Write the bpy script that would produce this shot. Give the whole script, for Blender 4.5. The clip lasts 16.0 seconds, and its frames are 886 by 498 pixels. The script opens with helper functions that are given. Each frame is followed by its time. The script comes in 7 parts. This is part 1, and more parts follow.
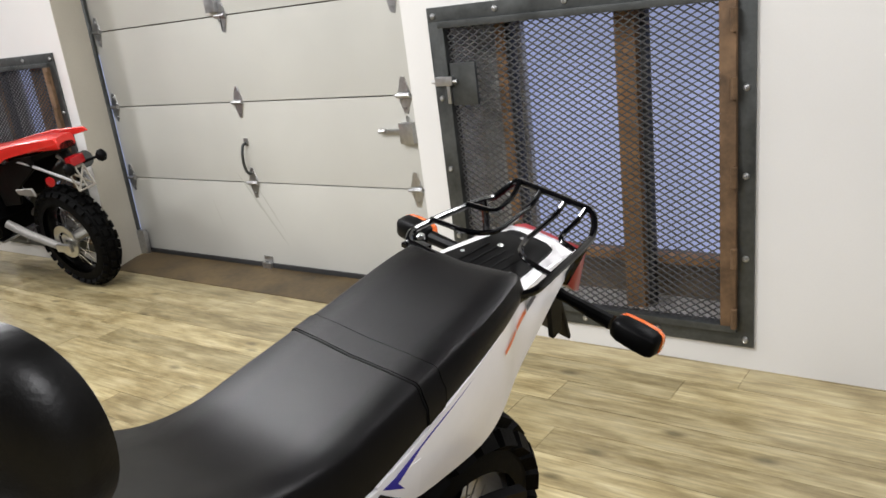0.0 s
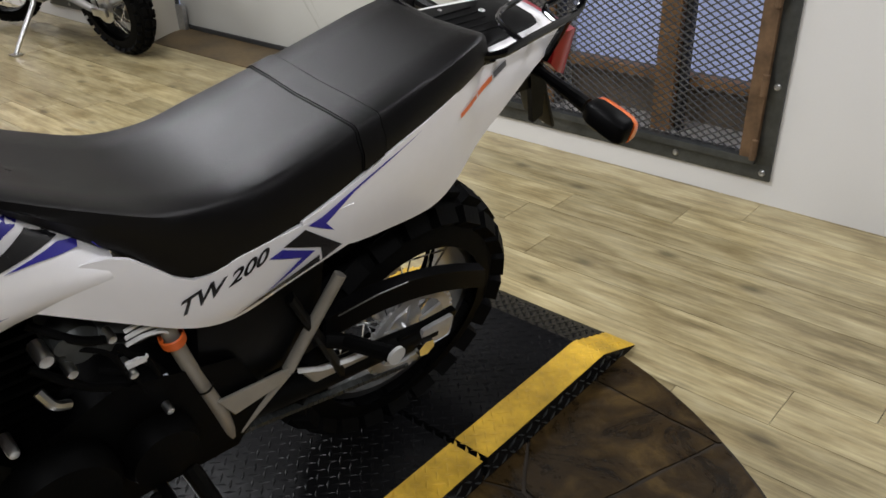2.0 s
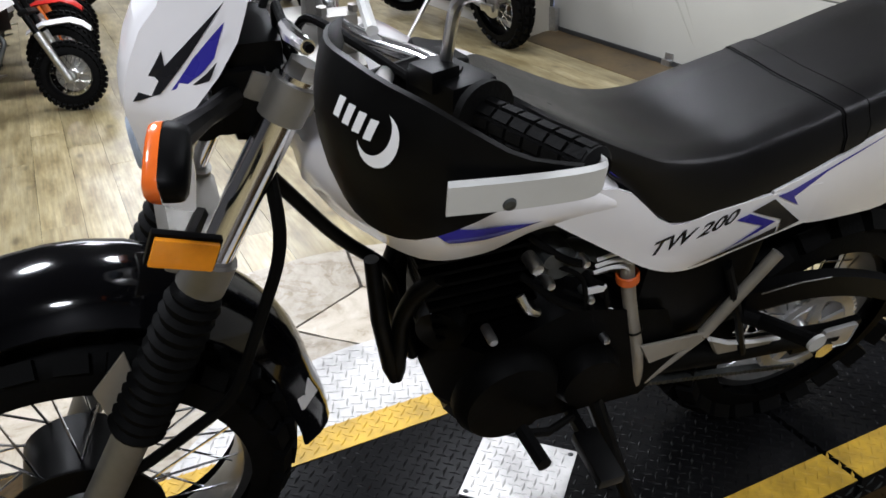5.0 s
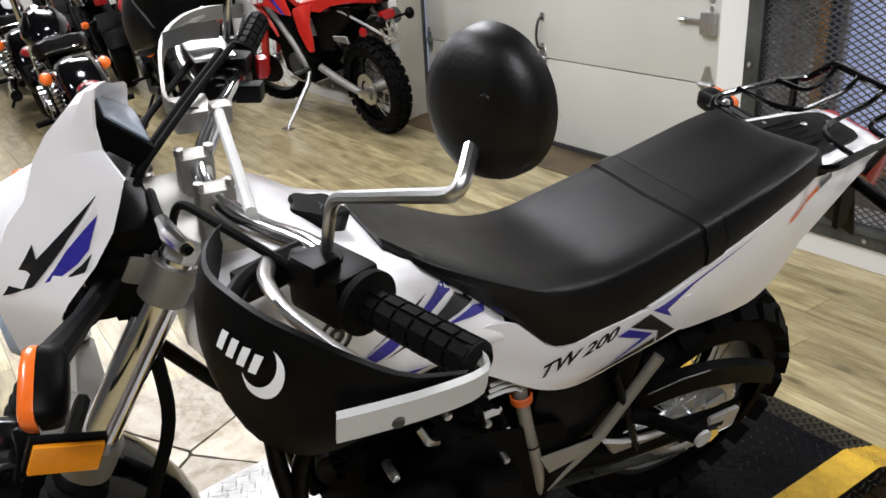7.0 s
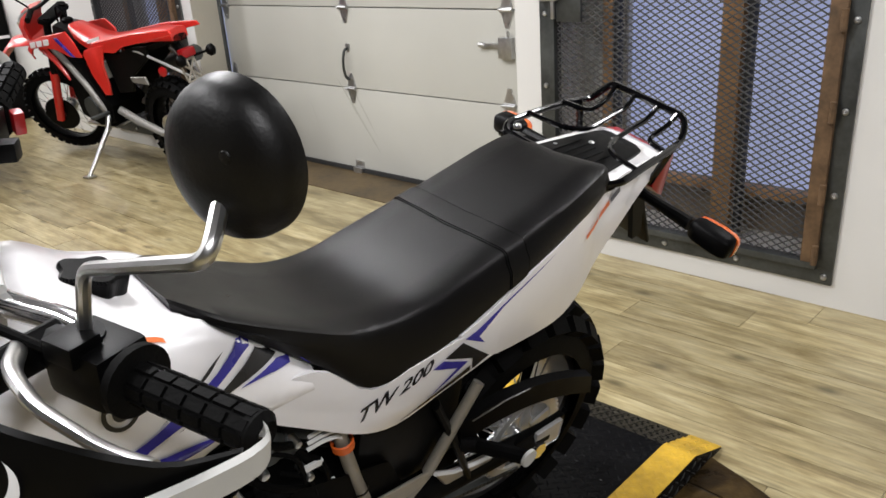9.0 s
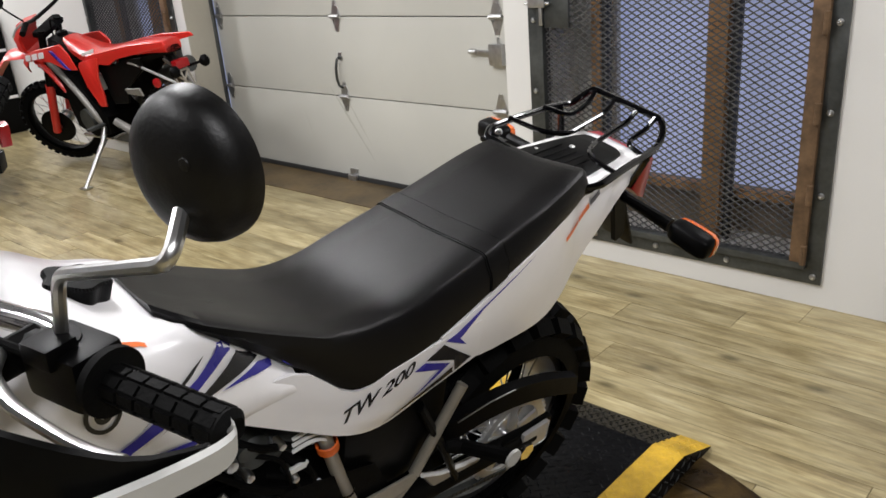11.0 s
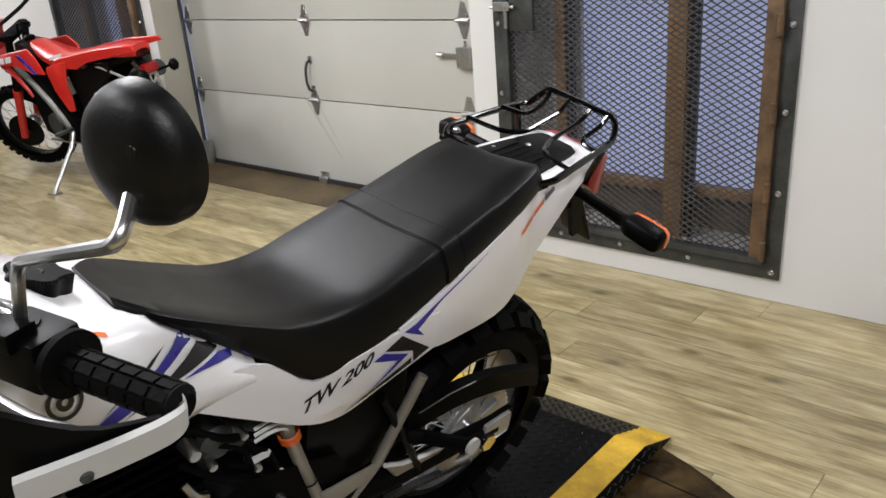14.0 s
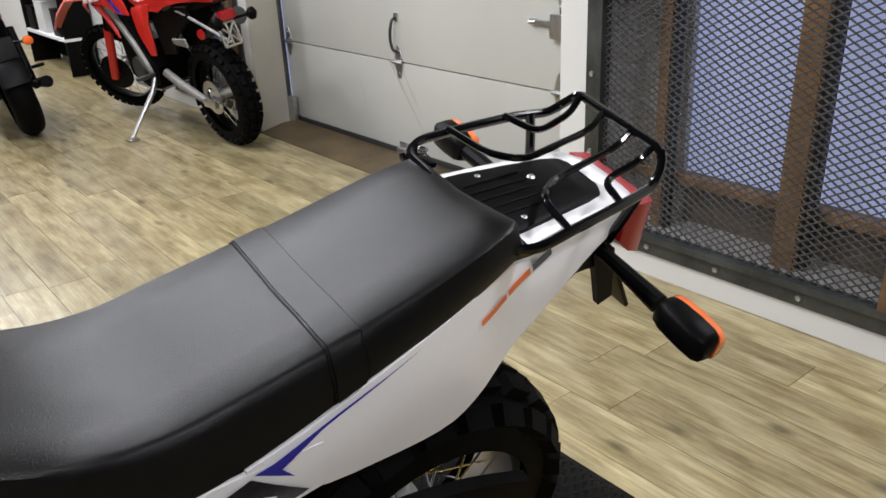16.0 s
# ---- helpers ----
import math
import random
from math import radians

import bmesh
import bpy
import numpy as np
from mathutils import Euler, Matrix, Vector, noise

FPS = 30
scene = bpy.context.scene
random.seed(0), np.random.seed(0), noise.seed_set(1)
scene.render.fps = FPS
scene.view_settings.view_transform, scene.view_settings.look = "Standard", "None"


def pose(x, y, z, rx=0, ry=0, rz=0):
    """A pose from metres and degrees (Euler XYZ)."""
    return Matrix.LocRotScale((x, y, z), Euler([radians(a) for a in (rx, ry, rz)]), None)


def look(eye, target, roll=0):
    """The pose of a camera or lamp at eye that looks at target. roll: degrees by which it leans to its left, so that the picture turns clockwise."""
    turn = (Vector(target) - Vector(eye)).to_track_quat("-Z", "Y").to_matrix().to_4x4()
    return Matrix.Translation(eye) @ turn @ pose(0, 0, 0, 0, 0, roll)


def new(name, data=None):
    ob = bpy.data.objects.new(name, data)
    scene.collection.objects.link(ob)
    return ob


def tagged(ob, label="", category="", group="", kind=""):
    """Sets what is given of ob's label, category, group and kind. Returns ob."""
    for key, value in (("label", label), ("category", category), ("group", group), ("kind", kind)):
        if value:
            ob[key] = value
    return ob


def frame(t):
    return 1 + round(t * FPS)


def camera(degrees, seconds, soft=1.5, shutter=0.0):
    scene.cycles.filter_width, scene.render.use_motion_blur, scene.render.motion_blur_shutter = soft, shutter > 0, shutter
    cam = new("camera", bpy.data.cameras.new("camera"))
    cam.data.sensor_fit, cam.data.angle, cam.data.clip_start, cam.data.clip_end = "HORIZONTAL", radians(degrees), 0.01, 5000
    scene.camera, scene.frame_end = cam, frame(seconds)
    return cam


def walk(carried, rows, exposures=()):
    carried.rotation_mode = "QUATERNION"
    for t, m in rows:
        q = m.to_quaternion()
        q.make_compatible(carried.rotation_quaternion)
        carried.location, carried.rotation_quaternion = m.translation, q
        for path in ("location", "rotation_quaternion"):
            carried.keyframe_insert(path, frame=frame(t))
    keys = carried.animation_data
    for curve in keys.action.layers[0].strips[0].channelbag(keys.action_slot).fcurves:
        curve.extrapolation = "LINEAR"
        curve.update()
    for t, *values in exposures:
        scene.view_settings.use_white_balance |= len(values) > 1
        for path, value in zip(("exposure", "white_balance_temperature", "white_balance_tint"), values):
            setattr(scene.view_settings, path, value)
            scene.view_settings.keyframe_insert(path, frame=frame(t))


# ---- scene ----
cam = camera(57.0, 16.0, soft=1.6)
PATH = [
    (0, (0.762, 0.537, 1.386), (-0.403, 2.051, 0.792), -7.4),
    (0.5, (0.838, 0.51, 1.367), (-0.442, 1.895, 0.7), -6.5),
    (1, (0.867, 0.571, 1.321), (-0.408, 1.941, 0.614), -3.6),
    (1.5, (0.901, 0.634, 1.313), (-0.355, 1.898, 0.404), -3.6),
    (2, (0.879, 0.616, 1.266), (-0.304, 1.903, 0.296), -2.6),
    (2.5, (0.908, 0.557, 1.234), (-0.368, 1.776, 0.291), -4.7),
    (3, (0.888, 0.506, 1.219), (-0.461, 1.631, 0.262), -3.7),
    (3.5, (0.859, 0.443, 1.218), (-0.574, 1.421, 0.223), -2.1),
    (4, (0.858, 0.381, 1.215), (-0.671, 1.211, 0.229), -0.6),
    (6.5, (0.822, 0.32, 1.335), (-0.835, 1.052, 0.487), -3.2),
    (7, (0.825, 0.357, 1.346), (-0.714, 1.373, 0.572), -3.4),
    (7.5, (0.831, 0.377, 1.347), (-0.596, 1.55, 0.58), -4.5),
    (8, (0.818, 0.409, 1.339), (-0.529, 1.683, 0.589), -3.7),
    (8.5, (0.821, 0.41, 1.344), (-0.476, 1.739, 0.604), -4.4),
    (9, (0.826, 0.415, 1.348), (-0.465, 1.754, 0.611), -4.2),
    (11.5, (0.877, 0.418, 1.352), (-0.421, 1.76, 0.637), -5.2),
    (12, (0.891, 0.402, 1.357), (-0.416, 1.75, 0.669), -4.9),
    (12.5, (0.906, 0.404, 1.355), (-0.384, 1.771, 0.672), -5.0),
    (13, (0.913, 0.405, 1.357), (-0.379, 1.776, 0.686), -5.0),
    (13.5, (0.923, 0.401, 1.353), (-0.361, 1.771, 0.663), -5.3),
    (14, (0.916, 0.404, 1.348), (-0.336, 1.79, 0.631), -4.9),
    (14.5, (0.887, 0.414, 1.334), (-0.359, 1.79, 0.592), -5.3),
    (15, (0.838, 0.485, 1.31), (-0.381, 1.843, 0.491), -6.4),
    (15.5, (0.839, 0.711, 1.328), (-0.591, 1.909, 0.607), -4.0),
    (16, (0.744, 0.949, 1.301), (-0.696, 2.089, 0.509), -2.8),
]
walk(cam, [(t, look(eye, target, roll)) for t, eye, target, roll in PATH],
     exposures=[(0, -0.02, 6350, 10), (1, -0.18, 6200, 10), (2, -0.36, 6250, 10), (3, -0.5, 6050, 10), (4, -0.46, 5950, 10), (6.5, -0.2, 6050, 10), (7.5, -0.24, 6400, 10), (9.2, -0.16, 6400, 10), (11.5, -0.3, 6400, 10), (12.5, -0.26, 6400, 10), (16, -0.24, 6150, 10)])

# ---- light ----
world = bpy.data.worlds.new("world")
scene.world = world
world.use_nodes = True
world.node_tree.nodes["Background"].inputs[0].default_value = (0.75, 0.8, 0.9, 1)
world.node_tree.nodes["Background"].inputs[1].default_value = 0.004


def lamp(x, y, power, size, z=2.93, colour=(1.0, 0.982, 0.985)):
    data = bpy.data.lights.new("ceiling_lamp", "AREA")
    data.shape, data.size, data.energy, data.color = "DISK", size, power, colour
    ob = new("ceiling_lamp", data)
    ob.location = (x, y, z)
    return ob


# unseen lamps; some are added fill for door, right floor, body and far glare
LAMPS = [(-9.5, 0.9, 118, 1.6), (-7.2, 1.8, 112, 1.6), (-4.4, 1.0, 52, 0.5), (-1.4, 1.25, 80, 0.5), (-2.8, 2.2, 36, 0.5), (0.9, 2.75, 45, 0.5), (-1.5, -0.2, 62, 0.5), (2.4, -0.3, 100, 0.5), (-4.6, -1.6, 52, 0.5), (-0.7, -1.5, 56, 0.5)]
for spot in LAMPS:
    lamp(*spot)

# ---- materials ----


def material(name, colour, rough=0.5, metal=0.0, vary=0.08, scale=6.0, bump=0.0, fine=60.0, coat=0.0, per_object=0.0, spec=0.5):
    m = bpy.data.materials.new(name)
    m.use_nodes = True
    nt = m.node_tree
    bsdf = nt.nodes["Principled BSDF"]
    bsdf.inputs["Roughness"].default_value = rough
    bsdf.inputs["Metallic"].default_value = metal
    bsdf.inputs["Coat Weight"].default_value = coat
    bsdf.inputs["Specular IOR Level"].default_value = spec
    tc = nt.nodes.new("ShaderNodeTexCoord")
    big = nt.nodes.new("ShaderNodeTexNoise")
    big.inputs["Scale"].default_value, big.inputs["Detail"].default_value = scale, 5
    small = nt.nodes.new("ShaderNodeTexNoise")
    small.inputs["Scale"].default_value, small.inputs["Detail"].default_value = fine, 4
    for n in (big, small):
        nt.links.new(tc.outputs["Object"], n.inputs["Vector"])
    add = nt.nodes.new("ShaderNodeMath")
    add.operation = "MULTIPLY_ADD"
    nt.links.new(small.outputs["Fac"], add.inputs[0])
    add.inputs[1].default_value = 0.35
    nt.links.new(big.outputs["Fac"], add.inputs[2])
    ramp = nt.nodes.new("ShaderNodeMapRange")
    ramp.inputs["From Min"].default_value, ramp.inputs["From Max"].default_value = 0.45, 0.95
    ramp.inputs["To Min"].default_value, ramp.inputs["To Max"].default_value = 1 - vary, 1 + vary
    nt.links.new(add.outputs[0], ramp.inputs["Value"])
    fac = ramp.outputs["Result"]
    if per_object:
        info = nt.nodes.new("ShaderNodeObjectInfo")
        r2 = nt.nodes.new("ShaderNodeMapRange")
        r2.inputs["To Min"].default_value, r2.inputs["To Max"].default_value = 1 - per_object, 1 + per_object
        nt.links.new(info.outputs["Random"], r2.inputs["Value"])
        mul = nt.nodes.new("ShaderNodeMath")
        mul.operation = "MULTIPLY"
        nt.links.new(fac, mul.inputs[0])
        nt.links.new(r2.outputs["Result"], mul.inputs[1])
        fac = mul.outputs[0]
    col = nt.nodes.new("ShaderNodeVectorMath")
    col.operation = "SCALE"
    col.inputs[0].default_value = colour
    nt.links.new(fac, col.inputs["Scale"])
    nt.links.new(col.outputs["Vector"], bsdf.inputs["Base Color"])
    rr = nt.nodes.new("ShaderNodeMapRange")
    rr.inputs["To Min"].default_value, rr.inputs["To Max"].default_value = max(0.02, rough - 0.07), min(1, rough + 0.09)
    nt.links.new(big.outputs["Fac"], rr.inputs["Value"])
    nt.links.new(rr.outputs["Result"], bsdf.inputs["Roughness"])
    if bump:
        b = nt.nodes.new("ShaderNodeBump")
        b.inputs["Strength"].default_value, b.inputs["Distance"].default_value = bump, 0.002
        nt.links.new(small.outputs["Fac"], b.inputs["Height"])
        nt.links.new(b.outputs["Normal"], bsdf.inputs["Normal"])
    return m


def glow(name, colour, strength, base=(0.5, 0.5, 0.5)):
    m = material(name, base, 0.6, vary=0.05)
    bsdf = m.node_tree.nodes["Principled BSDF"]
    bsdf.inputs["Emission Color"].default_value = (*colour, 1)
    bsdf.inputs["Emission Strength"].default_value = strength
    return m


WHITE_PAINT = material("white_paint", (0.64, 0.63, 0.605), 0.6, vary=0.03, scale=1.5, bump=0.08, fine=150)
# for unseen walls only: dark so that black seat sides reflect little
DARK_PAINT = material("dark_paint", (0.06, 0.06, 0.065), 0.7, vary=0.06, scale=2, bump=0.1)
# unseen ceiling: dark to cut bounced fill and sheen from above
CEILING_PAINT = material("ceiling_paint", (0.05, 0.05, 0.05), 0.85, vary=0.03, scale=2, bump=0.1)
CREAM_PAINT = material("cream_paint", (0.50, 0.47, 0.40), 0.55, vary=0.06, scale=2.5, bump=0.05)
DOOR_PAINT = material("door_paint", (0.47, 0.465, 0.425), 0.42, vary=0.09, scale=1.1, bump=0.06, fine=220)
STREAK_PAINT = material("streak_paint", (0.405, 0.40, 0.355), 0.5, vary=0.10, scale=12)
ZINC = material("zinc", (0.5, 0.5, 0.5), 0.38, 1.0, vary=0.15, scale=40, bump=0.1)
RUBBER_SEAL = material("rubber_seal", (0.02, 0.02, 0.02), 0.7)
RAW_STEEL = material("raw_steel", (0.085, 0.09, 0.088), 0.45, 0.75, vary=0.35, scale=9, bump=0.2)
RUSTY = material("rusty_steel", (0.14, 0.085, 0.045), 0.65, 0.4, vary=0.5, scale=14, bump=0.3)
MESH_STEEL = material("mesh_steel", (0.12, 0.12, 0.12), 0.45, 0.7, vary=0.25, scale=20)
DARK_WOOD = material("dark_wood", (0.16, 0.12, 0.08), 0.6, vary=0.35, scale=7, bump=0.2)
POST_WOOD = material("post_wood", (0.34, 0.18, 0.07), 0.6, vary=0.3, scale=9, bump=0.2)
BLACK_PLASTIC = material("black_plastic", (0.0016, 0.0016, 0.0018), 0.42, vary=0.2, scale=30, bump=0.06, fine=500, spec=0.08)
GLOSS_BLACK = material("gloss_black", (0.002, 0.002, 0.0025), 0.10, vary=0.1, scale=10, coat=0.2, spec=0.3)
SATIN_BLACK = material("satin_black", (0.002, 0.002, 0.002), 0.42, vary=0.2, scale=30, bump=0.1, spec=0.1)
RUBBER = material("rubber", (0.0022, 0.0022, 0.0022), 0.65, vary=0.25, scale=25, bump=0.4, fine=200, spec=0.07)
VINYL = material("seat_vinyl", (0.0025, 0.0023, 0.0025), 0.30, vary=0.12, scale=18, bump=0.3, fine=700, spec=0.25)
WHITE_PLASTIC = material("white_plastic", (0.90, 0.885, 0.90), 0.22, vary=0.02, scale=8, coat=0.4)
GREY_PLASTIC = material("grey_plastic", (0.55, 0.55, 0.53), 0.45, vary=0.05, scale=12)
RED_PLASTIC = material("red_plastic", (0.55, 0.022, 0.015), 0.3, vary=0.08, scale=8, coat=0.3)
RED_PAINT = material("red_paint", (0.55, 0.02, 0.018), 0.2, vary=0.06, scale=6, coat=0.6)
ORANGE_LENS = material("orange_lens", (0.85, 0.16, 0.02), 0.2, vary=0.08, scale=30, coat=0.5)
AMBER = material("amber_reflector", (0.85, 0.3, 0.01), 0.2, vary=0.05, scale=60, coat=0.4)
RED_LENS = material("red_lens", (0.30, 0.004, 0.007), 0.3, vary=0.08, scale=30, coat=0.15)
RIM_GREY = material("rim_grey", (0.22, 0.22, 0.22), 0.38, 0.9, vary=0.15, scale=18)
MIRROR_BLACK = material("mirror_black", (0.002, 0.0018, 0.0017), 0.42, vary=0.35, scale=40, bump=0.12, fine=300, spec=0.30)
SILVER = material("bright_steel", (0.6, 0.6, 0.6), 0.34, 0.55, vary=0.15, scale=22)
CHROME = material("chrome", (0.75, 0.75, 0.76), 0.12, 1.0, vary=0.05)
ALLOY = material("alloy", (0.62, 0.62, 0.61), 0.3, 1.0, vary=0.12, scale=20)
FORK_ALLOY = material("fork_alloy", (0.28, 0.27, 0.25), 0.55, 0.8, vary=0.12, scale=14)
FRAME_GREY = material("frame_grey", (0.32, 0.295, 0.25), 0.4, 0.4, vary=0.12, scale=16)
ENGINE_BLACK = material("engine_black", (0.001, 0.001, 0.001), 0.55, vary=0.3, scale=20, bump=0.3, spec=0.05)
ORANGE_TAPE = material("orange_clamp", (0.7, 0.13, 0.02), 0.4)
DECAL_BLACK = material("decal_black", (0.012, 0.012, 0.014), 0.25)
DECAL_BLUE = material("decal_blue", (0.035, 0.03, 0.30), 0.25)
DECAL_ORANGE = material("decal_orange", (0.75, 0.17, 0.04), 0.35)
DECAL_GREY = material("decal_grey", (0.09, 0.09, 0.10), 0.35)
DECAL_WHITE = material("decal_white", (0.75, 0.75, 0.75), 0.4)
SCREEN = material("dial_glass", (0.33, 0.38, 0.45), 0.12, vary=0.2, scale=30)
YELLOW = material("yellow_paint", (0.52, 0.32, 0.022), 0.5, vary=0.32, scale=14, bump=0.3)
PLATE_BLACK = material("black_tread_plate", (0.005, 0.005, 0.0053), 0.24, 0.0, vary=0.25, scale=8, bump=0.2, spec=0.06)
PLATE_SILVER = material("aluminium_tread_plate", (0.5, 0.49, 0.475), 0.46, 0.6, vary=0.35, scale=7, bump=0.2, fine=45)
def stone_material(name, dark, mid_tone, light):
    """Sealed flagstone: ochre clouded with dark brown, glossy in patches."""
    mat = bpy.data.materials.new(name)
    mat.use_nodes = True
    nt = mat.node_tree
    n, l = nt.nodes, nt.links
    bsdf = n["Principled BSDF"]
    co = n.new("ShaderNodeTexCoord")
    info = n.new("ShaderNodeObjectInfo")
    cloud = n.new("ShaderNodeTexNoise")
    cloud.inputs["Scale"].default_value, cloud.inputs["Detail"].default_value = 5.5, 9.0
    cloud.inputs["Roughness"].default_value, cloud.inputs["Distortion"].default_value = 0.66, 1.6
    l.new(co.outputs["Object"], cloud.inputs["Vector"])
    ramp = n.new("ShaderNodeValToRGB")
    els = ramp.color_ramp.elements
    els[0].position, els[0].color = 0.34, (*dark, 1)
    els[1].position, els[1].color = 0.72, (*light, 1)
    mid = els.new(0.52)
    mid.color = (*mid_tone, 1)
    l.new(cloud.outputs["Fac"], ramp.inputs["Fac"])
    tone = n.new("ShaderNodeMapRange")
    tone.inputs["To Min"].default_value, tone.inputs["To Max"].default_value = 0.7, 1.15
    l.new(info.outputs["Random"], tone.inputs["Value"])
    hsv = n.new("ShaderNodeHueSaturation")
    l.new(ramp.outputs["Color"], hsv.inputs["Color"])
    l.new(tone.outputs["Result"], hsv.inputs["Value"])
    l.new(hsv.outputs["Color"], bsdf.inputs["Base Color"])
    gloss = n.new("ShaderNodeMapRange")
    gloss.inputs["To Min"].default_value, gloss.inputs["To Max"].default_value = 0.16, 0.42
    l.new(cloud.outputs["Fac"], gloss.inputs["Value"])
    l.new(gloss.outputs["Result"], bsdf.inputs["Roughness"])
    bsdf.inputs["Specular IOR Level"].default_value = 0.22
    grain = n.new("ShaderNodeTexNoise")
    grain.inputs["Scale"].default_value, grain.inputs["Detail"].default_value = 22.0, 6.0
    l.new(co.outputs["Object"], grain.inputs["Vector"])
    bump = n.new("ShaderNodeBump")
    bump.inputs["Strength"].default_value, bump.inputs["Distance"].default_value = 0.55, 0.01
    l.new(grain.outputs["Fac"], bump.inputs["Height"])
    l.new(bump.outputs["Normal"], bsdf.inputs["Normal"])
    return mat


# near stones hold the dim corner in their colour, far ones the floor glare
DIM_STONE = stone_material("flagstone", (0.004, 0.0024, 0.001), (0.034, 0.020, 0.006), (0.098, 0.061, 0.019))
GLARE_STONE = stone_material("glare_flagstone", (0.30, 0.25, 0.18), (0.46, 0.41, 0.33), (0.56, 0.51, 0.43))
GROUT = material("grout", (0.022, 0.015, 0.008), 0.8, vary=0.2)
WINDOW_FILM = glow("window_film", (0.43, 0.48, 0.72), 0.60, (0.3, 0.33, 0.5))
LAMP_GLOW = glow("lamp_diffuser", (1.0, 0.95, 0.86), 2.0)
ORANGE_PLASTIC = material("orange_plastic", (0.75, 0.16, 0.015), 0.3, vary=0.06, coat=0.3)


def wood_material():
    m = bpy.data.materials.new("oak_plank")
    m.use_nodes = True
    nt = m.node_tree
    bsdf = nt.nodes["Principled BSDF"]
    tc = nt.nodes.new("ShaderNodeTexCoord")
    info = nt.nodes.new("ShaderNodeObjectInfo")
    shift = nt.nodes.new("ShaderNodeVectorMath")
    shift.operation = "MULTIPLY_ADD"
    nt.links.new(info.outputs["Random"], shift.inputs[0])
    shift.inputs[1].default_value = (37, 17, 5)
    nt.links.new(tc.outputs["Object"], shift.inputs[2])
    mp = nt.nodes.new("ShaderNodeMapping")
    mp.inputs["Scale"].default_value = (1.9, 7.5, 1)
    nt.links.new(shift.outputs["Vector"], mp.inputs["Vector"])
    g = nt.nodes.new("ShaderNodeTexNoise")
    g.inputs["Scale"].default_value, g.inputs["Detail"].default_value, g.inputs["Roughness"].default_value = 2.2, 7, 0.62
    nt.links.new(mp.outputs["Vector"], g.inputs["Vector"])
    ramp = nt.nodes.new("ShaderNodeValToRGB")
    els = ramp.color_ramp.elements
    els[0].position, els[0].color = 0.32, (0.175, 0.134, 0.062, 1)
    els[1].position, els[1].color = 0.72, (0.43, 0.37, 0.222, 1)
    e = els.new(0.45)
    e.color = (0.27, 0.218, 0.110, 1)
    e = els.new(0.56)
    e.color = (0.345, 0.288, 0.156, 1)
    nt.links.new(g.outputs["Fac"], ramp.inputs["Fac"])
    vary = nt.nodes.new("ShaderNodeMapRange")
    vary.inputs["To Min"].default_value, vary.inputs["To Max"].default_value = 0.80, 1.18
    nt.links.new(info.outputs["Random"], vary.inputs["Value"])
    sc = nt.nodes.new("ShaderNodeVectorMath")
    sc.operation = "SCALE"
    nt.links.new(ramp.outputs["Color"], sc.inputs[0])
    nt.links.new(vary.outputs["Result"], sc.inputs["Scale"])
    # fine streaks along the plank
    mp2 = nt.nodes.new("ShaderNodeMapping")
    mp2.inputs["Scale"].default_value = (2.5, 55, 1)
    nt.links.new(shift.outputs["Vector"], mp2.inputs["Vector"])
    fine = nt.nodes.new("ShaderNodeTexNoise")
    fine.inputs["Scale"].default_value, fine.inputs["Detail"].default_value = 2.0, 5
    nt.links.new(mp2.outputs["Vector"], fine.inputs["Vector"])
    fr_ = nt.nodes.new("ShaderNodeMapRange")
    fr_.inputs["From Min"].default_value, fr_.inputs["From Max"].default_value = 0.3, 0.7
    fr_.inputs["To Min"].default_value, fr_.inputs["To Max"].default_value = 0.72, 1.17
    nt.links.new(fine.outputs["Fac"], fr_.inputs["Value"])
    # small dark knots
    mp3 = nt.nodes.new("ShaderNodeMapping")
    mp3.inputs["Scale"].default_value = (3.2, 7.0, 1)
    nt.links.new(shift.outputs["Vector"], mp3.inputs["Vector"])
    vo = nt.nodes.new("ShaderNodeTexVoronoi")
    vo.inputs["Scale"].default_value = 1.0
    nt.links.new(mp3.outputs["Vector"], vo.inputs["Vector"])
    kn_ = nt.nodes.new("ShaderNodeMapRange")
    kn_.inputs["From Min"].default_value, kn_.inputs["From Max"].default_value = 0.05, 0.16
    kn_.inputs["To Min"].default_value, kn_.inputs["To Max"].default_value = 0.48, 1.0
    nt.links.new(vo.outputs["Distance"], kn_.inputs["Value"])
    both = nt.nodes.new("ShaderNodeMath")
    both.operation = "MULTIPLY"
    nt.links.new(fr_.outputs["Result"], both.inputs[0])
    nt.links.new(kn_.outputs["Result"], both.inputs[1])
    sc2 = nt.nodes.new("ShaderNodeVectorMath")
    sc2.operation = "SCALE"
    nt.links.new(sc.outputs["Vector"], sc2.inputs[0])
    nt.links.new(both.outputs[0], sc2.inputs["Scale"])
    nt.links.new(sc2.outputs["Vector"], bsdf.inputs["Base Color"])
    bsdf.inputs["Roughness"].default_value = 0.29
    b = nt.nodes.new("ShaderNodeBump")
    b.inputs["Strength"].default_value, b.inputs["Distance"].default_value = 0.25, 0.001
    nt.links.new(g.outputs["Fac"], b.inputs["Height"])
    nt.links.new(b.outputs["Normal"], bsdf.inputs["Normal"])
    return m


OAK = wood_material()
DARK_BROWN = material("dark_brown_wood", (0.085, 0.058, 0.026), 0.5, vary=0.6, scale=3.5, bump=0.2, fine=30)

# ---- mesh helpers ----


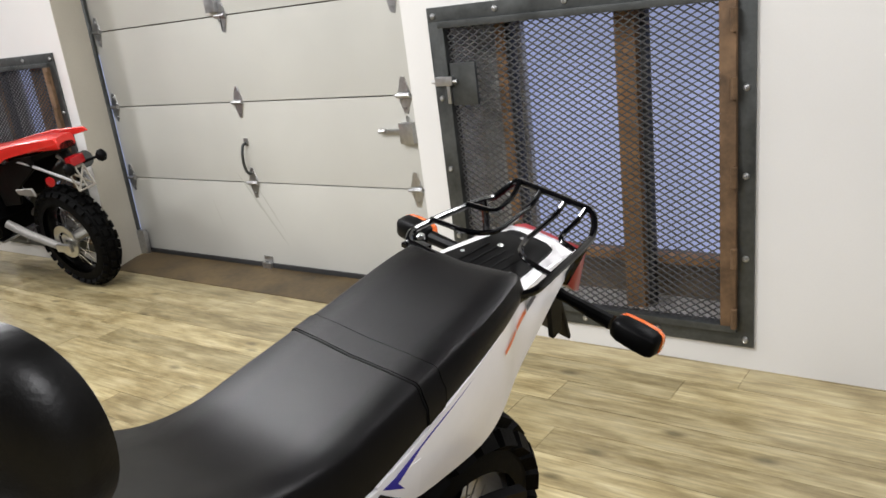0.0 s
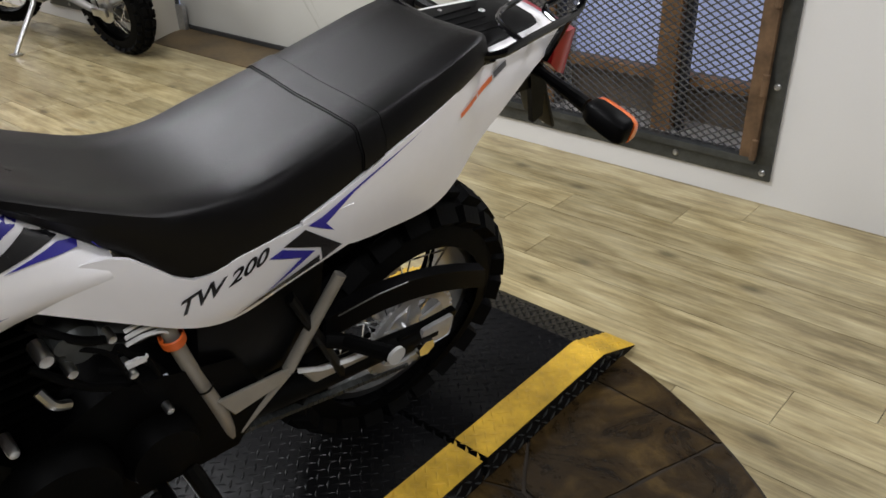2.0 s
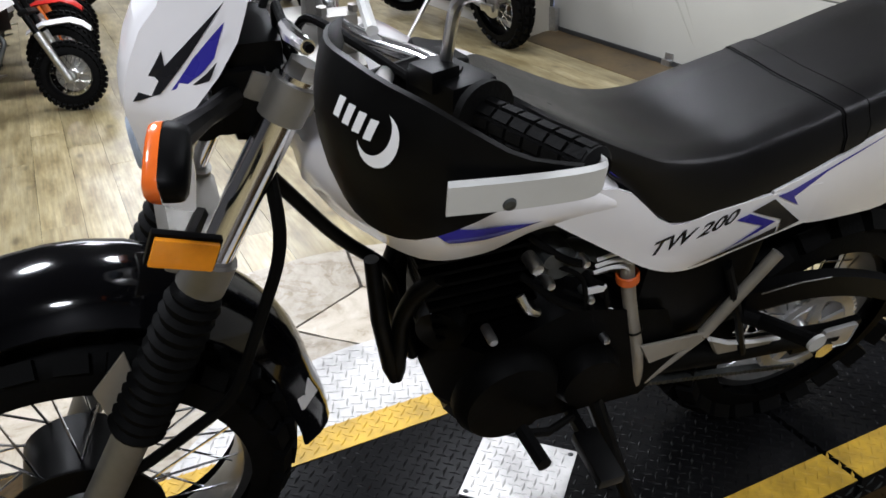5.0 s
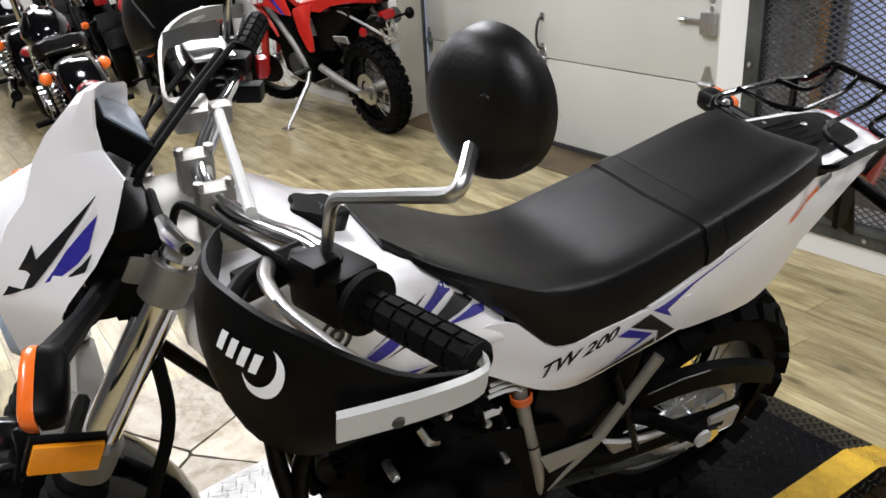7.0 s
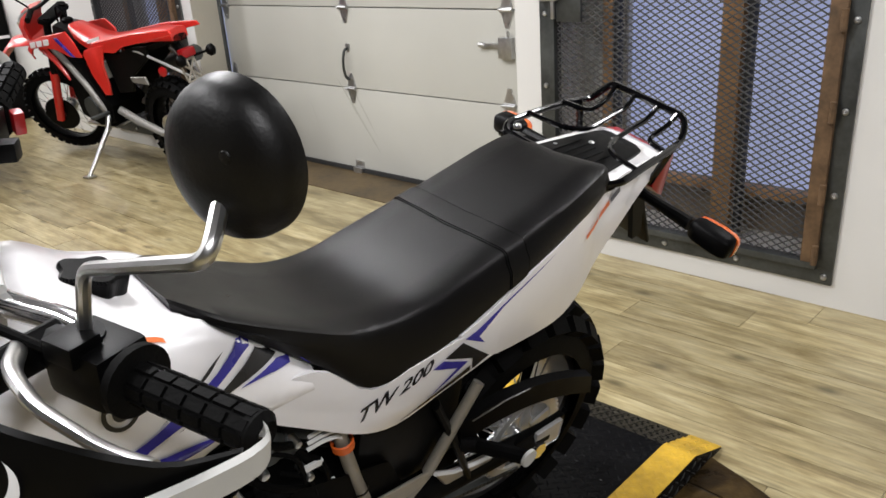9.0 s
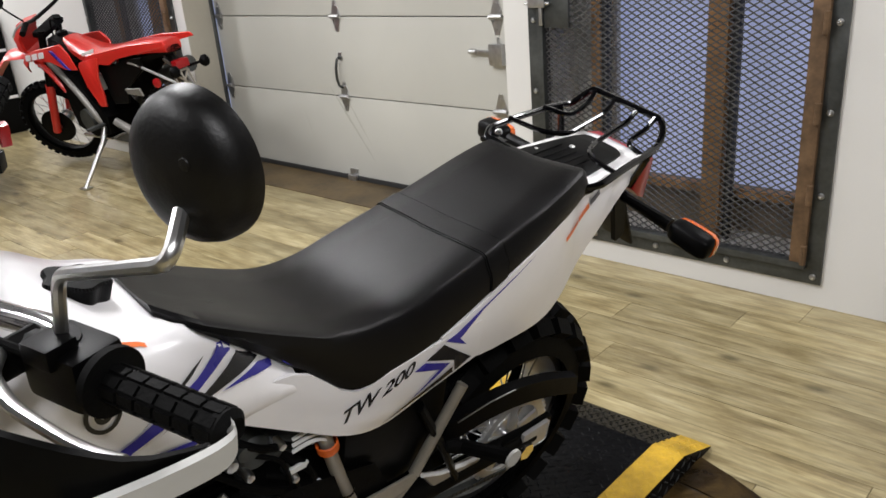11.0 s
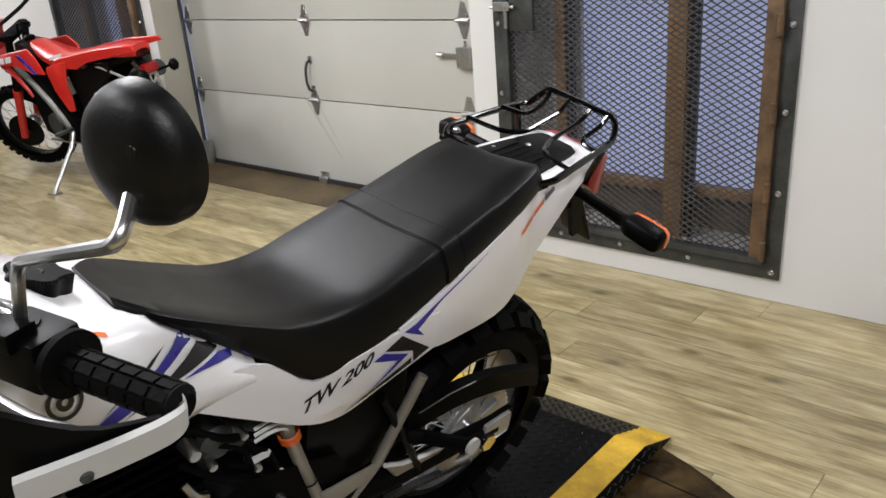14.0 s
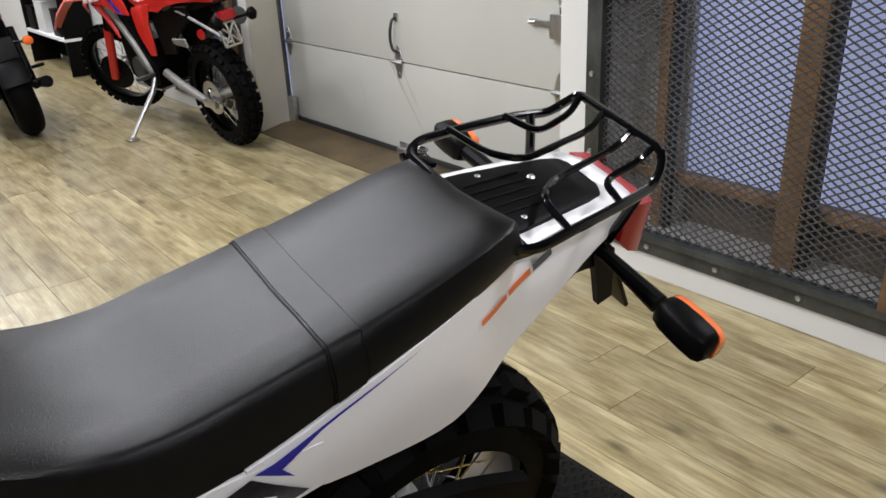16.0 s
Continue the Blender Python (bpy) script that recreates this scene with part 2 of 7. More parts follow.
def part(name, bm, mat, parent=None, label="", smooth=35):
    me = bpy.data.meshes.new(name)
    bm.normal_update()
    bm.to_mesh(me)
    bm.free()
    if smooth:
        me.polygons.foreach_set("use_smooth", [True] * len(me.polygons))
        me.set_sharp_from_angle(angle=radians(smooth))
    me.materials.append(mat)
    ob = new(name, me)
    ob.parent = parent
    if label:
        ob["label"] = label
    return ob


def share(name, me, parent, m):
    """One more object on the same mesh."""
    ob = new(name, me)
    ob.parent = parent
    ob.matrix_basis = m
    return ob


def thing(name, m, label, category, group="", kind=""):
    ob = new(name)
    ob.matrix_basis = m
    return tagged(ob, label, category, group, kind)


def box(lo, hi, bevel=0.0, bm=None, m=None):
    bm = bm or bmesh.new()
    lo, hi = Vector(lo), Vector(hi)
    made = bmesh.ops.create_cube(bm, size=1)["verts"]
    for v in made:
        v.co = Vector((lo.x + (v.co.x + 0.5) * (hi.x - lo.x), lo.y + (v.co.y + 0.5) * (hi.y - lo.y), lo.z + (v.co.z + 0.5) * (hi.z - lo.z)))
    if m is not None:
        bmesh.ops.transform(bm, matrix=m, verts=made)
    if bevel:
        edges = list({e for v in made for e in v.link_edges})
        bmesh.ops.bevel(bm, geom=edges, offset=bevel, segments=2, affect="EDGES", profile=0.7)
    return bm


def tube(points, r, seg=10, bm=None, closed=False, bend=0, flat=1.0):
    """A round bar along points; r is one radius or one for each point; bend rounds the corners."""
    bm = bm or bmesh.new()
    pts = [Vector(p) for p in points]
    rs = list(r) if isinstance(r, (list, tuple)) else [r] * len(pts)
    if bend:
        out, ro = [], []
        n = len(pts)
        for i, p in enumerate(pts):
            if not closed and i in (0, n - 1):
                out.append(p), ro.append(rs[i])
                continue
            a, b = pts[i - 1], pts[(i + 1) % n]
            d = min(bend, (a - p).length * 0.45, (b - p).length * 0.45)
            s, e = p + (a - p).normalized() * d, p + (b - p).normalized() * d
            for k in range(5):
                u = k / 4
                out.append(s * (1 - u) ** 2 + p * 2 * u * (1 - u) + e * u * u), ro.append(rs[i])
        pts, rs = out, ro
    n = len(pts)
    rings, normal = [], None
    for i, p in enumerate(pts):
        a = pts[i - 1] if (i or closed) else p
        b = pts[(i + 1) % n] if (i < n - 1 or closed) else p
        d = (b - a).normalized()
        if normal is None:
            normal = d.orthogonal().normalized()
        normal = (normal - d * normal.dot(d)).normalized()
        side = d.cross(normal)
        rings.append([bm.verts.new(p + (normal * math.cos(t) * flat + side * math.sin(t)) * rs[i]) for t in (2 * math.pi * k / seg for k in range(seg))])
    for i in range(n if closed else n - 1):
        q, w = rings[i], rings[(i + 1) % n]
        for k in range(seg):
            bm.faces.new((q[k], q[(k + 1) % seg], w[(k + 1) % seg], w[k]))
    if not closed:
        bm.faces.new(rings[0][::-1])
        bm.faces.new(rings[-1])
    return bm


def lathe(profile, seg=48, m=None, bm=None, closed=False):
    """Turns (x, r) pairs round the x axis."""
    bm = bm or bmesh.new()
    rings = []
    for k in range(seg):
        a = 2 * math.pi * k / seg
        rings.append([bm.verts.new((x, r * math.cos(a), r * math.sin(a))) for x, r in profile])
    n = len(profile)
    for k in range(seg):
        p, q = rings[k], rings[(k + 1) % seg]
        for i in range(n if closed else n - 1):
            j = (i + 1) % n
            bm.faces.new((p[i], p[j], q[j], q[i]))
    if m is not None:
        bmesh.ops.transform(bm, matrix=m, verts=[v for ring in rings for v in ring])
    bmesh.ops.recalc_face_normals(bm, faces=bm.faces)
    return bm


def loft(sections, bm=None, cap=True, ring=True):
    bm = bm or bmesh.new()
    rows = [[bm.verts.new(p) for p in s] for s in sections]
    n = len(rows[0])
    for a, b in zip(rows, rows[1:]):
        for k in range(n if ring else n - 1):
            j = (k + 1) % n
            bm.faces.new((a[k], a[j], b[j], b[k]))
    if cap and ring:
        bm.faces.new(rows[0][::-1])
        bm.faces.new(rows[-1])
    bmesh.ops.recalc_face_normals(bm, faces=bm.faces)
    return bm


def prism(poly, thick, place, bm=None, bevel=0.0):
    """A plate: poly in (u, v), pushed thick along w; place maps (u, v, w) to a point."""
    bm = bm or bmesh.new()
    a = [bm.verts.new(place(u, v, 0)) for u, v in poly]
    b = [bm.verts.new(place(u, v, thick)) for u, v in poly]
    faces = [bm.faces.new(a), bm.faces.new(b[::-1])]
    for k in range(len(a)):
        j = (k + 1) % len(a)
        faces.append(bm.faces.new((a[j], a[k], b[k], b[j])))
    bmesh.ops.recalc_face_normals(bm, faces=faces)
    if bevel:
        bmesh.ops.bevel(bm, geom=list({e for f in faces for e in f.edges}), offset=bevel, segments=1, affect="EDGES")
    return bm


def smoothline(pts, n):
    """n points on a Catmull-Rom line through tuples of any length."""
    p = [np.array(q, float) for q in pts]
    p = [2 * p[0] - p[1]] + p + [2 * p[-1] - p[-2]]
    out = []
    for i in range(n):
        t = i / (n - 1) * (len(pts) - 1)
        k = min(int(t), len(pts) - 2)
        u = t - k
        a, b, c, d = p[k:k + 4]
        out.append(0.5 * (2 * b + (c - a) * u + (2 * a - 5 * b + 4 * c - d) * u * u + (3 * b - a - 3 * c + d) * u ** 3))
    return out


def turned(p, d):
    """The pose that lays the x axis along d at p."""
    return Matrix.Translation(p) @ Vector(d).to_track_quat("X", "Z").to_matrix().to_4x4()

# ---- the room ----
ZC = 3.0
X0, X1, Y0, YW = -12.0, 3.2, -4.0, 3.2
YD = 3.52                                  # the door's face
DL, DR = -3.86, -1.345                     # edges of the door's opening
WL, WR, WB, WT = -1.21, 0.012, 0.088, 1.338   # outline of the cage window


def wall(name, lo, hi, mat=WHITE_PAINT, label="white painted wall"):
    return tagged(part(name, box(lo, hi), mat, smooth=0), label, "wall", kind="structure")


TH = 0.42
wl, wr, wb, wt = WL + 0.05, WR - 0.05, WB + 0.05, WT - 0.05   # hole behind the cage
fl, fr = -5.12, -4.06
wall("wall_north_a", (wr, YW, 0), (X1, YW + TH, ZC))
wall("wall_north_b", (wl, YW, 0), (wr, YW + TH, wb))
wall("wall_north_c", (wl, YW, wt), (wr, YW + TH, ZC))
wall("wall_north_d", (DR, YW, 0), (wl, YW + TH, ZC))
wall("wall_north_e", (DL, YW, 2.35), (DR, YW + TH, ZC))
tagged(part("wall_north_f", prism([(fr, YW), (DL, YW), (-4.02, 3.5), (-4.02, YW + TH), (fr, YW + TH)], ZC, lambda u, v, w: (u, v, w)), WHITE_PAINT, smooth=0), "white painted wall", "wall", kind="structure")
wall("wall_north_g", (fl, YW, 0), (fr, YW + TH, wb))
wall("wall_north_h", (fl, YW, wt), (fr, YW + TH, ZC))
wall("wall_north_i", (X0, YW, 0), (fl, YW + TH, ZC))
# south and east walls are never in view; their dark colour shapes reflections
wall("wall_south", (X0, Y0 - 0.2, 0), (X1, Y0, ZC), DARK_PAINT, "unseen closing wall, kept dark to dim reflections")
wall("wall_east", (X1, Y0 - 0.2, 0), (X1 + 0.2, YW + TH, ZC), DARK_PAINT, "unseen closing wall, kept dark to dim reflections")
wall("wall_west", (X0 - 0.2, Y0 - 0.2, 0), (X0, YW + TH, ZC))
# closes the room out of view; its dark colour holds back bounced light
tagged(part("ceiling", box((X0 - 0.2, Y0 - 0.2, ZC), (X1 + 0.2, YW + TH + 0.4, ZC + 0.15)), CEILING_PAINT, smooth=0), "unseen plain ceiling, kept dark to cut bounced light", "ceiling", kind="structure")
# housings and glowing discs invented to go with the unseen lamps
for lx, ly, lp, ls in LAMPS:
    cl = thing("ceiling_light", pose(lx, ly, ZC), "unseen round ceiling light with a frosted diffuser, some added as fill", "light", "ceiling lights")
    part("light_housing", lathe([(0.0, 0.0), (0.0, ls / 2 + 0.04), (-0.05, ls / 2 + 0.04), (-0.055, ls / 2 + 0.01), (-0.04, ls / 2 + 0.01)], 32, pose(0, 0, 0, 0, -90, 0)), WHITE_PAINT, cl)
    part("light_diffuser", lathe([(-0.042, 0.0), (-0.042, ls / 2), (-0.036, ls / 2 + 0.009)], 32, pose(0, 0, 0, 0, -90, 0)), LAMP_GLOW, cl, "frosted white diffuser")

# splayed reveal of the garage door
tagged(part("trim_reveal", prism([(DL + 0.001, YW + 0.0), (DL + 0.006, YW + 0.0), (-4.010, 3.502), (-4.017, 3.5)], 2.35, lambda u, v, w: (u, v, w)), CREAM_PAINT, smooth=0), "cream painted reveal beside the garage door", "trim", kind="structure")
tagged(part("wall_outside", box((X0, YW + TH, 0), (X1, YW + TH + 0.1, ZC)), DARK_WOOD, smooth=0), "dark wall behind the windows", "wall", kind="structure")


def garage_door():
    d = thing("garage_door", pose(0, YD, 0), "closed cream sectional garage door with zinc hinges", "garage door", kind="structure")
    x0, x1 = -4.04, -1.2
    rows = [0.012, 0.507, 0.960, 1.418, 1.878, 2.35]
    for a, b in zip(rows, rows[1:]):
        part("panel", box((x0, 0, a + 0.003), (x1, 0.045, b - 0.003), 0.004), DOOR_PAINT, d)
    part("bottom_seal", box((x0, -0.012, 0.0), (x1, 0.05, 0.03), 0.004), RUBBER_SEAL, d)
    part("track", tube([(x0 + 0.03, -0.03, 0.05), (x0 + 0.03, -0.03, 2.3)], 0.022, 6), RAW_STEEL, d, "dark steel roller track")
    part("track_bracket", box((x0 - 0.02, -0.05, 0.0), (x0 + 0.12, -0.02, 0.16), 0.003), ZINC, d)

    def hinge():
        bm = bmesh.new()
        kite = [(-0.012, -0.085), (0.012, -0.085), (0.034, -0.018), (0.034, 0.018), (0.012, 0.085), (-0.012, 0.085), (-0.034, 0.018), (-0.034, -0.018)]
        prism(kite, -0.004, lambda u, v, w: (u, w, v), bm, 0.001)
        tube([(-0.04, -0.012, 0), (0.04, -0.012, 0)], 0.011, 8, bm)
        for u, v in ((0, 0.06), (0, -0.06), (0.02, 0.022), (-0.02, -0.022)):
            tube([(u, 0, v), (u, -0.009, v)], 0.006, 6, bm)
        return bm
    first = None
    for x in (-3.965, -2.80, -1.64):
        for z in rows[1:5]:
            if first is None:
                h = part("hinge", hinge(), ZINC, d, "zinc plated kite-shaped hinge")
                first = h.data
            else:
                h = share("hinge", first, d, Matrix())
                h["label"] = "zinc plated kite-shaped hinge"
            h.matrix_basis = pose(x, 0, z)
    handle = part("handle", tube([(-2.80, 0, 0.735), (-2.80, -0.03, 0.73), (-2.802, -0.045, 0.68), (-2.806, -0.045, 0.62), (-2.808, -0.03, 0.57), (-2.808, -0.004, 0.56)], 0.008, 8, bend=0.02), RAW_STEEL, d, "dark steel pull handle")
    part("handle_foot", box((-2.815, -0.008, 0.72), (-2.785, 0, 0.76), 0.003), ZINC, handle)
    lk = bmesh.new()
    box((-1.70, -0.03, 0.70), (-1.62, 0, 0.80), 0.004, lk)
    box((-1.80, -0.02, 0.75), (-1.70, -0.008, 0.768), 0.002, lk)
    tube([(-1.83, -0.015, 0.76), (-1.79, -0.015, 0.76)], 0.013, 8, lk)
    tube([(-1.65, -0.015, 0.8), (-1.65, -0.015, 0.83)], 0.006, 6, lk)
    bmesh.ops.translate(lk, vec=(0.02, 0, 0.035), verts=lk.verts)
    part("slide_lock", lk, ZINC, d, "zinc plated slide bolt")
    br = bmesh.new()
    box((-2.845, -0.03, 0.004), (-2.775, 0, 0.04), 0.002, br)
    box((-2.845, -0.006, 0.03), (-2.775, 0, 0.075), 0.002, br)
    bmesh.ops.translate(br, vec=(0.01, 0, -0.004), verts=br.verts)
    part("bottom_bracket", br, ZINC, d)
    lab = bmesh.new()
    box((-2.89, -0.03, 1.44), (-2.815, 0, 1.56), 0.004, lab)
    part("opener_bracket", lab, ZINC, d)
    part("pull_cord", tube([(-2.79, -0.02, 1.42), (-2.79, -0.022, 1.34)], 0.003, 5), RUBBER_SEAL, d)


garage_door()


def cage_window(x0, x1, latch):
    w = thing("cage_window", pose(0, YW, 0), "barred window behind a bolted steel frame with expanded metal mesh", "window", "cage windows", "structure")
    z0, z1 = WB, WT
    k = 0.055
    for nm, lo, hi in (("frame_bar", (x0, -0.012, z0), (x1, -0.001, z0 + k)), ("frame_bar", (x0, -0.012, z1 - k), (x1, -0.001, z1)),
                       ("frame_bar", (x0, -0.0125, z0 + k), (x0 + k, -0.001, z1 - k)), ("frame_bar", (x1 - k, -0.0125, z0 + k), (x1, -0.001, z1 - k))):
        part(nm, box(lo, hi, 0.0015), RAW_STEEL, w, "dark raw steel flat bar")
    # inner angle frame, rusty
    a, b, c, d = x0 + k, x1 - k, z0 + k, z1 - k
    for lo, hi in (((a, -0.03, c), (b, 0.02, c + 0.025)), ((a, -0.03, d - 0.025), (b, 0.02, d)), ((a, -0.03, c + 0.025), (a + 0.025, 0.02, d - 0.025)), ((b - 0.052, -0.032, c + 0.025), (b, 0.02, d - 0.025))):
        wide = hi[0] - lo[0] < 0.1 and hi[0] - lo[0] > 0.05
        part("gate_bar", box(lo, hi, 0.002), RUSTY if wide else RAW_STEEL, w, "rust-stained steel gate bar" if wide else "dark steel gate bar")
    for z in (0.2, 0.42, 0.70, 0.99, 1.2):
        part("gate_hinge", tube([(b - 0.004, -0.038, z - 0.035), (b - 0.004, -0.038, z + 0.035)], 0.011, 8), RUSTY, w)
    # bolts
    bolt = None
    spots = [(x1 - k / 2, z) for z in (0.115, 0.414, 0.70, 0.988, 1.305)] + [(x0 + k / 2, z) for z in (0.115, 0.414, 0.70, 0.988, 1.305)]
    spots += [(x0 + (x1 - x0) * f, z0 + k / 2) for f in (0.25, 0.48, 0.72)] + [(x0 + (x1 - x0) * f, z1 - k / 2) for f in (0.25, 0.48, 0.72)]
    for x, z in spots:
        if bolt is None:
            ob = part("bolt", lathe([(0, 0), (0.006, 0.004), (0.005, 0.009), (0, 0.012), (-0.004, 0.012)], 12, pose(0, 0, 0, 0, 0, -90)), ZINC, w)
            bolt = ob.data
        else:
            ob = share("bolt", bolt, w, Matrix())
        ob.matrix_basis = pose(x, -0.0135, z)
    # expanded metal: zigzag strands that meet at their knuckles
    bm = bmesh.new()
    cw, ch, t = 0.041, 0.0122, 0.0024
    rows_n = int((d - c) / ch) + 1
    cols = int((b - a) / (cw / 2))
    for r in range(rows_n):
        zb = c + r * ch
        prev = None
        for q in range(cols + 1):
            x = a + q * cw / 2
            up = (q + r) % 2
            z = zb + (ch * 0.42 if up else -ch * 0.42)
            y = -0.002 + (0.003 if up else -0.003)
            ring = [bm.verts.new((x, y + dy, z + dz)) for dy, dz in ((-t * 1.2, -t), (t * 1.2, -t), (t * 1.2, t), (-t * 1.2, t))]
            if prev:
                for i in range(4):
                    bm.faces.new((prev[i], prev[(i + 1) % 4], ring[(i + 1) % 4], ring[i]))
            prev = ring
    tagged(part("expanded_mesh", bm, MESH_STEEL, w, "dark expanded metal mesh", smooth=0), kind="stuff")
    if latch:
        part("latch_plate", box((x0 + 0.085, -0.022, 0.96), (x0 + 0.20, -0.008, 1.125), 0.002), RAW_STEEL, w, "dark steel latch plate")
        lt = bmesh.new()
        box((x0 + 0.02, -0.04, 1.04), (x0 + 0.10, -0.016, 1.075), 0.003, lt)
        box((x0 + 0.07, -0.036, 0.97), (x0 + 0.085, -0.024, 1.05), 0.002, lt)
        tube([(x0, -0.03, 1.055), (x0 + 0.12, -0.03, 1.055)], 0.007, 8, lt)
        part("latch", lt, ZINC, w, "zinc plated barrel latch")
    # the window in the hole behind
    part("window_film", box((x0 + 0.05, 0.30, z0 + 0.05), (x1 - 0.05, 0.32, z1 - 0.05)), WINDOW_FILM, w, "bluish frosted window lit by daylight", smooth=0)
    part("grey_panel", box((x0 + 0.05, 0.24, z0 + 0.05), (x0 + 0.26, 0.27, z1 - 0.05), 0.002), GREY_PLASTIC, w)
    for u0, u1, y in ((x0 + 0.205, x0 + 0.262, 0.12), (x0 + 0.700, x0 + 0.800, 0.10)):
        part("wood_post", box((u0 + (u1 - u0) * 0.12, y, z0 + 0.05), (u1 - (u1 - u0) * 0.12, y + 0.05, z1 - 0.05), 0.003), POST_WOOD, w, "brown stained wooden post")
    part("wood_sill", box((x0 + 0.05, 0.18, z0 + 0.21), (x1 - 0.05, 0.23, z0 + 0.245), 0.003), POST_WOOD, w, "brown stained wooden rail")
    for u in (x0 + 0.258, x0 + 0.795):
        part("post_strip", box((u, 0.125, z0 + 0.05), (u + 0.022, 0.165, z1 - 0.05), 0.002), RUBBER_SEAL, w, "black rubber strip beside the post")
    part("lower_board", box((x0 + 0.05, 0.25, z0 + 0.05), (x1 - 0.05, 0.29, z0 + 0.23), 0.003), DARK_WOOD, w, "dark wooden board")
    if latch:
        # the welded frame leans out a little at its hinge side
        for ob in w.children:
            def lean(x, z):
                return 0.024 * max(0, (x - x0) / (x1 - x0)) * (z - z0) / (z1 - z0)
            if ob.name.startswith("bolt"):
                p = ob.matrix_basis.translation
                ob.matrix_basis = pose(p.x + lean(p.x, p.z), p.y, p.z)
            else:
                for v in ob.data.vertices:
                    v.co.x += lean(v.co.x, v.co.z)
    return w



def door_streaks():
    """Faint grey streaks that fall across the door panels."""
    rng = random.Random(5)
    streaks = thing("trim_door_scuffs", pose(0, YD - 0.0015, 0), "faint grey streaks on the cream garage door", "trim", kind="structure")
    for x, z, dx, dz, w in ((-2.93, 0.56, 0.34, -0.44, 0.020), (-2.82, 0.54, 0.22, -0.34, 0.012), (-3.20, 0.40, 0.06, -0.18, 0.010)):
        bm = bmesh.new()
        n = 24
        edge = [w * rng.uniform(0.4, 1.0) * math.sin(math.pi * (k + 0.5) / n) for k in range(n)]
        loft([[(x + dx * k / n, 0.0, z + dz * k / n - edge[k]), (x + dx * k / n, 0.0, z + dz * k / n + edge[k]), (x + dx * k / n, 0.0008, z + dz * k / n)] for k in range(n)], bm)
        part("scuff_streak", bm, STREAK_PAINT, streaks)


door_streaks()
cage_window(WL, WR, True)
cage_window(-5.17, -3.96, False)

# ---- turntable with its platform ----
CX, CY, PT = -0.26, 0.91, 0.065
PA, PB = -0.595, 0.075      # sides of the platform


def lugs(inside, z, pitch=0.021, x0=-1, x1=0.5, y0=-0.5, y1=2.3, turn=0.0):
    """Raised tread bars, crosswise by turns."""
    bm = bmesh.new()
    m = int(max(x1 - x0, y1 - y0) / pitch)
    k = pitch * math.sqrt(0.5)
    for i in range(-m, m):
        for j in range(-m, m):
            x, y = (x0 + x1) / 2 + (i - j) * k, (y0 + y1) / 2 + (i + j) * k
            if not inside(x, y):
                continue
            a = radians(turn + (45 if (i + j) % 2 else -45))
            c, s = math.cos(a) * pitch * 0.68, math.sin(a) * pitch * 0.68
            px, py = -math.sin(a) * 0.0034, math.cos(a) * 0.0034
            h = z(x, y)
            p = [(x - c, y - s, h), (x + px, y + py, h), (x + c, y + s, h), (x - px, y - py, h)]
            base = [bm.verts.new((q[0], q[1], h)) for q in p]
            tip0, tip1 = bm.verts.new((x - c * 0.55, y - s * 0.55, h + 0.0016)), bm.verts.new((x + c * 0.55, y + s * 0.55, h + 0.0016))
            bm.faces.new((base[0], base[3], tip0))
            bm.faces.new((base[3], tip1, tip0))
            bm.faces.new((base[3], base[2], tip1))
            bm.faces.new((base[2], base[1], tip1))
            bm.faces.new((base[1], tip0, tip1))
            bm.faces.new((base[1], base[0], tip0))
    return bm


RD = 0.695
tt = thing("turntable", pose(0, 0, 0), "round aluminium tread plate turntable flush with the stone floor", "turntable")
part("disc", lathe([(0.0, 0.0), (0.0, RD), (-0.03, RD)], 96, pose(CX, CY, 0.014, 0, -90, 0)), PLATE_SILVER, tt, "bright aluminium tread plate disc")
tagged(part("disc_tread", lugs(lambda x, y: (x - CX) ** 2 + (y - CY) ** 2 < (RD - 0.015) ** 2 and not PA < x < PB, lambda x, y: 0.0145, pitch=0.026, turn=20), PLATE_SILVER, tt, "raised tread bars", smooth=0), kind="stuff")
pf = thing("platform", pose(0, 0, 0), "low black tread plate platform with yellow edges and end ramps", "platform")
YG0, YG1, YE0, YE1 = 0.235, 1.585, -0.385, 2.205


def deck(y):
    if YE0 + 0.155 < y < YE1 - 0.155:
        return PT
    d = (y - YE0) if y < 1 else (YE1 - y)
    return 0.006 + (PT - 0.006) * max(0, d) / 0.155


def slab(name, ya, yb, mat, xa, xb, lift=0.0, label=""):
    ys = sorted({ya, yb, *[y for y in (YE0 + 0.155, YE1 - 0.155) if ya < y < yb]})
    poly = [(y, 0.002) for y in ys] + [(y, deck(y) + lift) for y in reversed(ys)]
    return part(name, prism(poly, xb - xa, lambda u, v, w: (xa + w, u, v)), mat, pf, label, smooth=0)


for nm, a, b in (("deck", YG0 + 0.004, YG1 - 0.004), ("ramp", YG1 + 0.012, YE1), ("ramp", YE0, YG0 - 0.012)):
    slab(nm, a, b, PLATE_BLACK, PA, PB, label="black painted tread plate")
    for xa, xb in ((PA - 0.001, PA + 0.087), (PB - 0.087, PB + 0.001)):
        ys = sorted({a, b, *[y for y in (YE0 + 0.155, YE1 - 0.155) if a < y < b]})
        poly = [(y, deck(y) + 0.0005) for y in ys] + [(y, deck(y) + 0.0022) for y in reversed(ys)]
        part("edge_stripe", prism(poly, xb - xa, lambda u, v, w: (xa + w, u, v)), YELLOW, pf, "worn yellow paint stripe", smooth=0)
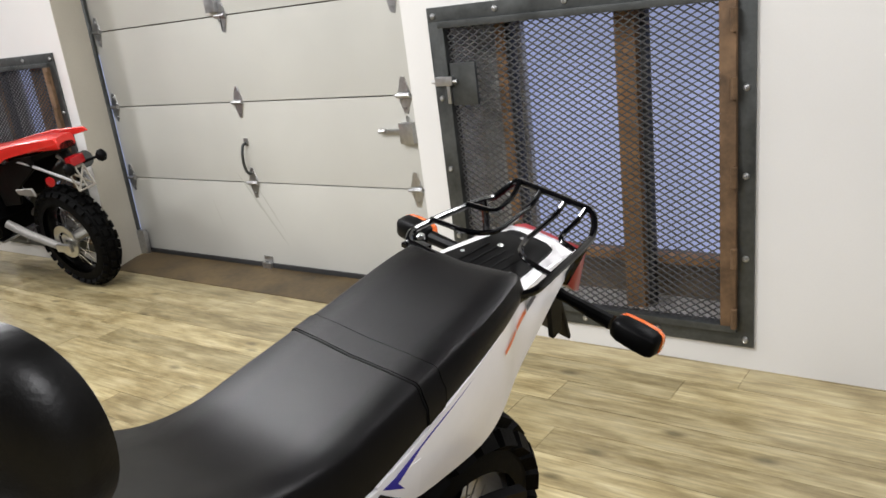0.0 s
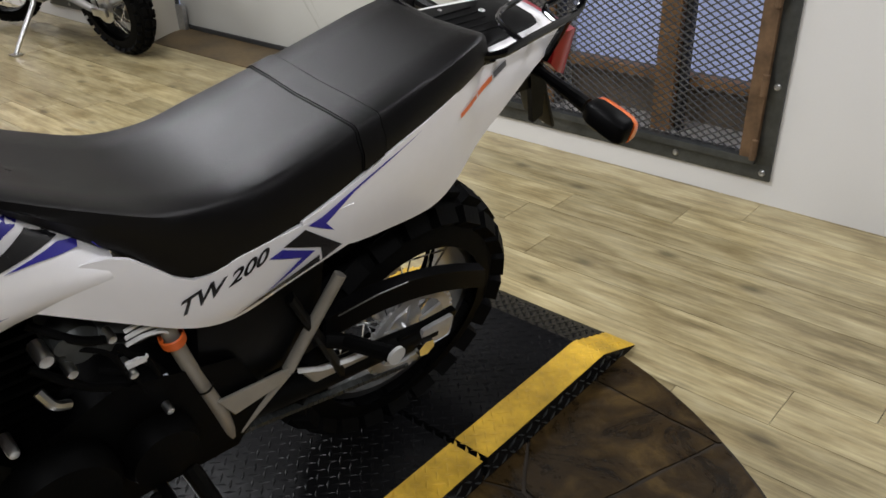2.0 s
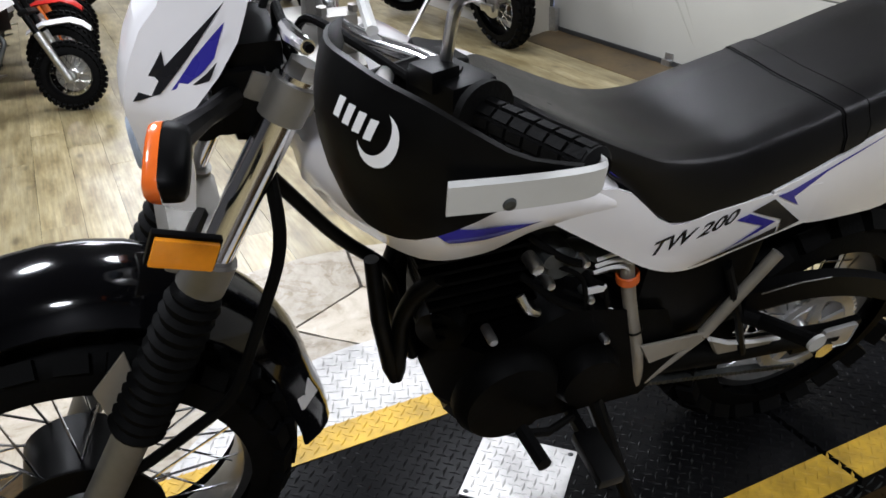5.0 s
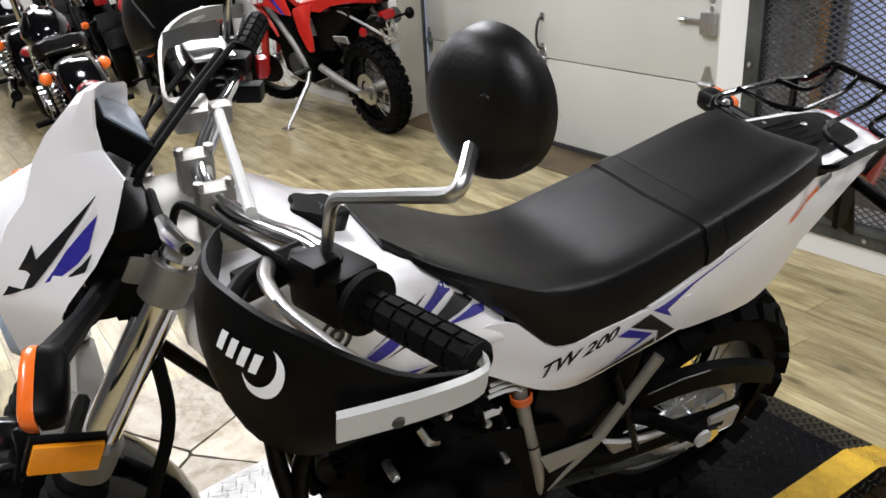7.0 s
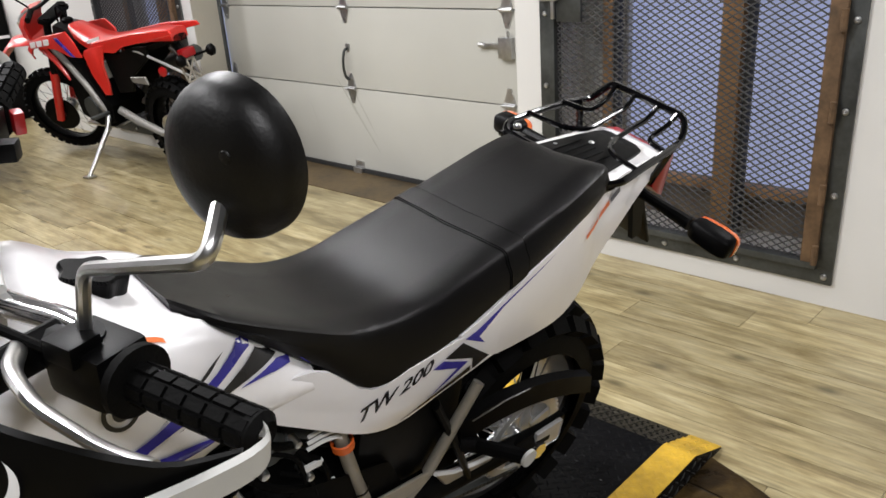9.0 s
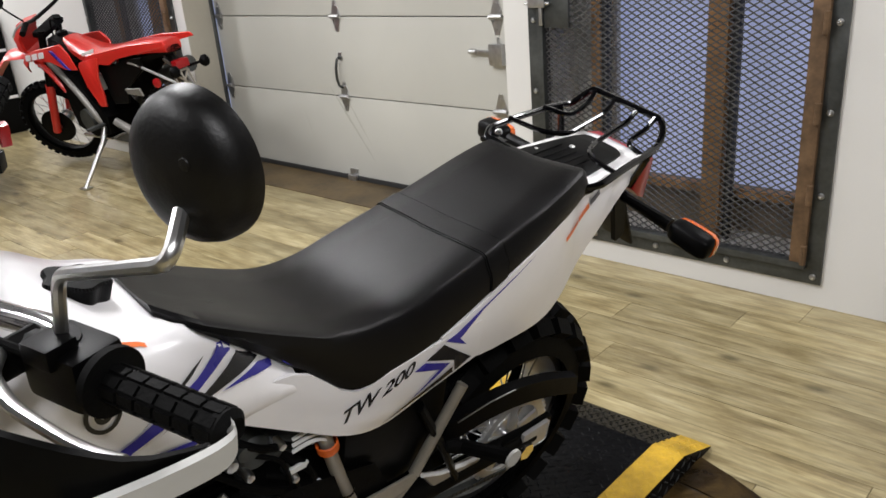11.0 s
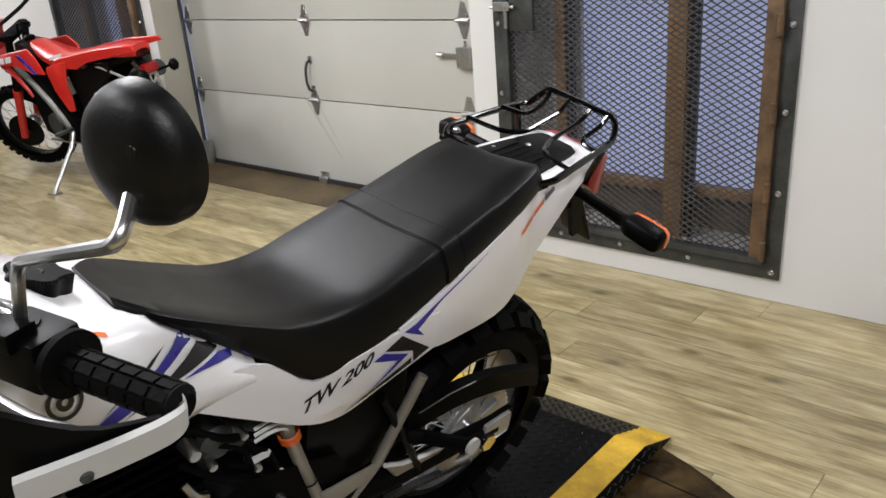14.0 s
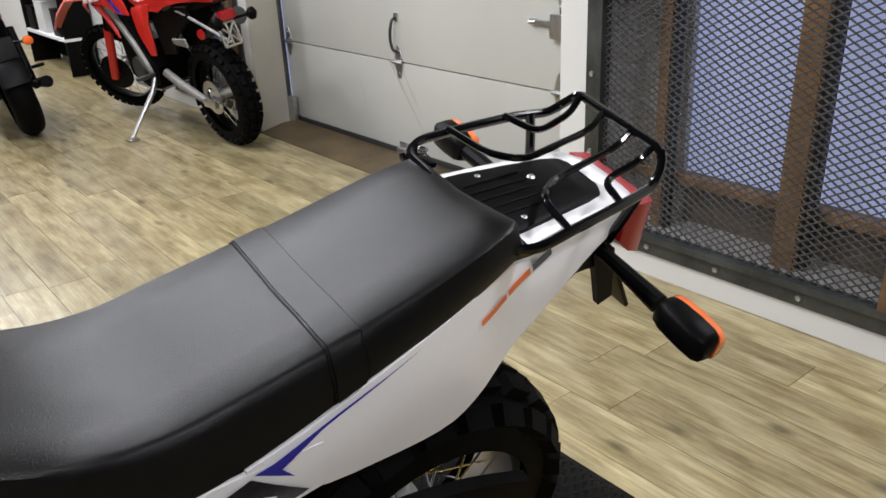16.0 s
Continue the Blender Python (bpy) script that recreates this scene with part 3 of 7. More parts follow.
tagged(part("deck_tread", lugs(lambda x, y: PA + 0.09 < x < PB - 0.09 and YE0 + 0.02 < y < YE1 - 0.02, lambda x, y: deck(y), pitch=0.022), PLATE_BLACK, pf, "raised tread bars", smooth=0), kind="stuff")
tagged(part("stripe_tread", lugs(lambda x, y: (PA < x < PA + 0.08 or PB - 0.08 < x < PB) and YE0 + 0.02 < y < YE1 - 0.02, lambda x, y: deck(y) + 0.0023, pitch=0.022), YELLOW, pf, "raised tread bars under yellow paint", smooth=0), kind="stuff")
sb = bmesh.new()
for i in range(int((YE1 - YE0) / 0.03)):
    y = YE0 + 0.03 + i * 0.03
    for j in range(2):
        z = 0.018 + j * 0.026
        if deck(y) - 0.01 > z and YE0 < y < YE1:
            s = 1 if (i + j) % 2 else -1
            tube([(PB, y - 0.010, z - 0.007 * s), (PB + 0.0012, y, z), (PB, y + 0.010, z + 0.007 * s)], [0.0008, 0.0026, 0.0008], 4, sb)
tagged(part("side_tread", sb, RAW_STEEL, pf, "bare metal tread bars", smooth=0), kind="stuff")
sq = [(-0.267, 0.862), (-0.408, 1.002), (-0.256, 1.139), (-0.119, 0.999)]
ap = thing("access_plate", pose(0, 0, 0), "square bright aluminium tread plate screwed onto the black platform", "plate")
part("plate", prism(sq, 0.003, lambda u, v, w: (u, v, PT + 0.0025 + w)), PLATE_SILVER, ap, smooth=0)


def in_sq(x, y):
    u, v = (x + 0.2625) * 0.7071 + (y - 1.0005) * 0.7071, (x + 0.2625) * -0.7071 + (y - 1.0005) * 0.7071
    return abs(u) < 0.088 and abs(v) < 0.088


tagged(part("plate_tread", lugs(in_sq, lambda x, y: PT + 0.0055, pitch=0.02), PLATE_SILVER, ap, smooth=0), kind="stuff")
for x, y in sq:
    x, y = x + (-0.2625 - x) * 0.12, y + (1.0005 - y) * 0.12
    part("screw", lathe([(0.0, 0.0), (0.002, 0.003), (0.0, 0.006), (-0.002, 0.006)], 10, pose(x, y, PT + 0.0057, 0, -90, 0)), RAW_STEEL, ap)

# floor is darker brown inside the door opening
tagged(part("trim_threshold", box((DL - 0.10, YW - 0.02, -0.004), (DR, YD, 0.004), 0.002), DARK_BROWN, smooth=0), "dark brown floor strip in front of the garage door", "trim", kind="structure")

# ---- the white motorcycle; x to its left side, y to its rear, z up ----
from mathutils.bvhtree import BVHTree

BIKE = Matrix.Translation((-0.318, 0.924, PT)) @ Matrix.Rotation(radians(-5.77), 4, "Z") @ Matrix.Rotation(radians(16.2), 4, "Y")
FA, RA = Vector((0, -0.69, 0.325)), Vector((0, 0.648, 0.312))


def mirrored(half):
    """A closed ring from a half outline that runs from the lower centre outwards to the upper centre."""
    return half + [(-x, y, z) for x, y, z in reversed(half) if abs(x) > 1e-6]


def wheel(parent, c, r_tyre, w_tyre, r_rim, w_rim, spokes=36, knob=True, rim_mat=ALLOY, hub_mat=ALLOY, spoke_mat=CHROME, rows=28, kn=0.016):
    at = pose(c[0], c[1], c[2])
    wh = new("wheel")
    me = bmesh.new()
    lathe([(-w_rim / 2, r_rim), (-w_rim / 2, r_rim - 0.016), (-w_rim * 0.3, r_rim - 0.022), (w_rim * 0.3, r_rim - 0.022), (w_rim / 2, r_rim - 0.016), (w_rim / 2, r_rim)], 56, at, me)
    bpy.data.objects.remove(wh)
    rim = part("wheel", me, rim_mat, parent, "spoked wheel rim")
    body = r_tyre - (kn if knob else 0.0)
    prof = []
    for k in range(13):
        a = math.pi * k / 12
        prof.append((-math.cos(a) * w_tyre / 2, r_rim - 0.008 + (body - r_rim + 0.008) * math.sin(a) ** 0.75))
    bm = lathe(prof, 64, at)
    part("tyre", bm, RUBBER, rim, "black knobbly tyre" if knob else "black road tyre", smooth=40)
    if knob:
        bm = bmesh.new()
        for i in range(rows):
            for lat in (-0.40, -0.14, 0.14, 0.40) if w_tyre > 0.1 else (-0.38, 0, 0.38):
                a = 2 * math.pi * (i + (0.5 if abs(lat) < 0.2 else 0.0) + (0.2 if lat > 0 else 0)) / rows
                x = lat * w_tyre
                s = math.sqrt(max(0.02, 1 - (2 * lat) ** 2))
                rr = r_rim - 0.008 + (body - r_rim + 0.008) * s ** 0.75
                tiltx = math.degrees(math.asin(max(-1, min(1, 2 * lat)))) * 0.8
                ln = 2 * math.pi * r_tyre / rows * 0.30
                m = at @ Matrix.Rotation(a, 4, "X") @ Matrix.Translation((x, 0, rr)) @ Matrix.Rotation(radians(tiltx), 4, "Y")
                box((-w_tyre * 0.105, -ln, -0.01), (w_tyre * 0.105, ln, kn), 0.0, bm, m)
        tagged(part("tread", bm, RUBBER, rim, smooth=40), kind="stuff")
    hub = lathe([(-0.075, 0.012), (-0.075, 0.045), (-0.06, 0.05), (-0.05, 0.032), (0.05, 0.032), (0.06, 0.05), (0.075, 0.045), (0.075, 0.012)], 28, at)
    part("hub", hub, hub_mat, rim)
    sp = bmesh.new()
    for i in range(spokes):
        a = 2 * math.pi * i / spokes
        side = 1 if i % 2 else -1
        off = 0.5 if (i // 2) % 2 else -0.5
        p = at @ Vector((side * 0.058, 0.044 * math.cos(a + off), 0.044 * math.sin(a + off)))
        q = at @ Vector((side * 0.008, (r_rim - 0.02) * math.cos(a), (r_rim - 0.02) * math.sin(a)))
        tube([p, q], 0.0021, 5, sp)
    part("spokes", sp, spoke_mat, rim, "bright wire spokes")
    return rim


def disc_at(x0, x1, r, c, seg=32, m=None):
    return lathe([(x0, 0.0), (x0, r), (x1, r), (x1, 0.0)], seg, pose(*c))


def decal(name, poly, mat, trees, parent, lift=0.0022, cuts=7, label="", sideways=1):
    """A thin sticker: poly in (y, z), laid onto the body from its left side."""
    bm = bmesh.new()
    f = bm.faces.new([bm.verts.new((0, u, v)) for u, v in poly])
    bm.normal_update()
    bmesh.ops.triangulate(bm, faces=[f])
    stick(bm, trees, lift, cuts)
    return part(name, bm, mat, parent, label, smooth=60)


def stick(bm, trees, lift, cuts):
    size = max(e.calc_length() for e in bm.edges)
    for _ in range(cuts):
        long = [e for e in bm.edges if e.calc_length() > 0.010]
        if not long:
            break
        bmesh.ops.subdivide_edges(bm, edges=long, cuts=1)
        bm.normal_update()
        bmesh.ops.triangulate(bm, faces=[f for f in bm.faces if len(f.verts) > 3])
    for v in bm.verts:
        best = None
        for tree in trees:
            hit = tree.ray_cast(Vector((0.6, v.co.y, v.co.z)), Vector((-1, 0, 0)))
            if hit[0] is not None and (best is None or hit[0].x > best):
                best = hit[0].x
        if best is None:
            best = max(tree.find_nearest(Vector((0.3, v.co.y, v.co.z)))[0].x for tree in trees)
        v.co.x = best + lift


def tree_of(ob):
    return BVHTree.FromPolygons([v.co for v in ob.data.vertices], [tuple(p.vertices) for p in ob.data.polygons])


def panel(name, rows, thick, mat, parent, label="", n=18):
    """A moulded panel of the left side and its twin: rows of outline stations (y, z_low, x_low, z_high, x_high, bulge)."""
    out = []
    for sgn in (1, -1):
        bm = bmesh.new()
        st = smoothline(rows, n)
        grid = []
        for y, zl, xl, zh, xh, b in st:
            line = []
            for k in range(7):
                u = k / 6
                line.append((sgn * (xl + (xh - xl) * u + b * math.sin(math.pi * u)), y, zl + (zh - zl) * u))
            inner = [(x - sgn * thick, y, z) for x, y, z in reversed(line)]
            grid.append(line + inner)
        loft(grid, bm)
        out.append(part(name, bm, mat, parent, label))
    return out


def motorcycle():
    b = thing("motorcycle", BIKE, "white dual-sport motorcycle with blue graphics leaning on its stand", "motorcycle")
    # wheels
    front = wheel(b, FA, 0.335, 0.125, 0.258, 0.075, rows=30, rim_mat=RIM_GREY, hub_mat=RIM_GREY)
    rear = wheel(b, RA, 0.301, 0.165, 0.205, 0.10, rows=22, kn=0.022, rim_mat=RIM_GREY, hub_mat=SILVER, spoke_mat=CHROME)
    part("brake_drum", disc_at(-0.05, 0.068, 0.085, FA), SATIN_BLACK, front, "black brake drum")
    part("brake_disc", lathe([(0.075, 0.07), (0.075, 0.115), (0.08, 0.115), (0.08, 0.07)], 32, pose(*FA), closed=True), SATIN_BLACK, front)
    spk = bmesh.new()
    lathe([(0.085, 0.085), (0.085, 0.105), (0.092, 0.105), (0.092, 0.085)], 40, pose(*RA), spk, closed=True)
    for i in range(40):
        a = 2 * math.pi * i / 40
        box((0.086, -0.004, 0.103), (0.091, 0.004, 0.112), 0, spk, pose(*RA) @ Matrix.Rotation(a, 4, "X"))
    for i in range(5):
        a = 2 * math.pi * i / 5
        box((0.084, -0.011, 0.03), (0.090, 0.011, 0.09), 0, spk, pose(*RA) @ Matrix.Rotation(a, 4, "X"))
    part("sprocket", spk, SILVER, rear, "steel rear sprocket")
    ax = bmesh.new()
    tube([RA + Vector((-0.14, 0, 0)), RA + Vector((0.14, 0, 0))], 0.013, 12, ax)
    tube([RA + Vector((0.125, 0, 0)), RA + Vector((0.142, 0, 0))], 0.021, 6, ax)
    part("axle", ax, CHROME, b)

    # swingarm, chain guard, chain
    sw = bmesh.new()
    for s in (1, -1):
        tube([(s * 0.10, 0.18, 0.385), (s * 0.115, 0.40, 0.365), (s * 0.12, 0.68, 0.335)], [0.026, 0.024, 0.02], 10, sw, flat=0.7)
        box((s * 0.12 - 0.008, 0.58, 0.305), (s * 0.12 + 0.008, 0.73, 0.362), 0.004, sw)
    tube([(-0.10, 0.24, 0.38), (0.10, 0.24, 0.38)], 0.024, 10, sw)
    part("swingarm", sw, SATIN_BLACK, b, "black tubular swingarm")
    adj = box((0.128, 0.635, 0.305), (0.135, 0.715, 0.362), 0.008)
    part("chain_adjuster", adj, SILVER, b, "alloy chain adjuster plate")
    cg = bmesh.new()
    arc = [(0.40, 0.522), (0.50, 0.524), (0.60, 0.510), (0.70, 0.480), (0.795, 0.438)]
    grid = []
    for y, z in smoothline(arc, 12):
        grid.append([(0.108, y, z), (0.128, y, z - 0.004), (0.134, y, z - 0.045), (0.128, y, z - 0.044), (0.122, y, z - 0.012), (0.108, y, z - 0.008)])
    loft(grid, cg)
    cgp = part("chain_guard", cg, BLACK_PLASTIC, b)
    part("guard_edge", tube([(0.136, 0.42, 0.522), (0.136, 0.50, 0.526), (0.136, 0.57, 0.520)], 0.0014, 6), RIM_GREY, cgp, "bright rolled edge")
    ch = bmesh.new()
    for i in range(44):
        u = i / 43
        for z0, z1 in ((0.42, 0.434), (0.325, 0.212)):
            y = 0.13 + 0.52 * u
            z = z0 + (z1 - z0) * u
            box((0.082, y - 0.005, z - 0.005), (0.096, y + 0.005, z + 0.005), 0, ch)
    tagged(part("chain", ch, RAW_STEEL, b), kind="stuff")

    # seat
    stations = [(-0.080, 0.060, 0.908, 0.038, 0.920, 0.929), (-0.056, 0.094, 0.893, 0.068, 0.908, 0.917), (-0.02, 0.118, 0.870, 0.089, 0.887, 0.897), (0.085, 0.138, 0.780, 0.104, 0.826, 0.842), (0.16, 0.158, 0.722, 0.11, 0.795, 0.813),
                (0.24, 0.165, 0.732, 0.114, 0.789, 0.807), (0.32, 0.165, 0.75, 0.116, 0.806, 0.826), (0.46, 0.157, 0.80, 0.113, 0.842, 0.866), (0.60, 0.140, 0.842, 0.105, 0.885, 0.907), (0.675, 0.125, 0.868, 0.092, 0.905, 0.922), (0.69, 0.118, 0.875, 0.08, 0.895, 0.905)]

    def seat_ring(y, wb, zb, wc, zc, zt, grow=0.0):
        wc, zc = wc + 0.020, min(zc + 0.013, zt - 0.003)
        h = [(0.0, y, zb + 0.01 - grow), (wb - 0.012, y, zb - grow), (wb + grow, y, zb + 0.006), ((wb + wc) / 2 + 0.008 + grow, y, (zb + zc) / 2 + 0.002), (wc + 0.009 + grow, y, zc - 0.012 + grow * 0.5), (wc + 0.004 + grow * 0.7, y, zc - 0.002 + grow), (wc - 0.004, y, zc + 0.003 + grow), (wc * 0.55, y, zc * 0.4 + zt * 0.6 + 0.001 + grow), (0.0, y, zt + grow)]
        return mirrored(h)
    part("seat", loft([seat_ring(*q) for q in smoothline(stations, 40)]), VINYL, b, "black vinyl bench seat with a cross strap", smooth=32)
    band = [q for q in smoothline(stations, 300) if 0.418 < q[0] < 0.456]
    part("seat_strap", loft([seat_ring(*q, grow=0.0022) for q in (band[0], band[len(band) // 2], band[-1])]), VINYL, b, "black seat strap", smooth=60)
    hem = [q for q in smoothline(stations, 900) if 0.4150 < q[0] < 0.4176]
    part("strap_hem", loft([seat_ring(*q, grow=0.0010) for q in (hem[0], hem[len(hem) // 2], hem[-1])]), RUBBER, b, "dark seam in front of the strap", smooth=60)
    hem = [q for q in smoothline(stations, 900) if 0.4565 < q[0] < 0.4595]
    part("strap_hem", loft([seat_ring(*q, grow=0.0008) for q in (hem[0], hem[-1])]), RUBBER, b, "dark seam behind the strap", smooth=60)

    # tank and shrouds
    def tank_ring(y, x0, z0, x1, z1, x2, z2, x3, z3, z4):
        h = [(0.0, y, z0 + 0.02), (x0 * 0.7, y, z0 + 0.006), (x0, y, z0), (x1, y, z1), ((x1 + x2) / 2 + 0.004, y, (z1 + z2) / 2), (x2, y, z2), ((x2 + x3) / 2 + 0.008, y, (z2 + z3) / 2 + 0.008), (x3, y, z3), (x3 * 0.5, y, z4 - 0.006), (0.0, y, z4)]
        return mirrored(h)
    tank = part("fuel_tank", loft([tank_ring(*q) for q in smoothline([
        (-0.325, 0.05, 0.84, 0.07, 0.86, 0.07, 0.885, 0.05, 0.90, 0.905), (-0.285, 0.115, 0.80, 0.148, 0.835, 0.14, 0.890, 0.095, 0.925, 0.938), (-0.205, 0.15, 0.748, 0.182, 0.80, 0.165, 0.905, 0.115, 0.965, 0.985),
        (-0.12, 0.15, 0.735, 0.178, 0.785, 0.155, 0.88, 0.105, 0.922, 0.938), (-0.04, 0.145, 0.752, 0.166, 0.785, 0.142, 0.855, 0.095, 0.897, 0.903), (0.075, 0.135, 0.745, 0.150, 0.765, 0.14, 0.782, 0.09, 0.79, 0.80)], 26)]), WHITE_PLASTIC, b, "white fuel tank with side shrouds", smooth=50)
    rim = [(0.0365 + 0.004 * math.cos(5 * k * math.pi / 30)) for k in range(60)]
    cap = prism([(r * math.cos(k * math.pi / 30), r * math.sin(k * math.pi / 30)) for k, r in enumerate(rim)], 0.030, lambda u, v, w: (u, -0.146 + v + 0.25 * w, 0.938 + w - 0.25 * v), None, 0.003)
    lathe([(0.0195, 0.0), (0.0195, 0.010), (0.0155, 0.0115), (0.010, 0.0115)], 20, pose(0.0, -0.142, 0.9495, 0, -90, 0), cap)
    part("fuel_cap", cap, BLACK_PLASTIC, tank, "black screw-on fuel cap", smooth=30)

    # side cover and tail
    side = panel("side_cover", [(-0.02, 0.755, 0.145, 0.80, 0.150, 0.0), (0.075, 0.692, 0.150, 0.79, 0.148, 0.004), (0.157, 0.640, 0.152, 0.724, 0.158, 0.004), (0.225, 0.623, 0.152, 0.736, 0.166, 0.006), (0.30, 0.650, 0.160, 0.746, 0.168, 0.005), (0.40, 0.683, 0.168, 0.75, 0.168, 0.002)], 0.006, WHITE_PLASTIC, b, "white side cover")
    tail = panel("tail_panel", [(0.315, 0.738, 0.167, 0.752, 0.168, 0.0), (0.385, 0.684, 0.166, 0.772, 0.164, 0.004), (0.485, 0.668, 0.158, 0.812, 0.157, 0.006), (0.585, 0.664, 0.148, 0.845, 0.143, 0.006), (0.64, 0.692, 0.143, 0.862, 0.130, 0.004), (0.70, 0.738, 0.128, 0.872, 0.108, 0.003), (0.785, 0.778, 0.110, 0.876, 0.092, 0.003), (0.86, 0.822, 0.096, 0.878, 0.084, 0.002), (0.945, 0.855, 0.080, 0.874, 0.072, 0.0)], 0.006, WHITE_PLASTIC, b, "white tail panel", n=26)
    exact = set()
    # tail cover, pad and rack, outlines already final
    top = bmesh.new()
    loft([[(-w, y, z - 0.014), (w, y, z - 0.014), (w + 0.003, y, z - 0.004), (w - 0.006, y, z), (w * 0.5, y, z + 0.003), (-w * 0.5, y, z + 0.003), (-w + 0.006, y, z), (-w - 0.003, y, z - 0.004)] for y, w, z in ((0.63, 0.098, 0.898), (0.70, 0.092, 0.902), (0.78, 0.085, 0.904), (0.86, 0.080, 0.905), (0.905, 0.074, 0.902), (0.928, 0.058, 0.896), (0.934, 0.040, 0.892))], top)
    tt_ = part("tail_top", top, WHITE_PLASTIC, b, "white tail cover", smooth=45)
    exact.add(tt_)
    pl = bmesh.new()
    loft([[(-w, y, z - 0.004), (w, y, z - 0.004), (w, y, z + 0.005), (w - 0.006, y, z + 0.008), (-w + 0.006, y, z + 0.008), (-w, y, z + 0.005)] for y, w, z in ((0.655, 0.074, 0.903), (0.72, 0.070, 0.905), (0.80, 0.060, 0.907), (0.845, 0.054, 0.908), (0.868, 0.048, 0.907), (0.876, 0.036, 0.906))], pl)
    exact.add(part("carrier_pad", pl, BLACK_PLASTIC, tt_, "black plastic pad with bolts"))
    for k in range(5):
        x = -0.036 + 0.018 * k
        exact.add(part("pad_rib", tube([(x, 0.70, 0.9125), (x, 0.79, 0.9145)], 0.0018, 6), BLACK_PLASTIC, tt_))
    for x, y, z in ((-0.007, 0.852, 0.914), (-0.018, 0.800, 0.915), (-0.052, 0.735, 0.911), (0.052, 0.735, 0.911)):
        exact.add(part("pad_bolt", lathe([(0.003, 0.0), (0.0025, 0.004), (0.001, 0.006), (-0.004, 0.006)], 12, pose(x, y, z, 0, -90, 0)), ZINC, tt_, "bright bolt head"))
    exact.add(part("tail_lamp", loft([[(-w, y, z0), (w, y, z0), (w, y, z1), (-w, y, z1)] for y, w, z0, z1 in ((0.910, 0.070, 0.830, 0.886), (0.925, 0.076, 0.815, 0.894), (0.955, 0.070, 0.800, 0.890), (0.978, 0.05, 0.81, 0.872))]), RED_LENS, b, "red tail lamp lens"))
    # under tail
    ut = bmesh.new()
    loft([[(-w, y, z0), (w, y, z0), (w, y, z1), (-w, y, z1)] for y, w, z0, z1 in ((0.42, 0.10, 0.66, 0.80), (0.62, 0.095, 0.66, 0.83), (0.78, 0.075, 0.72, 0.855), (0.93, 0.055, 0.80, 0.855))], ut)
    part("rear_mudguard", ut, BLACK_PLASTIC, b, "black inner mudguard")
    lp = bmesh.new()
    box((-0.04, -0.004, -0.17), (0.04, 0.004, 0.0), 0.003, lp, pose(0.005, 0.925, 0.80, 30, 0, 0))
    box((-0.045, 0.82, 0.77), (0.045, 0.925, 0.83), 0.004, lp)
    prism([(0.885, 0.81), (0.93, 0.80), (0.955, 0.70), (0.93, 0.69)], 0.012, lambda u, v, w: (0.05 - w, u, v), lp)
    exact.add(part("plate_bracket", lp, BLACK_PLASTIC, b, "black number plate bracket"))

    # indicators
    def indicator(base, tip, face, known=False, size=0.86, root=None):
        """A black box on a stalk; its orange lens looks to face (1: rearwards, -1: forwards)."""
        base, tip = Vector(base), Vector(tip)
        d = (tip - base).normalized()
        body = part("indicator", tube([root, (root + tip - d * 0.05) / 2, tip - d * 0.05] if root else [base, base + d * 0.04, tip - d * 0.09], [0.013, 0.010, 0.014], 10), BLACK_PLASTIC, b, "black rubber indicator stalk")
        back = Vector((0, face, 0))
        back = (back - d * back.dot(d)).normalized()
        m = Matrix((d, back, d.cross(back))).transposed().to_4x4()
        m = m @ Matrix.Scale(size, 4)
        m.translation = tip - d * size * 0.1
        h, lz = bmesh.new(), bmesh.new()
        outline = [(-0.024, -0.6), (-0.018, -0.85), (0.004, -1), (0.012, -1), (0.012, 1), (0.004, 1), (-0.018, 0.85), (-0.024, 0.6)]
        loft([[m @ Vector((u, p * q, v * 0.028 * q)) for p, v in outline] for u, q in ((0, 0.55), (0.006, 0.8), (0.02, 0.95), (0.06, 1.0), (0.088, 0.96), (0.098, 0.8), (0.102, 0.55))], h)
        part("indicator_body", h, BLACK_PLASTIC, body, "black indicator housing", smooth=50)
        front = [(0.0125, -1.0), (0.024, -0.97), (0.031, -0.7), (0.034, 0), (0.031, 0.7), (0.024, 0.97), (0.0125, 1.0)]
        loft([[m @ Vector((u, p * (0.35 + 0.65 * q), v * 0.028 * q)) for p, v in front] for u, q in ((0.004, 0.7), (0.01, 0.88), (0.03, 0.98), (0.06, 1.01), (0.088, 0.97), (0.1, 0.8), (0.104, 0.55))], lz)
        part("indicator_lens", lz, ORANGE_LENS, body, "orange indicator lens", smooth=50)
        if known:
            exact.update([body, *body.children])
    indicator((0.05, 0.872, 0.832), (0.278, 0.874, 0.815), 1, True)
    indicator((-0.05, 0.826, 0.855), (-0.300, 0.852, 0.828), 1, True)

    # rear rack: level rails that rise to a raised rear bar
    rk = bmesh.new()
    side_line = [(0.118, 0.655, 0.931), (0.136, 0.684, 0.936), (0.130, 0.75, 0.944), (0.121, 0.835, 0.951), (0.110, 0.890, 0.952), (0.100, 0.910, 0.970), (0.086, 0.918, 0.988)]
    tube(side_line + [(-x, y + 0.008, z - 0.004) for x, y, z in reversed(side_line)], 0.0066, 10, rk, closed=True, bend=0.018)
    rack = part("rack", rk, GLOSS_BLACK, b, "black tubular steel rear rack")
    exact.add(rack)
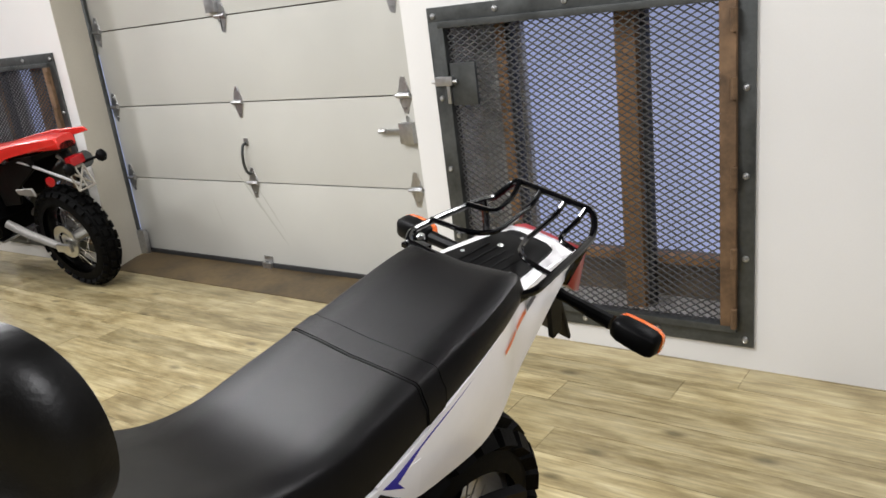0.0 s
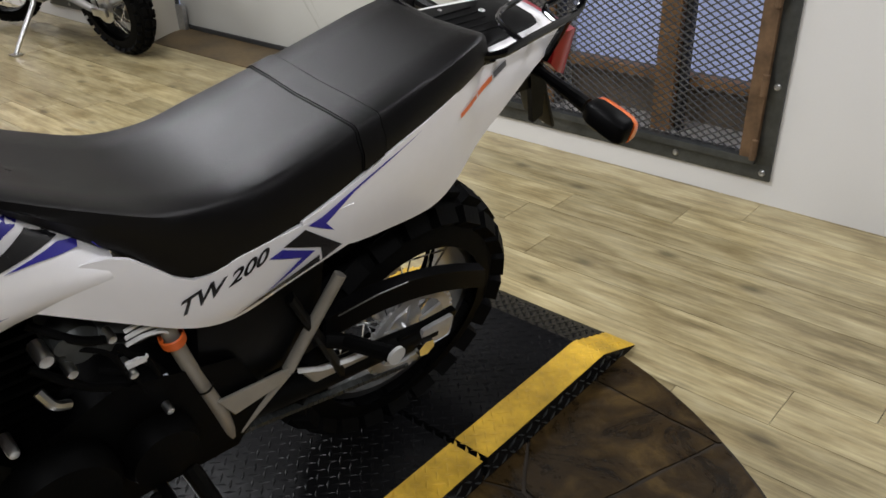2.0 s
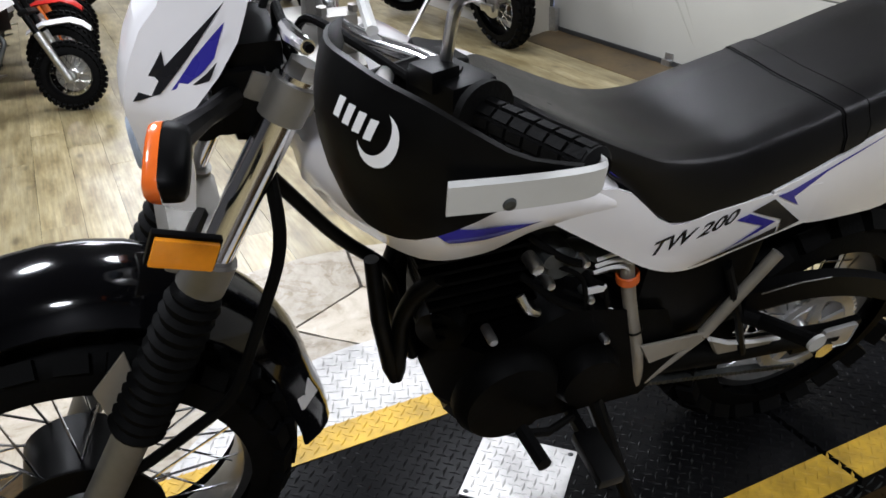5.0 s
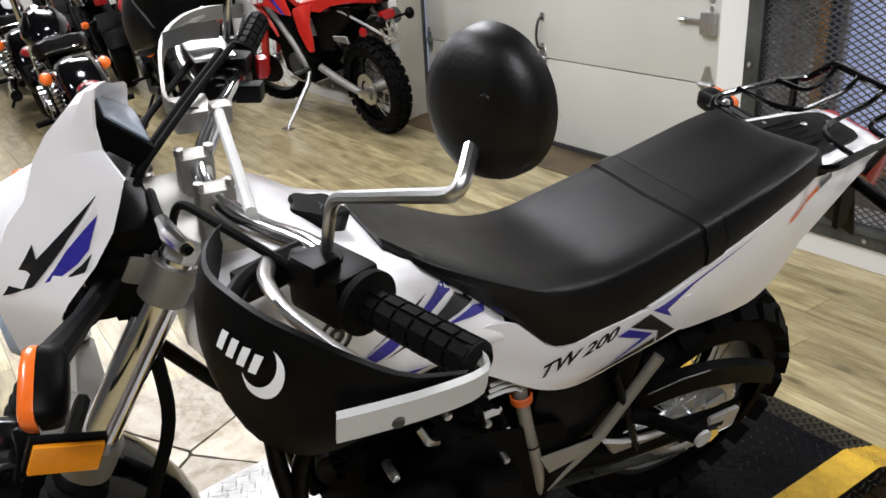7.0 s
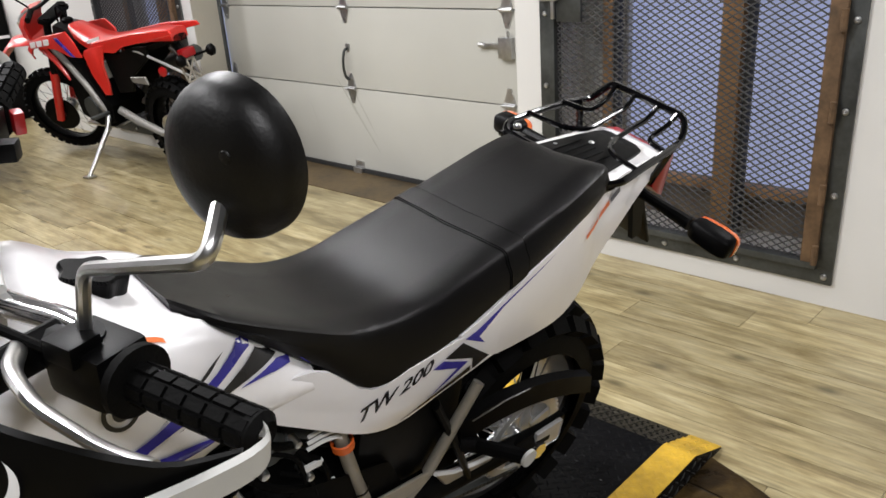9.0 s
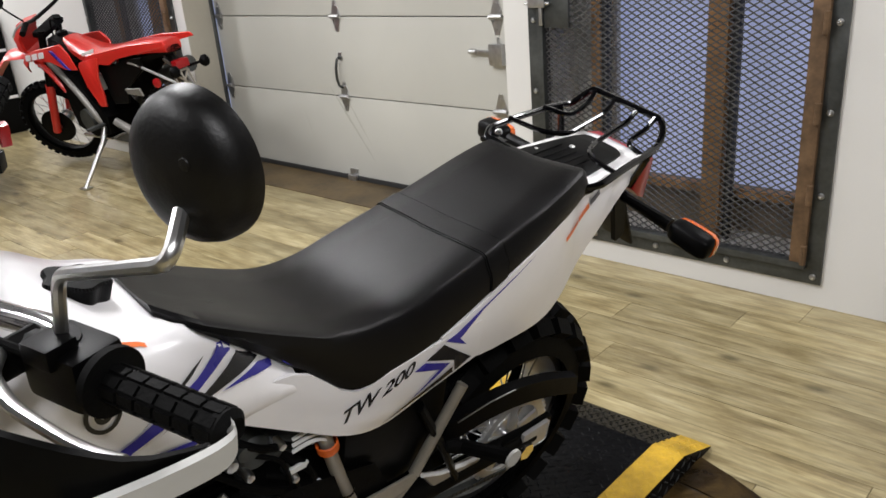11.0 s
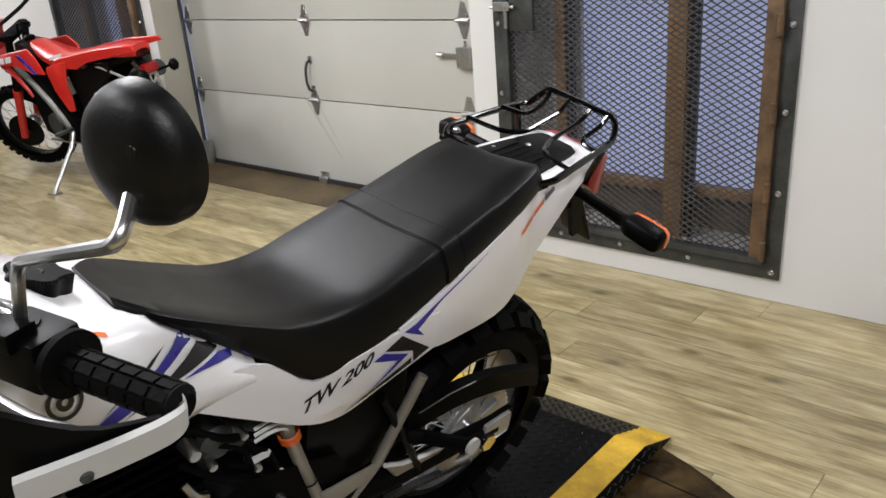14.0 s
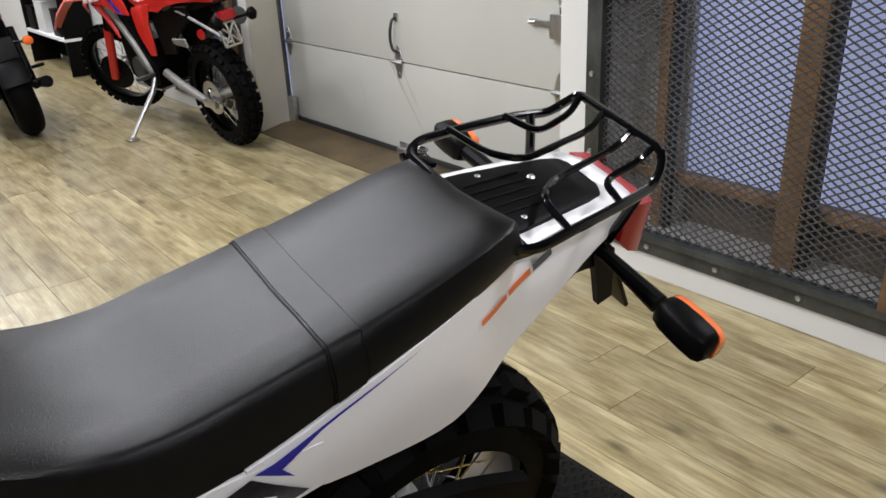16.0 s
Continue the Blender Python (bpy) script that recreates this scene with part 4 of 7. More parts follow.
    for s in (1, -1):
        exact.add(part("rack_bar", tube([(s * 0.074, 0.918, 0.989), (s * 0.070, 0.900, 0.966), (s * 0.068, 0.845, 0.948), (s * 0.122, 0.825, 0.951)], 0.0050, 8, bend=0.018), GLOSS_BLACK, rack))
        exact.add(part("rack_bar", tube([(s * 0.028, 0.922, 0.986), (s * 0.026, 0.900, 0.962), (s * 0.028, 0.790, 0.938), (s * 0.060, 0.752, 0.940), (s * 0.130, 0.735, 0.944)], 0.0050, 8, bend=0.022), GLOSS_BLACK, rack))
        exact.add(part("rack_leg", tube([(s * 0.113, 0.865, 0.950), (s * 0.104, 0.866, 0.92), (s * 0.088, 0.862, 0.862)], 0.007, 8, bend=0.02), GLOSS_BLACK, rack))
        exact.add(part("rack_foot", box((min(s * 0.085, s * 0.125), 0.655, 0.917), (max(s * 0.085, s * 0.125), 0.690, 0.926), 0.002), GLOSS_BLACK, rack))
        exact.add(part("rack_bolt", lathe([(0.005, 0.0), (0.0045, 0.005), (0.001, 0.0075), (-0.003, 0.0075)], 12, pose(s * 0.098, 0.674, 0.942, 0, -90, 0)), CHROME, rack, "bright bolt head"))

    # frame
    for nm, pts, r in (("frame_tube", [(0.118, 0.122, 0.70), (0.123, 0.155, 0.58), (0.128, 0.212, 0.42), (0.115, 0.235, 0.32)], 0.0115), ("frame_tube", [(0.136, 0.415, 0.612), (0.132, 0.328, 0.452)], 0.0105),
                       ("frame_tube", [(0.124, 0.243, 0.352), (0.134, 0.328, 0.448)], 0.0065), ("down_tube", [(0.0, -0.36, 0.83), (0.0, -0.27, 0.70), (0.0, -0.19, 0.625), (0.0, -0.15, 0.42)], 0.010)):
        part(nm, tube(pts, r, 12, bend=0.05), FRAME_GREY if nm == "frame_tube" else SATIN_BLACK, b, "grey painted frame tube" if nm == "frame_tube" else "")
    part("frame_tube", tube([(-0.118, 0.105, 0.70), (-0.123, 0.135, 0.58), (-0.128, 0.19, 0.43), (-0.115, 0.22, 0.33)], 0.016, 12, bend=0.05), FRAME_GREY, b, "grey painted frame tube")
    part("frame_clip", lathe([(-0.009, 0.016), (-0.007, 0.018), (0.007, 0.018), (0.009, 0.016)], 16, turned((0.122, 0.143, 0.622), (0.005, 0.03, -0.12))), ORANGE_TAPE, b, "orange hose clip")
    part("cable_tie", lathe([(-0.003, 0.014), (0.003, 0.014)], 16, turned((0.1265, 0.182, 0.505), (0.005, 0.04, -0.12))), BLACK_PLASTIC, b)
    part("frame_gusset", prism([(0.196, 0.470), (0.326, 0.462), (0.318, 0.436), (0.226, 0.420)], 0.006, lambda u, v, w: (0.134 + w, u, v), None, 0.0015), FRAME_GREY, b, "grey frame bracket plate")
    part("battery_cover", box((0.02, 0.18, 0.44), (0.118, 0.40, 0.68), 0.02), SATIN_BLACK, b, "black side panel under the seat")
    part("air_box", box((-0.11, 0.16, 0.42), (0.02, 0.42, 0.74), 0.02), SATIN_BLACK, b)
    sk = prism([(0.352, 0.428), (0.40, 0.402), (0.46, 0.386), (0.522, 0.376), (0.50, 0.352), (0.46, 0.334), (0.42, 0.346), (0.385, 0.378)], 0.012, lambda u, v, w: (0.116 + w, u, v), None, 0.003)
    slider = part("chain_slider", sk, FRAME_GREY, b, "pale chain guide plate")
    part("slider_edge", tube([(0.130, 0.352, 0.430), (0.130, 0.40, 0.405), (0.130, 0.46, 0.389), (0.130, 0.522, 0.379)], 0.0045, 6), DECAL_WHITE, slider, "white upper edge")

    # engine
    eng = part("engine", loft([[(x, y0 + dy, z0 + dz) for dy, dz in ((0, 0), (0.30, -0.01), (0.36, 0.08), (0.30, 0.20), (0.12, 0.25), (-0.02, 0.20), (-0.06, 0.10))] for x, y0, z0 in ((-0.13, -0.065, 0.335), (-0.09, -0.085, 0.32), (0.09, -0.085, 0.32), (0.13, -0.065, 0.335))]), ENGINE_BLACK, b, "black air-cooled engine")
    cc = bmesh.new()
    lathe([(0.0, 0.0), (0.0, 0.075), (-0.02, 0.088), (-0.04, 0.088)], 32, pose(0.170, -0.045, 0.45), cc)
    lathe([(0.0, 0.0), (0.0, 0.05), (-0.02, 0.06), (-0.04, 0.06)], 28, pose(0.165, 0.10, 0.44), cc)
    part("crankcase_cover", cc, ENGINE_BLACK, eng, "black crankcase cover")
    part("cylinder", box((-0.06, -0.15, 0.5), (0.06, 0.0, 0.75), 0.01), ENGINE_BLACK, eng)
    for i in range(9):
        z = 0.535 + i * 0.022
        o = -0.05 - (z - 0.5) * 0.25
        part("cooling_fin", box((-0.085, o - 0.085, z), (0.085, o + 0.085, z + 0.007), 0.001), ENGINE_BLACK, eng)
    part("cylinder_head_cover", box((-0.07, -0.19, 0.73), (0.07, -0.04, 0.78), 0.015), ENGINE_BLACK, eng)
    cb = bmesh.new()
    lathe([(-0.05, 0.0), (-0.05, 0.03), (0.05, 0.03), (0.06, 0.02), (0.06, 0.0)], 24, pose(0.05, 0.0, 0.645, 0, 0, 0), cb)
    box((-0.02, -0.035, 0.60), (0.06, 0.035, 0.70), 0.008, cb)
    tube([(0.10, -0.02, 0.665), (0.115, -0.02, 0.665)], 0.013, 10, cb)
    part("carburettor", cb, RAW_STEEL, eng, "dull alloy carburettor")
    for pts in ([(0.09, -0.05, 0.70), (0.12, 0.0, 0.665), (0.11, 0.05, 0.64), (0.10, 0.10, 0.60)], [(0.08, 0.02, 0.66), (0.115, 0.05, 0.615), (0.12, 0.09, 0.57), (0.11, 0.11, 0.50)], [(0.10, -0.06, 0.64), (0.13, -0.01, 0.60), (0.12, 0.06, 0.55)]):
        part("hose", tube(pts, 0.006, 8, bend=0.03), RUBBER, eng, "black rubber hose")
    for y, z in ((0.06, 0.60), (0.085, 0.545)):
        part("wire_tag", box((0.122, y - 0.016, z - 0.005), (0.128, y + 0.016, z + 0.006), 0.002), DECAL_WHITE, eng, "white wire label")
    for x, y, z, r in ((0.118, -0.045, 0.662, 0.011), (0.122, -0.02, 0.628, 0.008), (0.118, 0.035, 0.652, 0.007), (0.128, 0.052, 0.585, 0.007), (0.14, -0.11, 0.56, 0.008), (0.142, 0.09, 0.50, 0.007)):
        part("engine_bolt", lathe([(0.006, 0.0), (0.005, r * 0.8), (0.0, r), (-0.03, r)], 10, pose(x, y, z)), ALLOY, eng, "bright bolt head")
    for k in range(3):
        z = 0.655 - k * 0.012
        part("wire_clip", tube([(0.120, 0.052, z), (0.128, 0.072, z + 0.012), (0.130, 0.094, z + 0.010), (0.128, 0.108, z - 0.002)], 0.0034, 6, bend=0.01), DECAL_WHITE, eng, "white plastic wire clip")
    for ob in eng.children:
        if ob.name.split(".")[0] in ("carburettor", "hose", "wire_tag", "engine_bolt", "wire_clip"):
            ob.data.transform(Matrix.Translation((0, 0.03, 0.012)))
    for y, z in ((0.075, 0.628), (0.098, 0.575), (0.118, 0.60)):
        part("hose", tube([(0.105, y - 0.05, z + 0.03), (0.125, y - 0.015, z + 0.02), (0.128, y, z - 0.03), (0.115, y + 0.01, z - 0.07)], 0.004, 6, bend=0.02), RUBBER, eng)
    part("air_duct", lathe([(-0.05, 0.026), (-0.03, 0.030), (-0.01, 0.026), (0.01, 0.030), (0.03, 0.026), (0.05, 0.030)], 20, turned((0.085, 0.095, 0.645), (0.1, 1, -0.1))), RAW_STEEL, eng, "ribbed dark metal intake duct")
    part("throttle_bracket", tube([(0.11, -0.03, 0.62), (0.125, -0.02, 0.60), (0.118, 0.0, 0.585)], 0.007, 8, bend=0.01), ALLOY, eng, "bright linkage bracket")
    part("header_pipe", tube([(-0.03, -0.13, 0.68), (-0.02, -0.18, 0.64), (-0.01, -0.185, 0.55), (-0.02, -0.14, 0.40), (-0.12, -0.06, 0.35), (-0.15, 0.2, 0.38)], 0.02, 12, bend=0.08), SATIN_BLACK, b, "black exhaust header pipe")
    part("silencer", tube([(-0.15, 0.2, 0.38), (-0.16, 0.4, 0.50), (-0.155, 0.78, 0.60)], [0.022, 0.055, 0.055], 18), SATIN_BLACK, b)
    hc = bmesh.new()
    tube([(0.045, -0.236, 0.69), (0.05, -0.224, 0.575), (0.055, -0.207, 0.47), (0.055, -0.200, 0.438)], [0.011, 0.014, 0.014, 0.009], 12, hc)
    tube([(0.085, -0.150, 0.665), (0.066, -0.178, 0.625), (0.058, -0.193, 0.575), (0.056, -0.196, 0.48), (0.055, -0.196, 0.438)], [0.012, 0.014, 0.014, 0.014, 0.009], 12, hc, bend=0.02)
    part("horn_guard", hc, SATIN_BLACK, b)
    part("horn", lathe([(0.0, 0.0), (0.012, 0.038), (-0.012, 0.043), (-0.03, 0.03), (-0.03, 0.0)], 24, pose(0.075, -0.135, 0.555, 0, 0, -35)), SATIN_BLACK, b, "black horn")
    part("skid_plate", loft([[(-0.10, y, z), (0.10, y, z), (0.115, y, z + 0.03), (0.10, y, z + 0.012), (-0.10, y, z + 0.012), (-0.115, y, z + 0.03)] for y, z in ((-0.13, 0.39), (-0.10, 0.345), (-0.02, 0.315), (0.16, 0.305))]), SATIN_BLACK, b)

    # footrests, levers, stand
    for s in (1, -1):
        fp = bmesh.new()
        tube([(s * 0.12, 0.10, 0.325), (s * 0.19, 0.095, 0.335)], 0.012, 8, fp)
        box((min(s * 0.18, s * 0.28), 0.075, 0.322), (max(s * 0.18, s * 0.28), 0.12, 0.345), 0.004, fp)
        part("footrest", fp, SATIN_BLACK, b)
        pp = bmesh.new()
        tube([(s * 0.13, 0.40, 0.475), (s * 0.15, 0.43, 0.47), (s * 0.24, 0.455, 0.50)], 0.014, 10, pp)
        pr = part("passenger_footrest", pp, RUBBER, b, "black rubber passenger footrest")
        part("footrest_end", disc_at(-0.002, 0.004, 0.0165, (s * 0.242, 0.456, 0.501)), GREY_PLASTIC, pr)
        part("footrest_bracket", tube([(s * 0.125, 0.33, 0.60), (s * 0.135, 0.385, 0.49), (s * 0.125, 0.45, 0.36)], 0.012, 8, flat=0.6), SATIN_BLACK, b)
    gl = bmesh.new()
    tube([(0.16, 0.08, 0.36), (0.20, 0.01, 0.40), (0.21, -0.04, 0.43)], 0.007, 8, gl)
    tube([(0.205, -0.042, 0.432), (0.275, -0.038, 0.436)], 0.012, 10, gl)
    part("gear_lever", gl, RUBBER, b, "black gear lever with a rubber tip")
    st = bmesh.new()
    tube([(0.12, 0.15, 0.33), (0.21, 0.185, 0.20), (0.288, 0.215, 0.082)], [0.016, 0.014, 0.012], 10, st)
    part("side_stand", st, SATIN_BLACK, b, "black side stand")
    part("stand_foot", box((-0.024, -0.028, 0.0), (0.024, 0.028, 0.008), 0.002, None, Matrix.Translation((0.290, 0.217, 0.0725)) @ Matrix.Rotation(radians(-13.5), 4, "Y")), RAW_STEEL, b)

    # fork
    ax_top, ax_bot = Vector((0, -0.335, 1.0)), Vector((0, -0.69, 0.325))
    up = (ax_top - ax_bot).normalized()
    for s in (1, -1):
        o = Vector((s * 0.105, 0, 0))
        lo = part("fork_leg", tube([ax_bot + o - up * 0.02, ax_bot + o + up * 0.05, ax_bot + o + up * 0.30], [0.022, 0.026, 0.026], 16), FORK_ALLOY, b, "alloy fork lower")
        gaiter = bmesh.new()
        rings, radii = [], []
        for k in range(37):
            rings.append(ax_bot + o + up * (0.235 + 0.235 * k / 36))
            radii.append(0.036 + 0.004 * math.sin(k * math.pi / 1.5) - 0.004 * k / 36)
        tube(rings, radii, 18, gaiter)
        part("fork_gaiter", gaiter, RUBBER, lo, "black rubber fork gaiter")
        part("fork_stanchion", tube([ax_bot + o + up * 0.45, ax_bot + o + up * 0.775], 0.0215, 16), CHROME, lo, "chromed fork tube")
        part("fork_cap", tube([ax_bot + o + up * 0.77, ax_bot + o + up * 0.79], 0.018, 6), ALLOY, lo)
    for k, r in ((0.505, 0.030), (0.745, 0.026)):
        cl = bmesh.new()
        for s in (1, -1):
            tube([ax_bot + Vector((s * 0.105, 0, 0)) + up * (k - 0.022), ax_bot + Vector((s * 0.105, 0, 0)) + up * (k + 0.022)], r, 16, cl)
        box((-0.10, -0.035, -0.016), (0.10, 0.045, 0.016), 0.006, cl, Matrix.Translation(ax_bot + up * k) @ up.to_track_quat("Z", "Y").to_matrix().to_4x4())
        part("fork_clamp", cl, FORK_ALLOY, b, "alloy fork clamp")
    rm = Matrix.Translation((0.216, -0.475, 0.931)) @ Matrix.Rotation(radians(-21), 4, "X")
    rfp = part("side_reflector", box((0.003, -0.031, -0.017), (0.009, 0.031, 0.017), 0.002, None, rm), AMBER, b, "amber side reflector")
    exact.update([rfp, part("reflector_frame", box((-0.006, -0.034, -0.020), (0.0028, 0.034, 0.020), 0.002, None, rm), BLACK_PLASTIC, rfp)])
    exact.add(part("reflector_bracket", tube([(0.12, -0.45, 0.895), (0.212, -0.473, 0.93)], 0.008, 6), SATIN_BLACK, rfp))

    # front mudguard
    mg = bmesh.new()
    grid = []
    for k in range(25):
        a = radians(2 + 150 * k / 24)
        rr = 0.392 + 0.05 * math.sin(max(0, min(1, (a - radians(20)) / radians(90))) * math.pi)
        w = 0.085 * (0.75 + 0.25 * math.sin(math.pi * k / 24))
        row = []
        for u in np.linspace(-1, 1, 9):
            x = w * u
            d = rr - 0.05 * abs(u) ** 2.5
            row.append((x, FA.y + d * math.cos(a), FA.z + d * math.sin(a)))
        row += [(x * 0.97, FA.y + (y - FA.y) * 0.985, FA.z + (z - FA.z) * 0.985) for x, y, z in reversed(row)]
        grid.append(row)
    loft(grid, mg)
    fg = part("front_mudguard", mg, GLOSS_BLACK, b, "gloss black front mudguard", smooth=50)
    for s in (1, -1):
        part("mudguard_stay", prism([(-0.62, 0.60), (-0.57, 0.66), (-0.56, 0.54), (-0.60, 0.47)], 0.004, lambda u, v, w: (s * 0.088 + w, u, v), None, 0.001), FRAME_GREY, fg)
    part("mudguard_patch", loft([[(x * 0.085 * 0.78, FA.y + (d + q) * math.cos(a), FA.z + (d + q) * math.sin(a)) for x, d, q in ((0.60, 0.380, 0.0), (0.60, 0.380, 0.005), (0.95, 0.352, 0.006), (0.95, 0.352, 0.0))] for a in (radians(v) for v in (17, 22, 27, 32))]), DECAL_WHITE, fg, "white rear reflector patch")
    part("brake_hose", tube([(0.10, -0.37, 0.90), (0.125, -0.365, 0.80), (0.135, -0.42, 0.66), (0.13, -0.45, 0.57), (0.115, -0.57, 0.47), (0.10, -0.66, 0.40)], 0.008, 8, bend=0.06), RUBBER, b, "black hose along the fork")

    # headlamp cowl
    levels = [(0.83, 0.035, -0.513, 0.062, -0.478), (0.90, 0.042, -0.522, 0.085, -0.472), (0.966, 0.046, -0.530, 0.100, -0.474), (0.985, 0.046, -0.528, 0.106, -0.465), (1.02, 0.046, -0.516, 0.104, -0.434),
              (1.052, 0.044, -0.500, 0.100, -0.412), (1.070, 0.042, -0.476, 0.097, -0.393), (1.083, 0.041, -0.464, 0.090, -0.375), (1.100, 0.038, -0.450, 0.060, -0.384), (1.120, 0.036, -0.432, 0.054, -0.383), (1.145, 0.035, -0.408, 0.052, -0.381), (1.156, 0.033, -0.398, 0.050, -0.379), (1.162, 0.028, -0.390, 0.040, -0.376), (1.165, 0.020, -0.387, 0.028, -0.375)]

    def cowl_ring(z, xc, yc, xe, ye):
        h = [(xe, ye, z), (xe * 0.5 + xc * 0.5 + 0.002, ye * 0.5 + yc * 0.5, z), (xc, yc, z), (xc * 0.45, yc - 0.003, z)]
        k = [(xe - 0.004, ye + 0.001, z), (xe * 0.5 + xc * 0.5 - 0.002, ye * 0.5 + yc * 0.5 + 0.004, z), (xc - 0.002, yc + 0.005, z)]
        bend = max(0.0, min(1.0, (z - 1.06) / 0.05))
        return [(x, yy - 0.44 * bend * x, zz + 0.47 * bend * x) for x, yy, zz in h + [(-x, yy, zz) for x, yy, zz in reversed(h)] + [(-x, yy, zz) for x, yy, zz in k] + list(reversed(k))]
    cowl = part("headlamp_cowl", loft([cowl_ring(*q) for q in levels]), WHITE_PLASTIC, b, "white headlamp cowl with arrow graphics", smooth=24)
    part("headlamp", lathe([(0.0, 0.0), (0.002, 0.03), (-0.004, 0.036), (-0.03, 0.038), (-0.06, 0.03), (-0.07, 0.0)], 32, turned((0, -0.530, 0.90), (0, -1, -0.08))), SCREEN, cowl, "round headlamp")
    ck = bmesh.new()
    box((-0.088, -0.425, 0.93), (0.088, -0.365, 1.045), 0.012, ck)
    box((0.05, -0.445, 0.945), (0.098, -0.385, 1.02), 0.012, ck)
    tube([(0.075, -0.455, 0.965), (0.103, -0.455, 0.965)], 0.018, 16, ck)
    part("headlamp_bracket", ck, BLACK_PLASTIC, b, "black headlamp bracket")
    dl = bmesh.new()
    m = Matrix.Translation((-0.012, -0.386, 1.118)) @ Matrix.Rotation(radians(-42), 4, "X")
    box((-0.044, -0.026, -0.016), (0.044, 0.038, 0.012), 0.006, dl, m)
    dash = part("dashboard", dl, BLACK_PLASTIC, b, "black instrument housing")
    part("dial", box((-0.038, -0.022, 0.012), (0.038, 0.030, 0.015), 0.002, None, m), SCREEN, dash, "grey-blue instrument glass")
    indicator((0.15, -0.434, 1.151), (0.313, -0.477, 1.073), -1, True, 0.62, Vector((0.10, -0.40, 1.02)))
    indicator((-0.09, -0.43, 0.95), (-0.255, -0.44, 0.925), -1)

    # handlebar
    bar = bmesh.new()
    tube([(0.432, -0.179, 1.063), (0.30, -0.216, 1.055), (0.22, -0.226, 1.058), (0.13, -0.262, 1.045), (0.04, -0.276, 1.032), (-0.04, -0.270, 1.032), (-0.12, -0.218, 1.055), (-0.20, -0.176, 1.062), (-0.29, -0.144, 1.064), (-0.40, -0.090, 1.073)], 0.0125, 12, bar, bend=0.05)
    hb = part("handlebar", bar, CHROME, b, "silver handlebar")
    part("bar_brace", tube([(0.135, -0.262, 1.062), (-0.11, -0.224, 1.062)], 0.0065, 8), GREY_PLASTIC, hb, "pale handlebar brace rod")
    part("brace_clamp", box((-0.122, -0.234, 1.044), (-0.098, -0.208, 1.070), 0.008), FORK_ALLOY, hb)
    bc = bmesh.new()
    box((-0.056, -0.294, 1.000), (-0.026, -0.252, 1.050), 0.010, bc)
    box((0.026, -0.294, 1.000), (0.056, -0.252, 1.050), 0.010, bc)
    box((-0.085, -0.330, 0.985), (0.085, -0.250, 1.003), 0.006, bc)
    for x in (-0.042, 0.042):
        for y in (-0.290, -0.256):
            tube([(x, y, 1.048), (x, y, 1.056)], 0.006, 6, bc)
    part("bar_clamp", bc, FORK_ALLOY, hb, "alloy handlebar clamp")
    part("ignition_switch", lathe([(0.0, 0), (0.012, 0.018), (-0.03, 0.02), (-0.05, 0.0)], 20, pose(0, -0.36, 1.035, 0, -75, 0)), CHROME, hb)
    turn_right = Matrix.Translation((0, -0.275, 0.01)) @ Matrix.Rotation(radians(-14), 4, "Z") @ Matrix.Translation((0, 0.275, 0))
    for s in (1, -1):
        before = set(bpy.data.objects)
        A, E = Vector((s * 0.312, -0.218, 1.053)), Vector((s * 0.430, -0.180, 1.063))
        d = (E - A).normalized()
        g = bmesh.new()
        tube([A, E], 0.0148, 16, g)
        gm = turned(A, d)
        rib = bmesh.new()
        for ring in range(6):
            for k in range(9):
                u = 0.006 + ring * 0.0198
                box((u, -0.0042, 0.0138), (u + 0.0165, 0.0042, 0.0174), 0.0, rib, gm @ Matrix.Rotation(2 * math.pi * k / 9, 4, "X"))
        gp = part("grip", g, RUBBER, hb, "black ribbed rubber grip")
        tagged(part("grip_rib", rib, RUBBER, gp), kind="stuff")
        part("grip_flange", lathe([(-0.004, 0.012), (-0.004, 0.031), (0.004, 0.031), (0.006, 0.012)], 24, turned(A, d)), RUBBER, gp)
        part("grip_end", lathe([(0.0, 0.0), (0.006, 0.011), (0.0, 0.0172), (-0.008, 0.0168)], 20, turned(E, d)), RUBBER, gp)
        C = A - d * 0.045
        sw_ = bmesh.new()
        box((-0.034, -0.024, -0.026), (0.034, 0.026, 0.026), 0.008, sw_, turned(C, d))
        box((-0.02, -0.03, 0.015), (0.014, 0.0, 0.036), 0.004, sw_, turned(C, d))
        part("switch_housing", sw_, BLACK_PLASTIC, hb, "black switch housing")
        pc = bmesh.new()
        tube([C - d * 0.055, C - d * 0.03], 0.02, 12, pc)
        box((-0.07, -0.06, -0.012), (-0.045, 0.0, 0.014), 0.004, pc, turned(C, d))
        part("lever_perch", pc, BLACK_PLASTIC, hb)
        part("lever", tube([(s * 0.225, -0.275, 1.060), (s * 0.270, -0.294, 1.074), (s * 0.335, -0.296, 1.084), (s * 0.400, -0.276, 1.082), (s * 0.432, -0.258, 1.080)], [0.008, 0.0085, 0.008, 0.0075, 0.009], 10, bend=0.02, flat=0.7), ALLOY, hb, "silver hand lever")
        # hand guard: flat strip round a black shield
        hg = bmesh.new()
        band = smoothline([(s * 0.434, -0.180, 1.068), (s * 0.452, -0.186, 1.072), (s * 0.465, -0.206, 1.077), (s * 0.470, -0.245, 1.082), (s * 0.470, -0.280, 1.085), (s * 0.468, -0.312, 1.087)], 18)
        secs = []
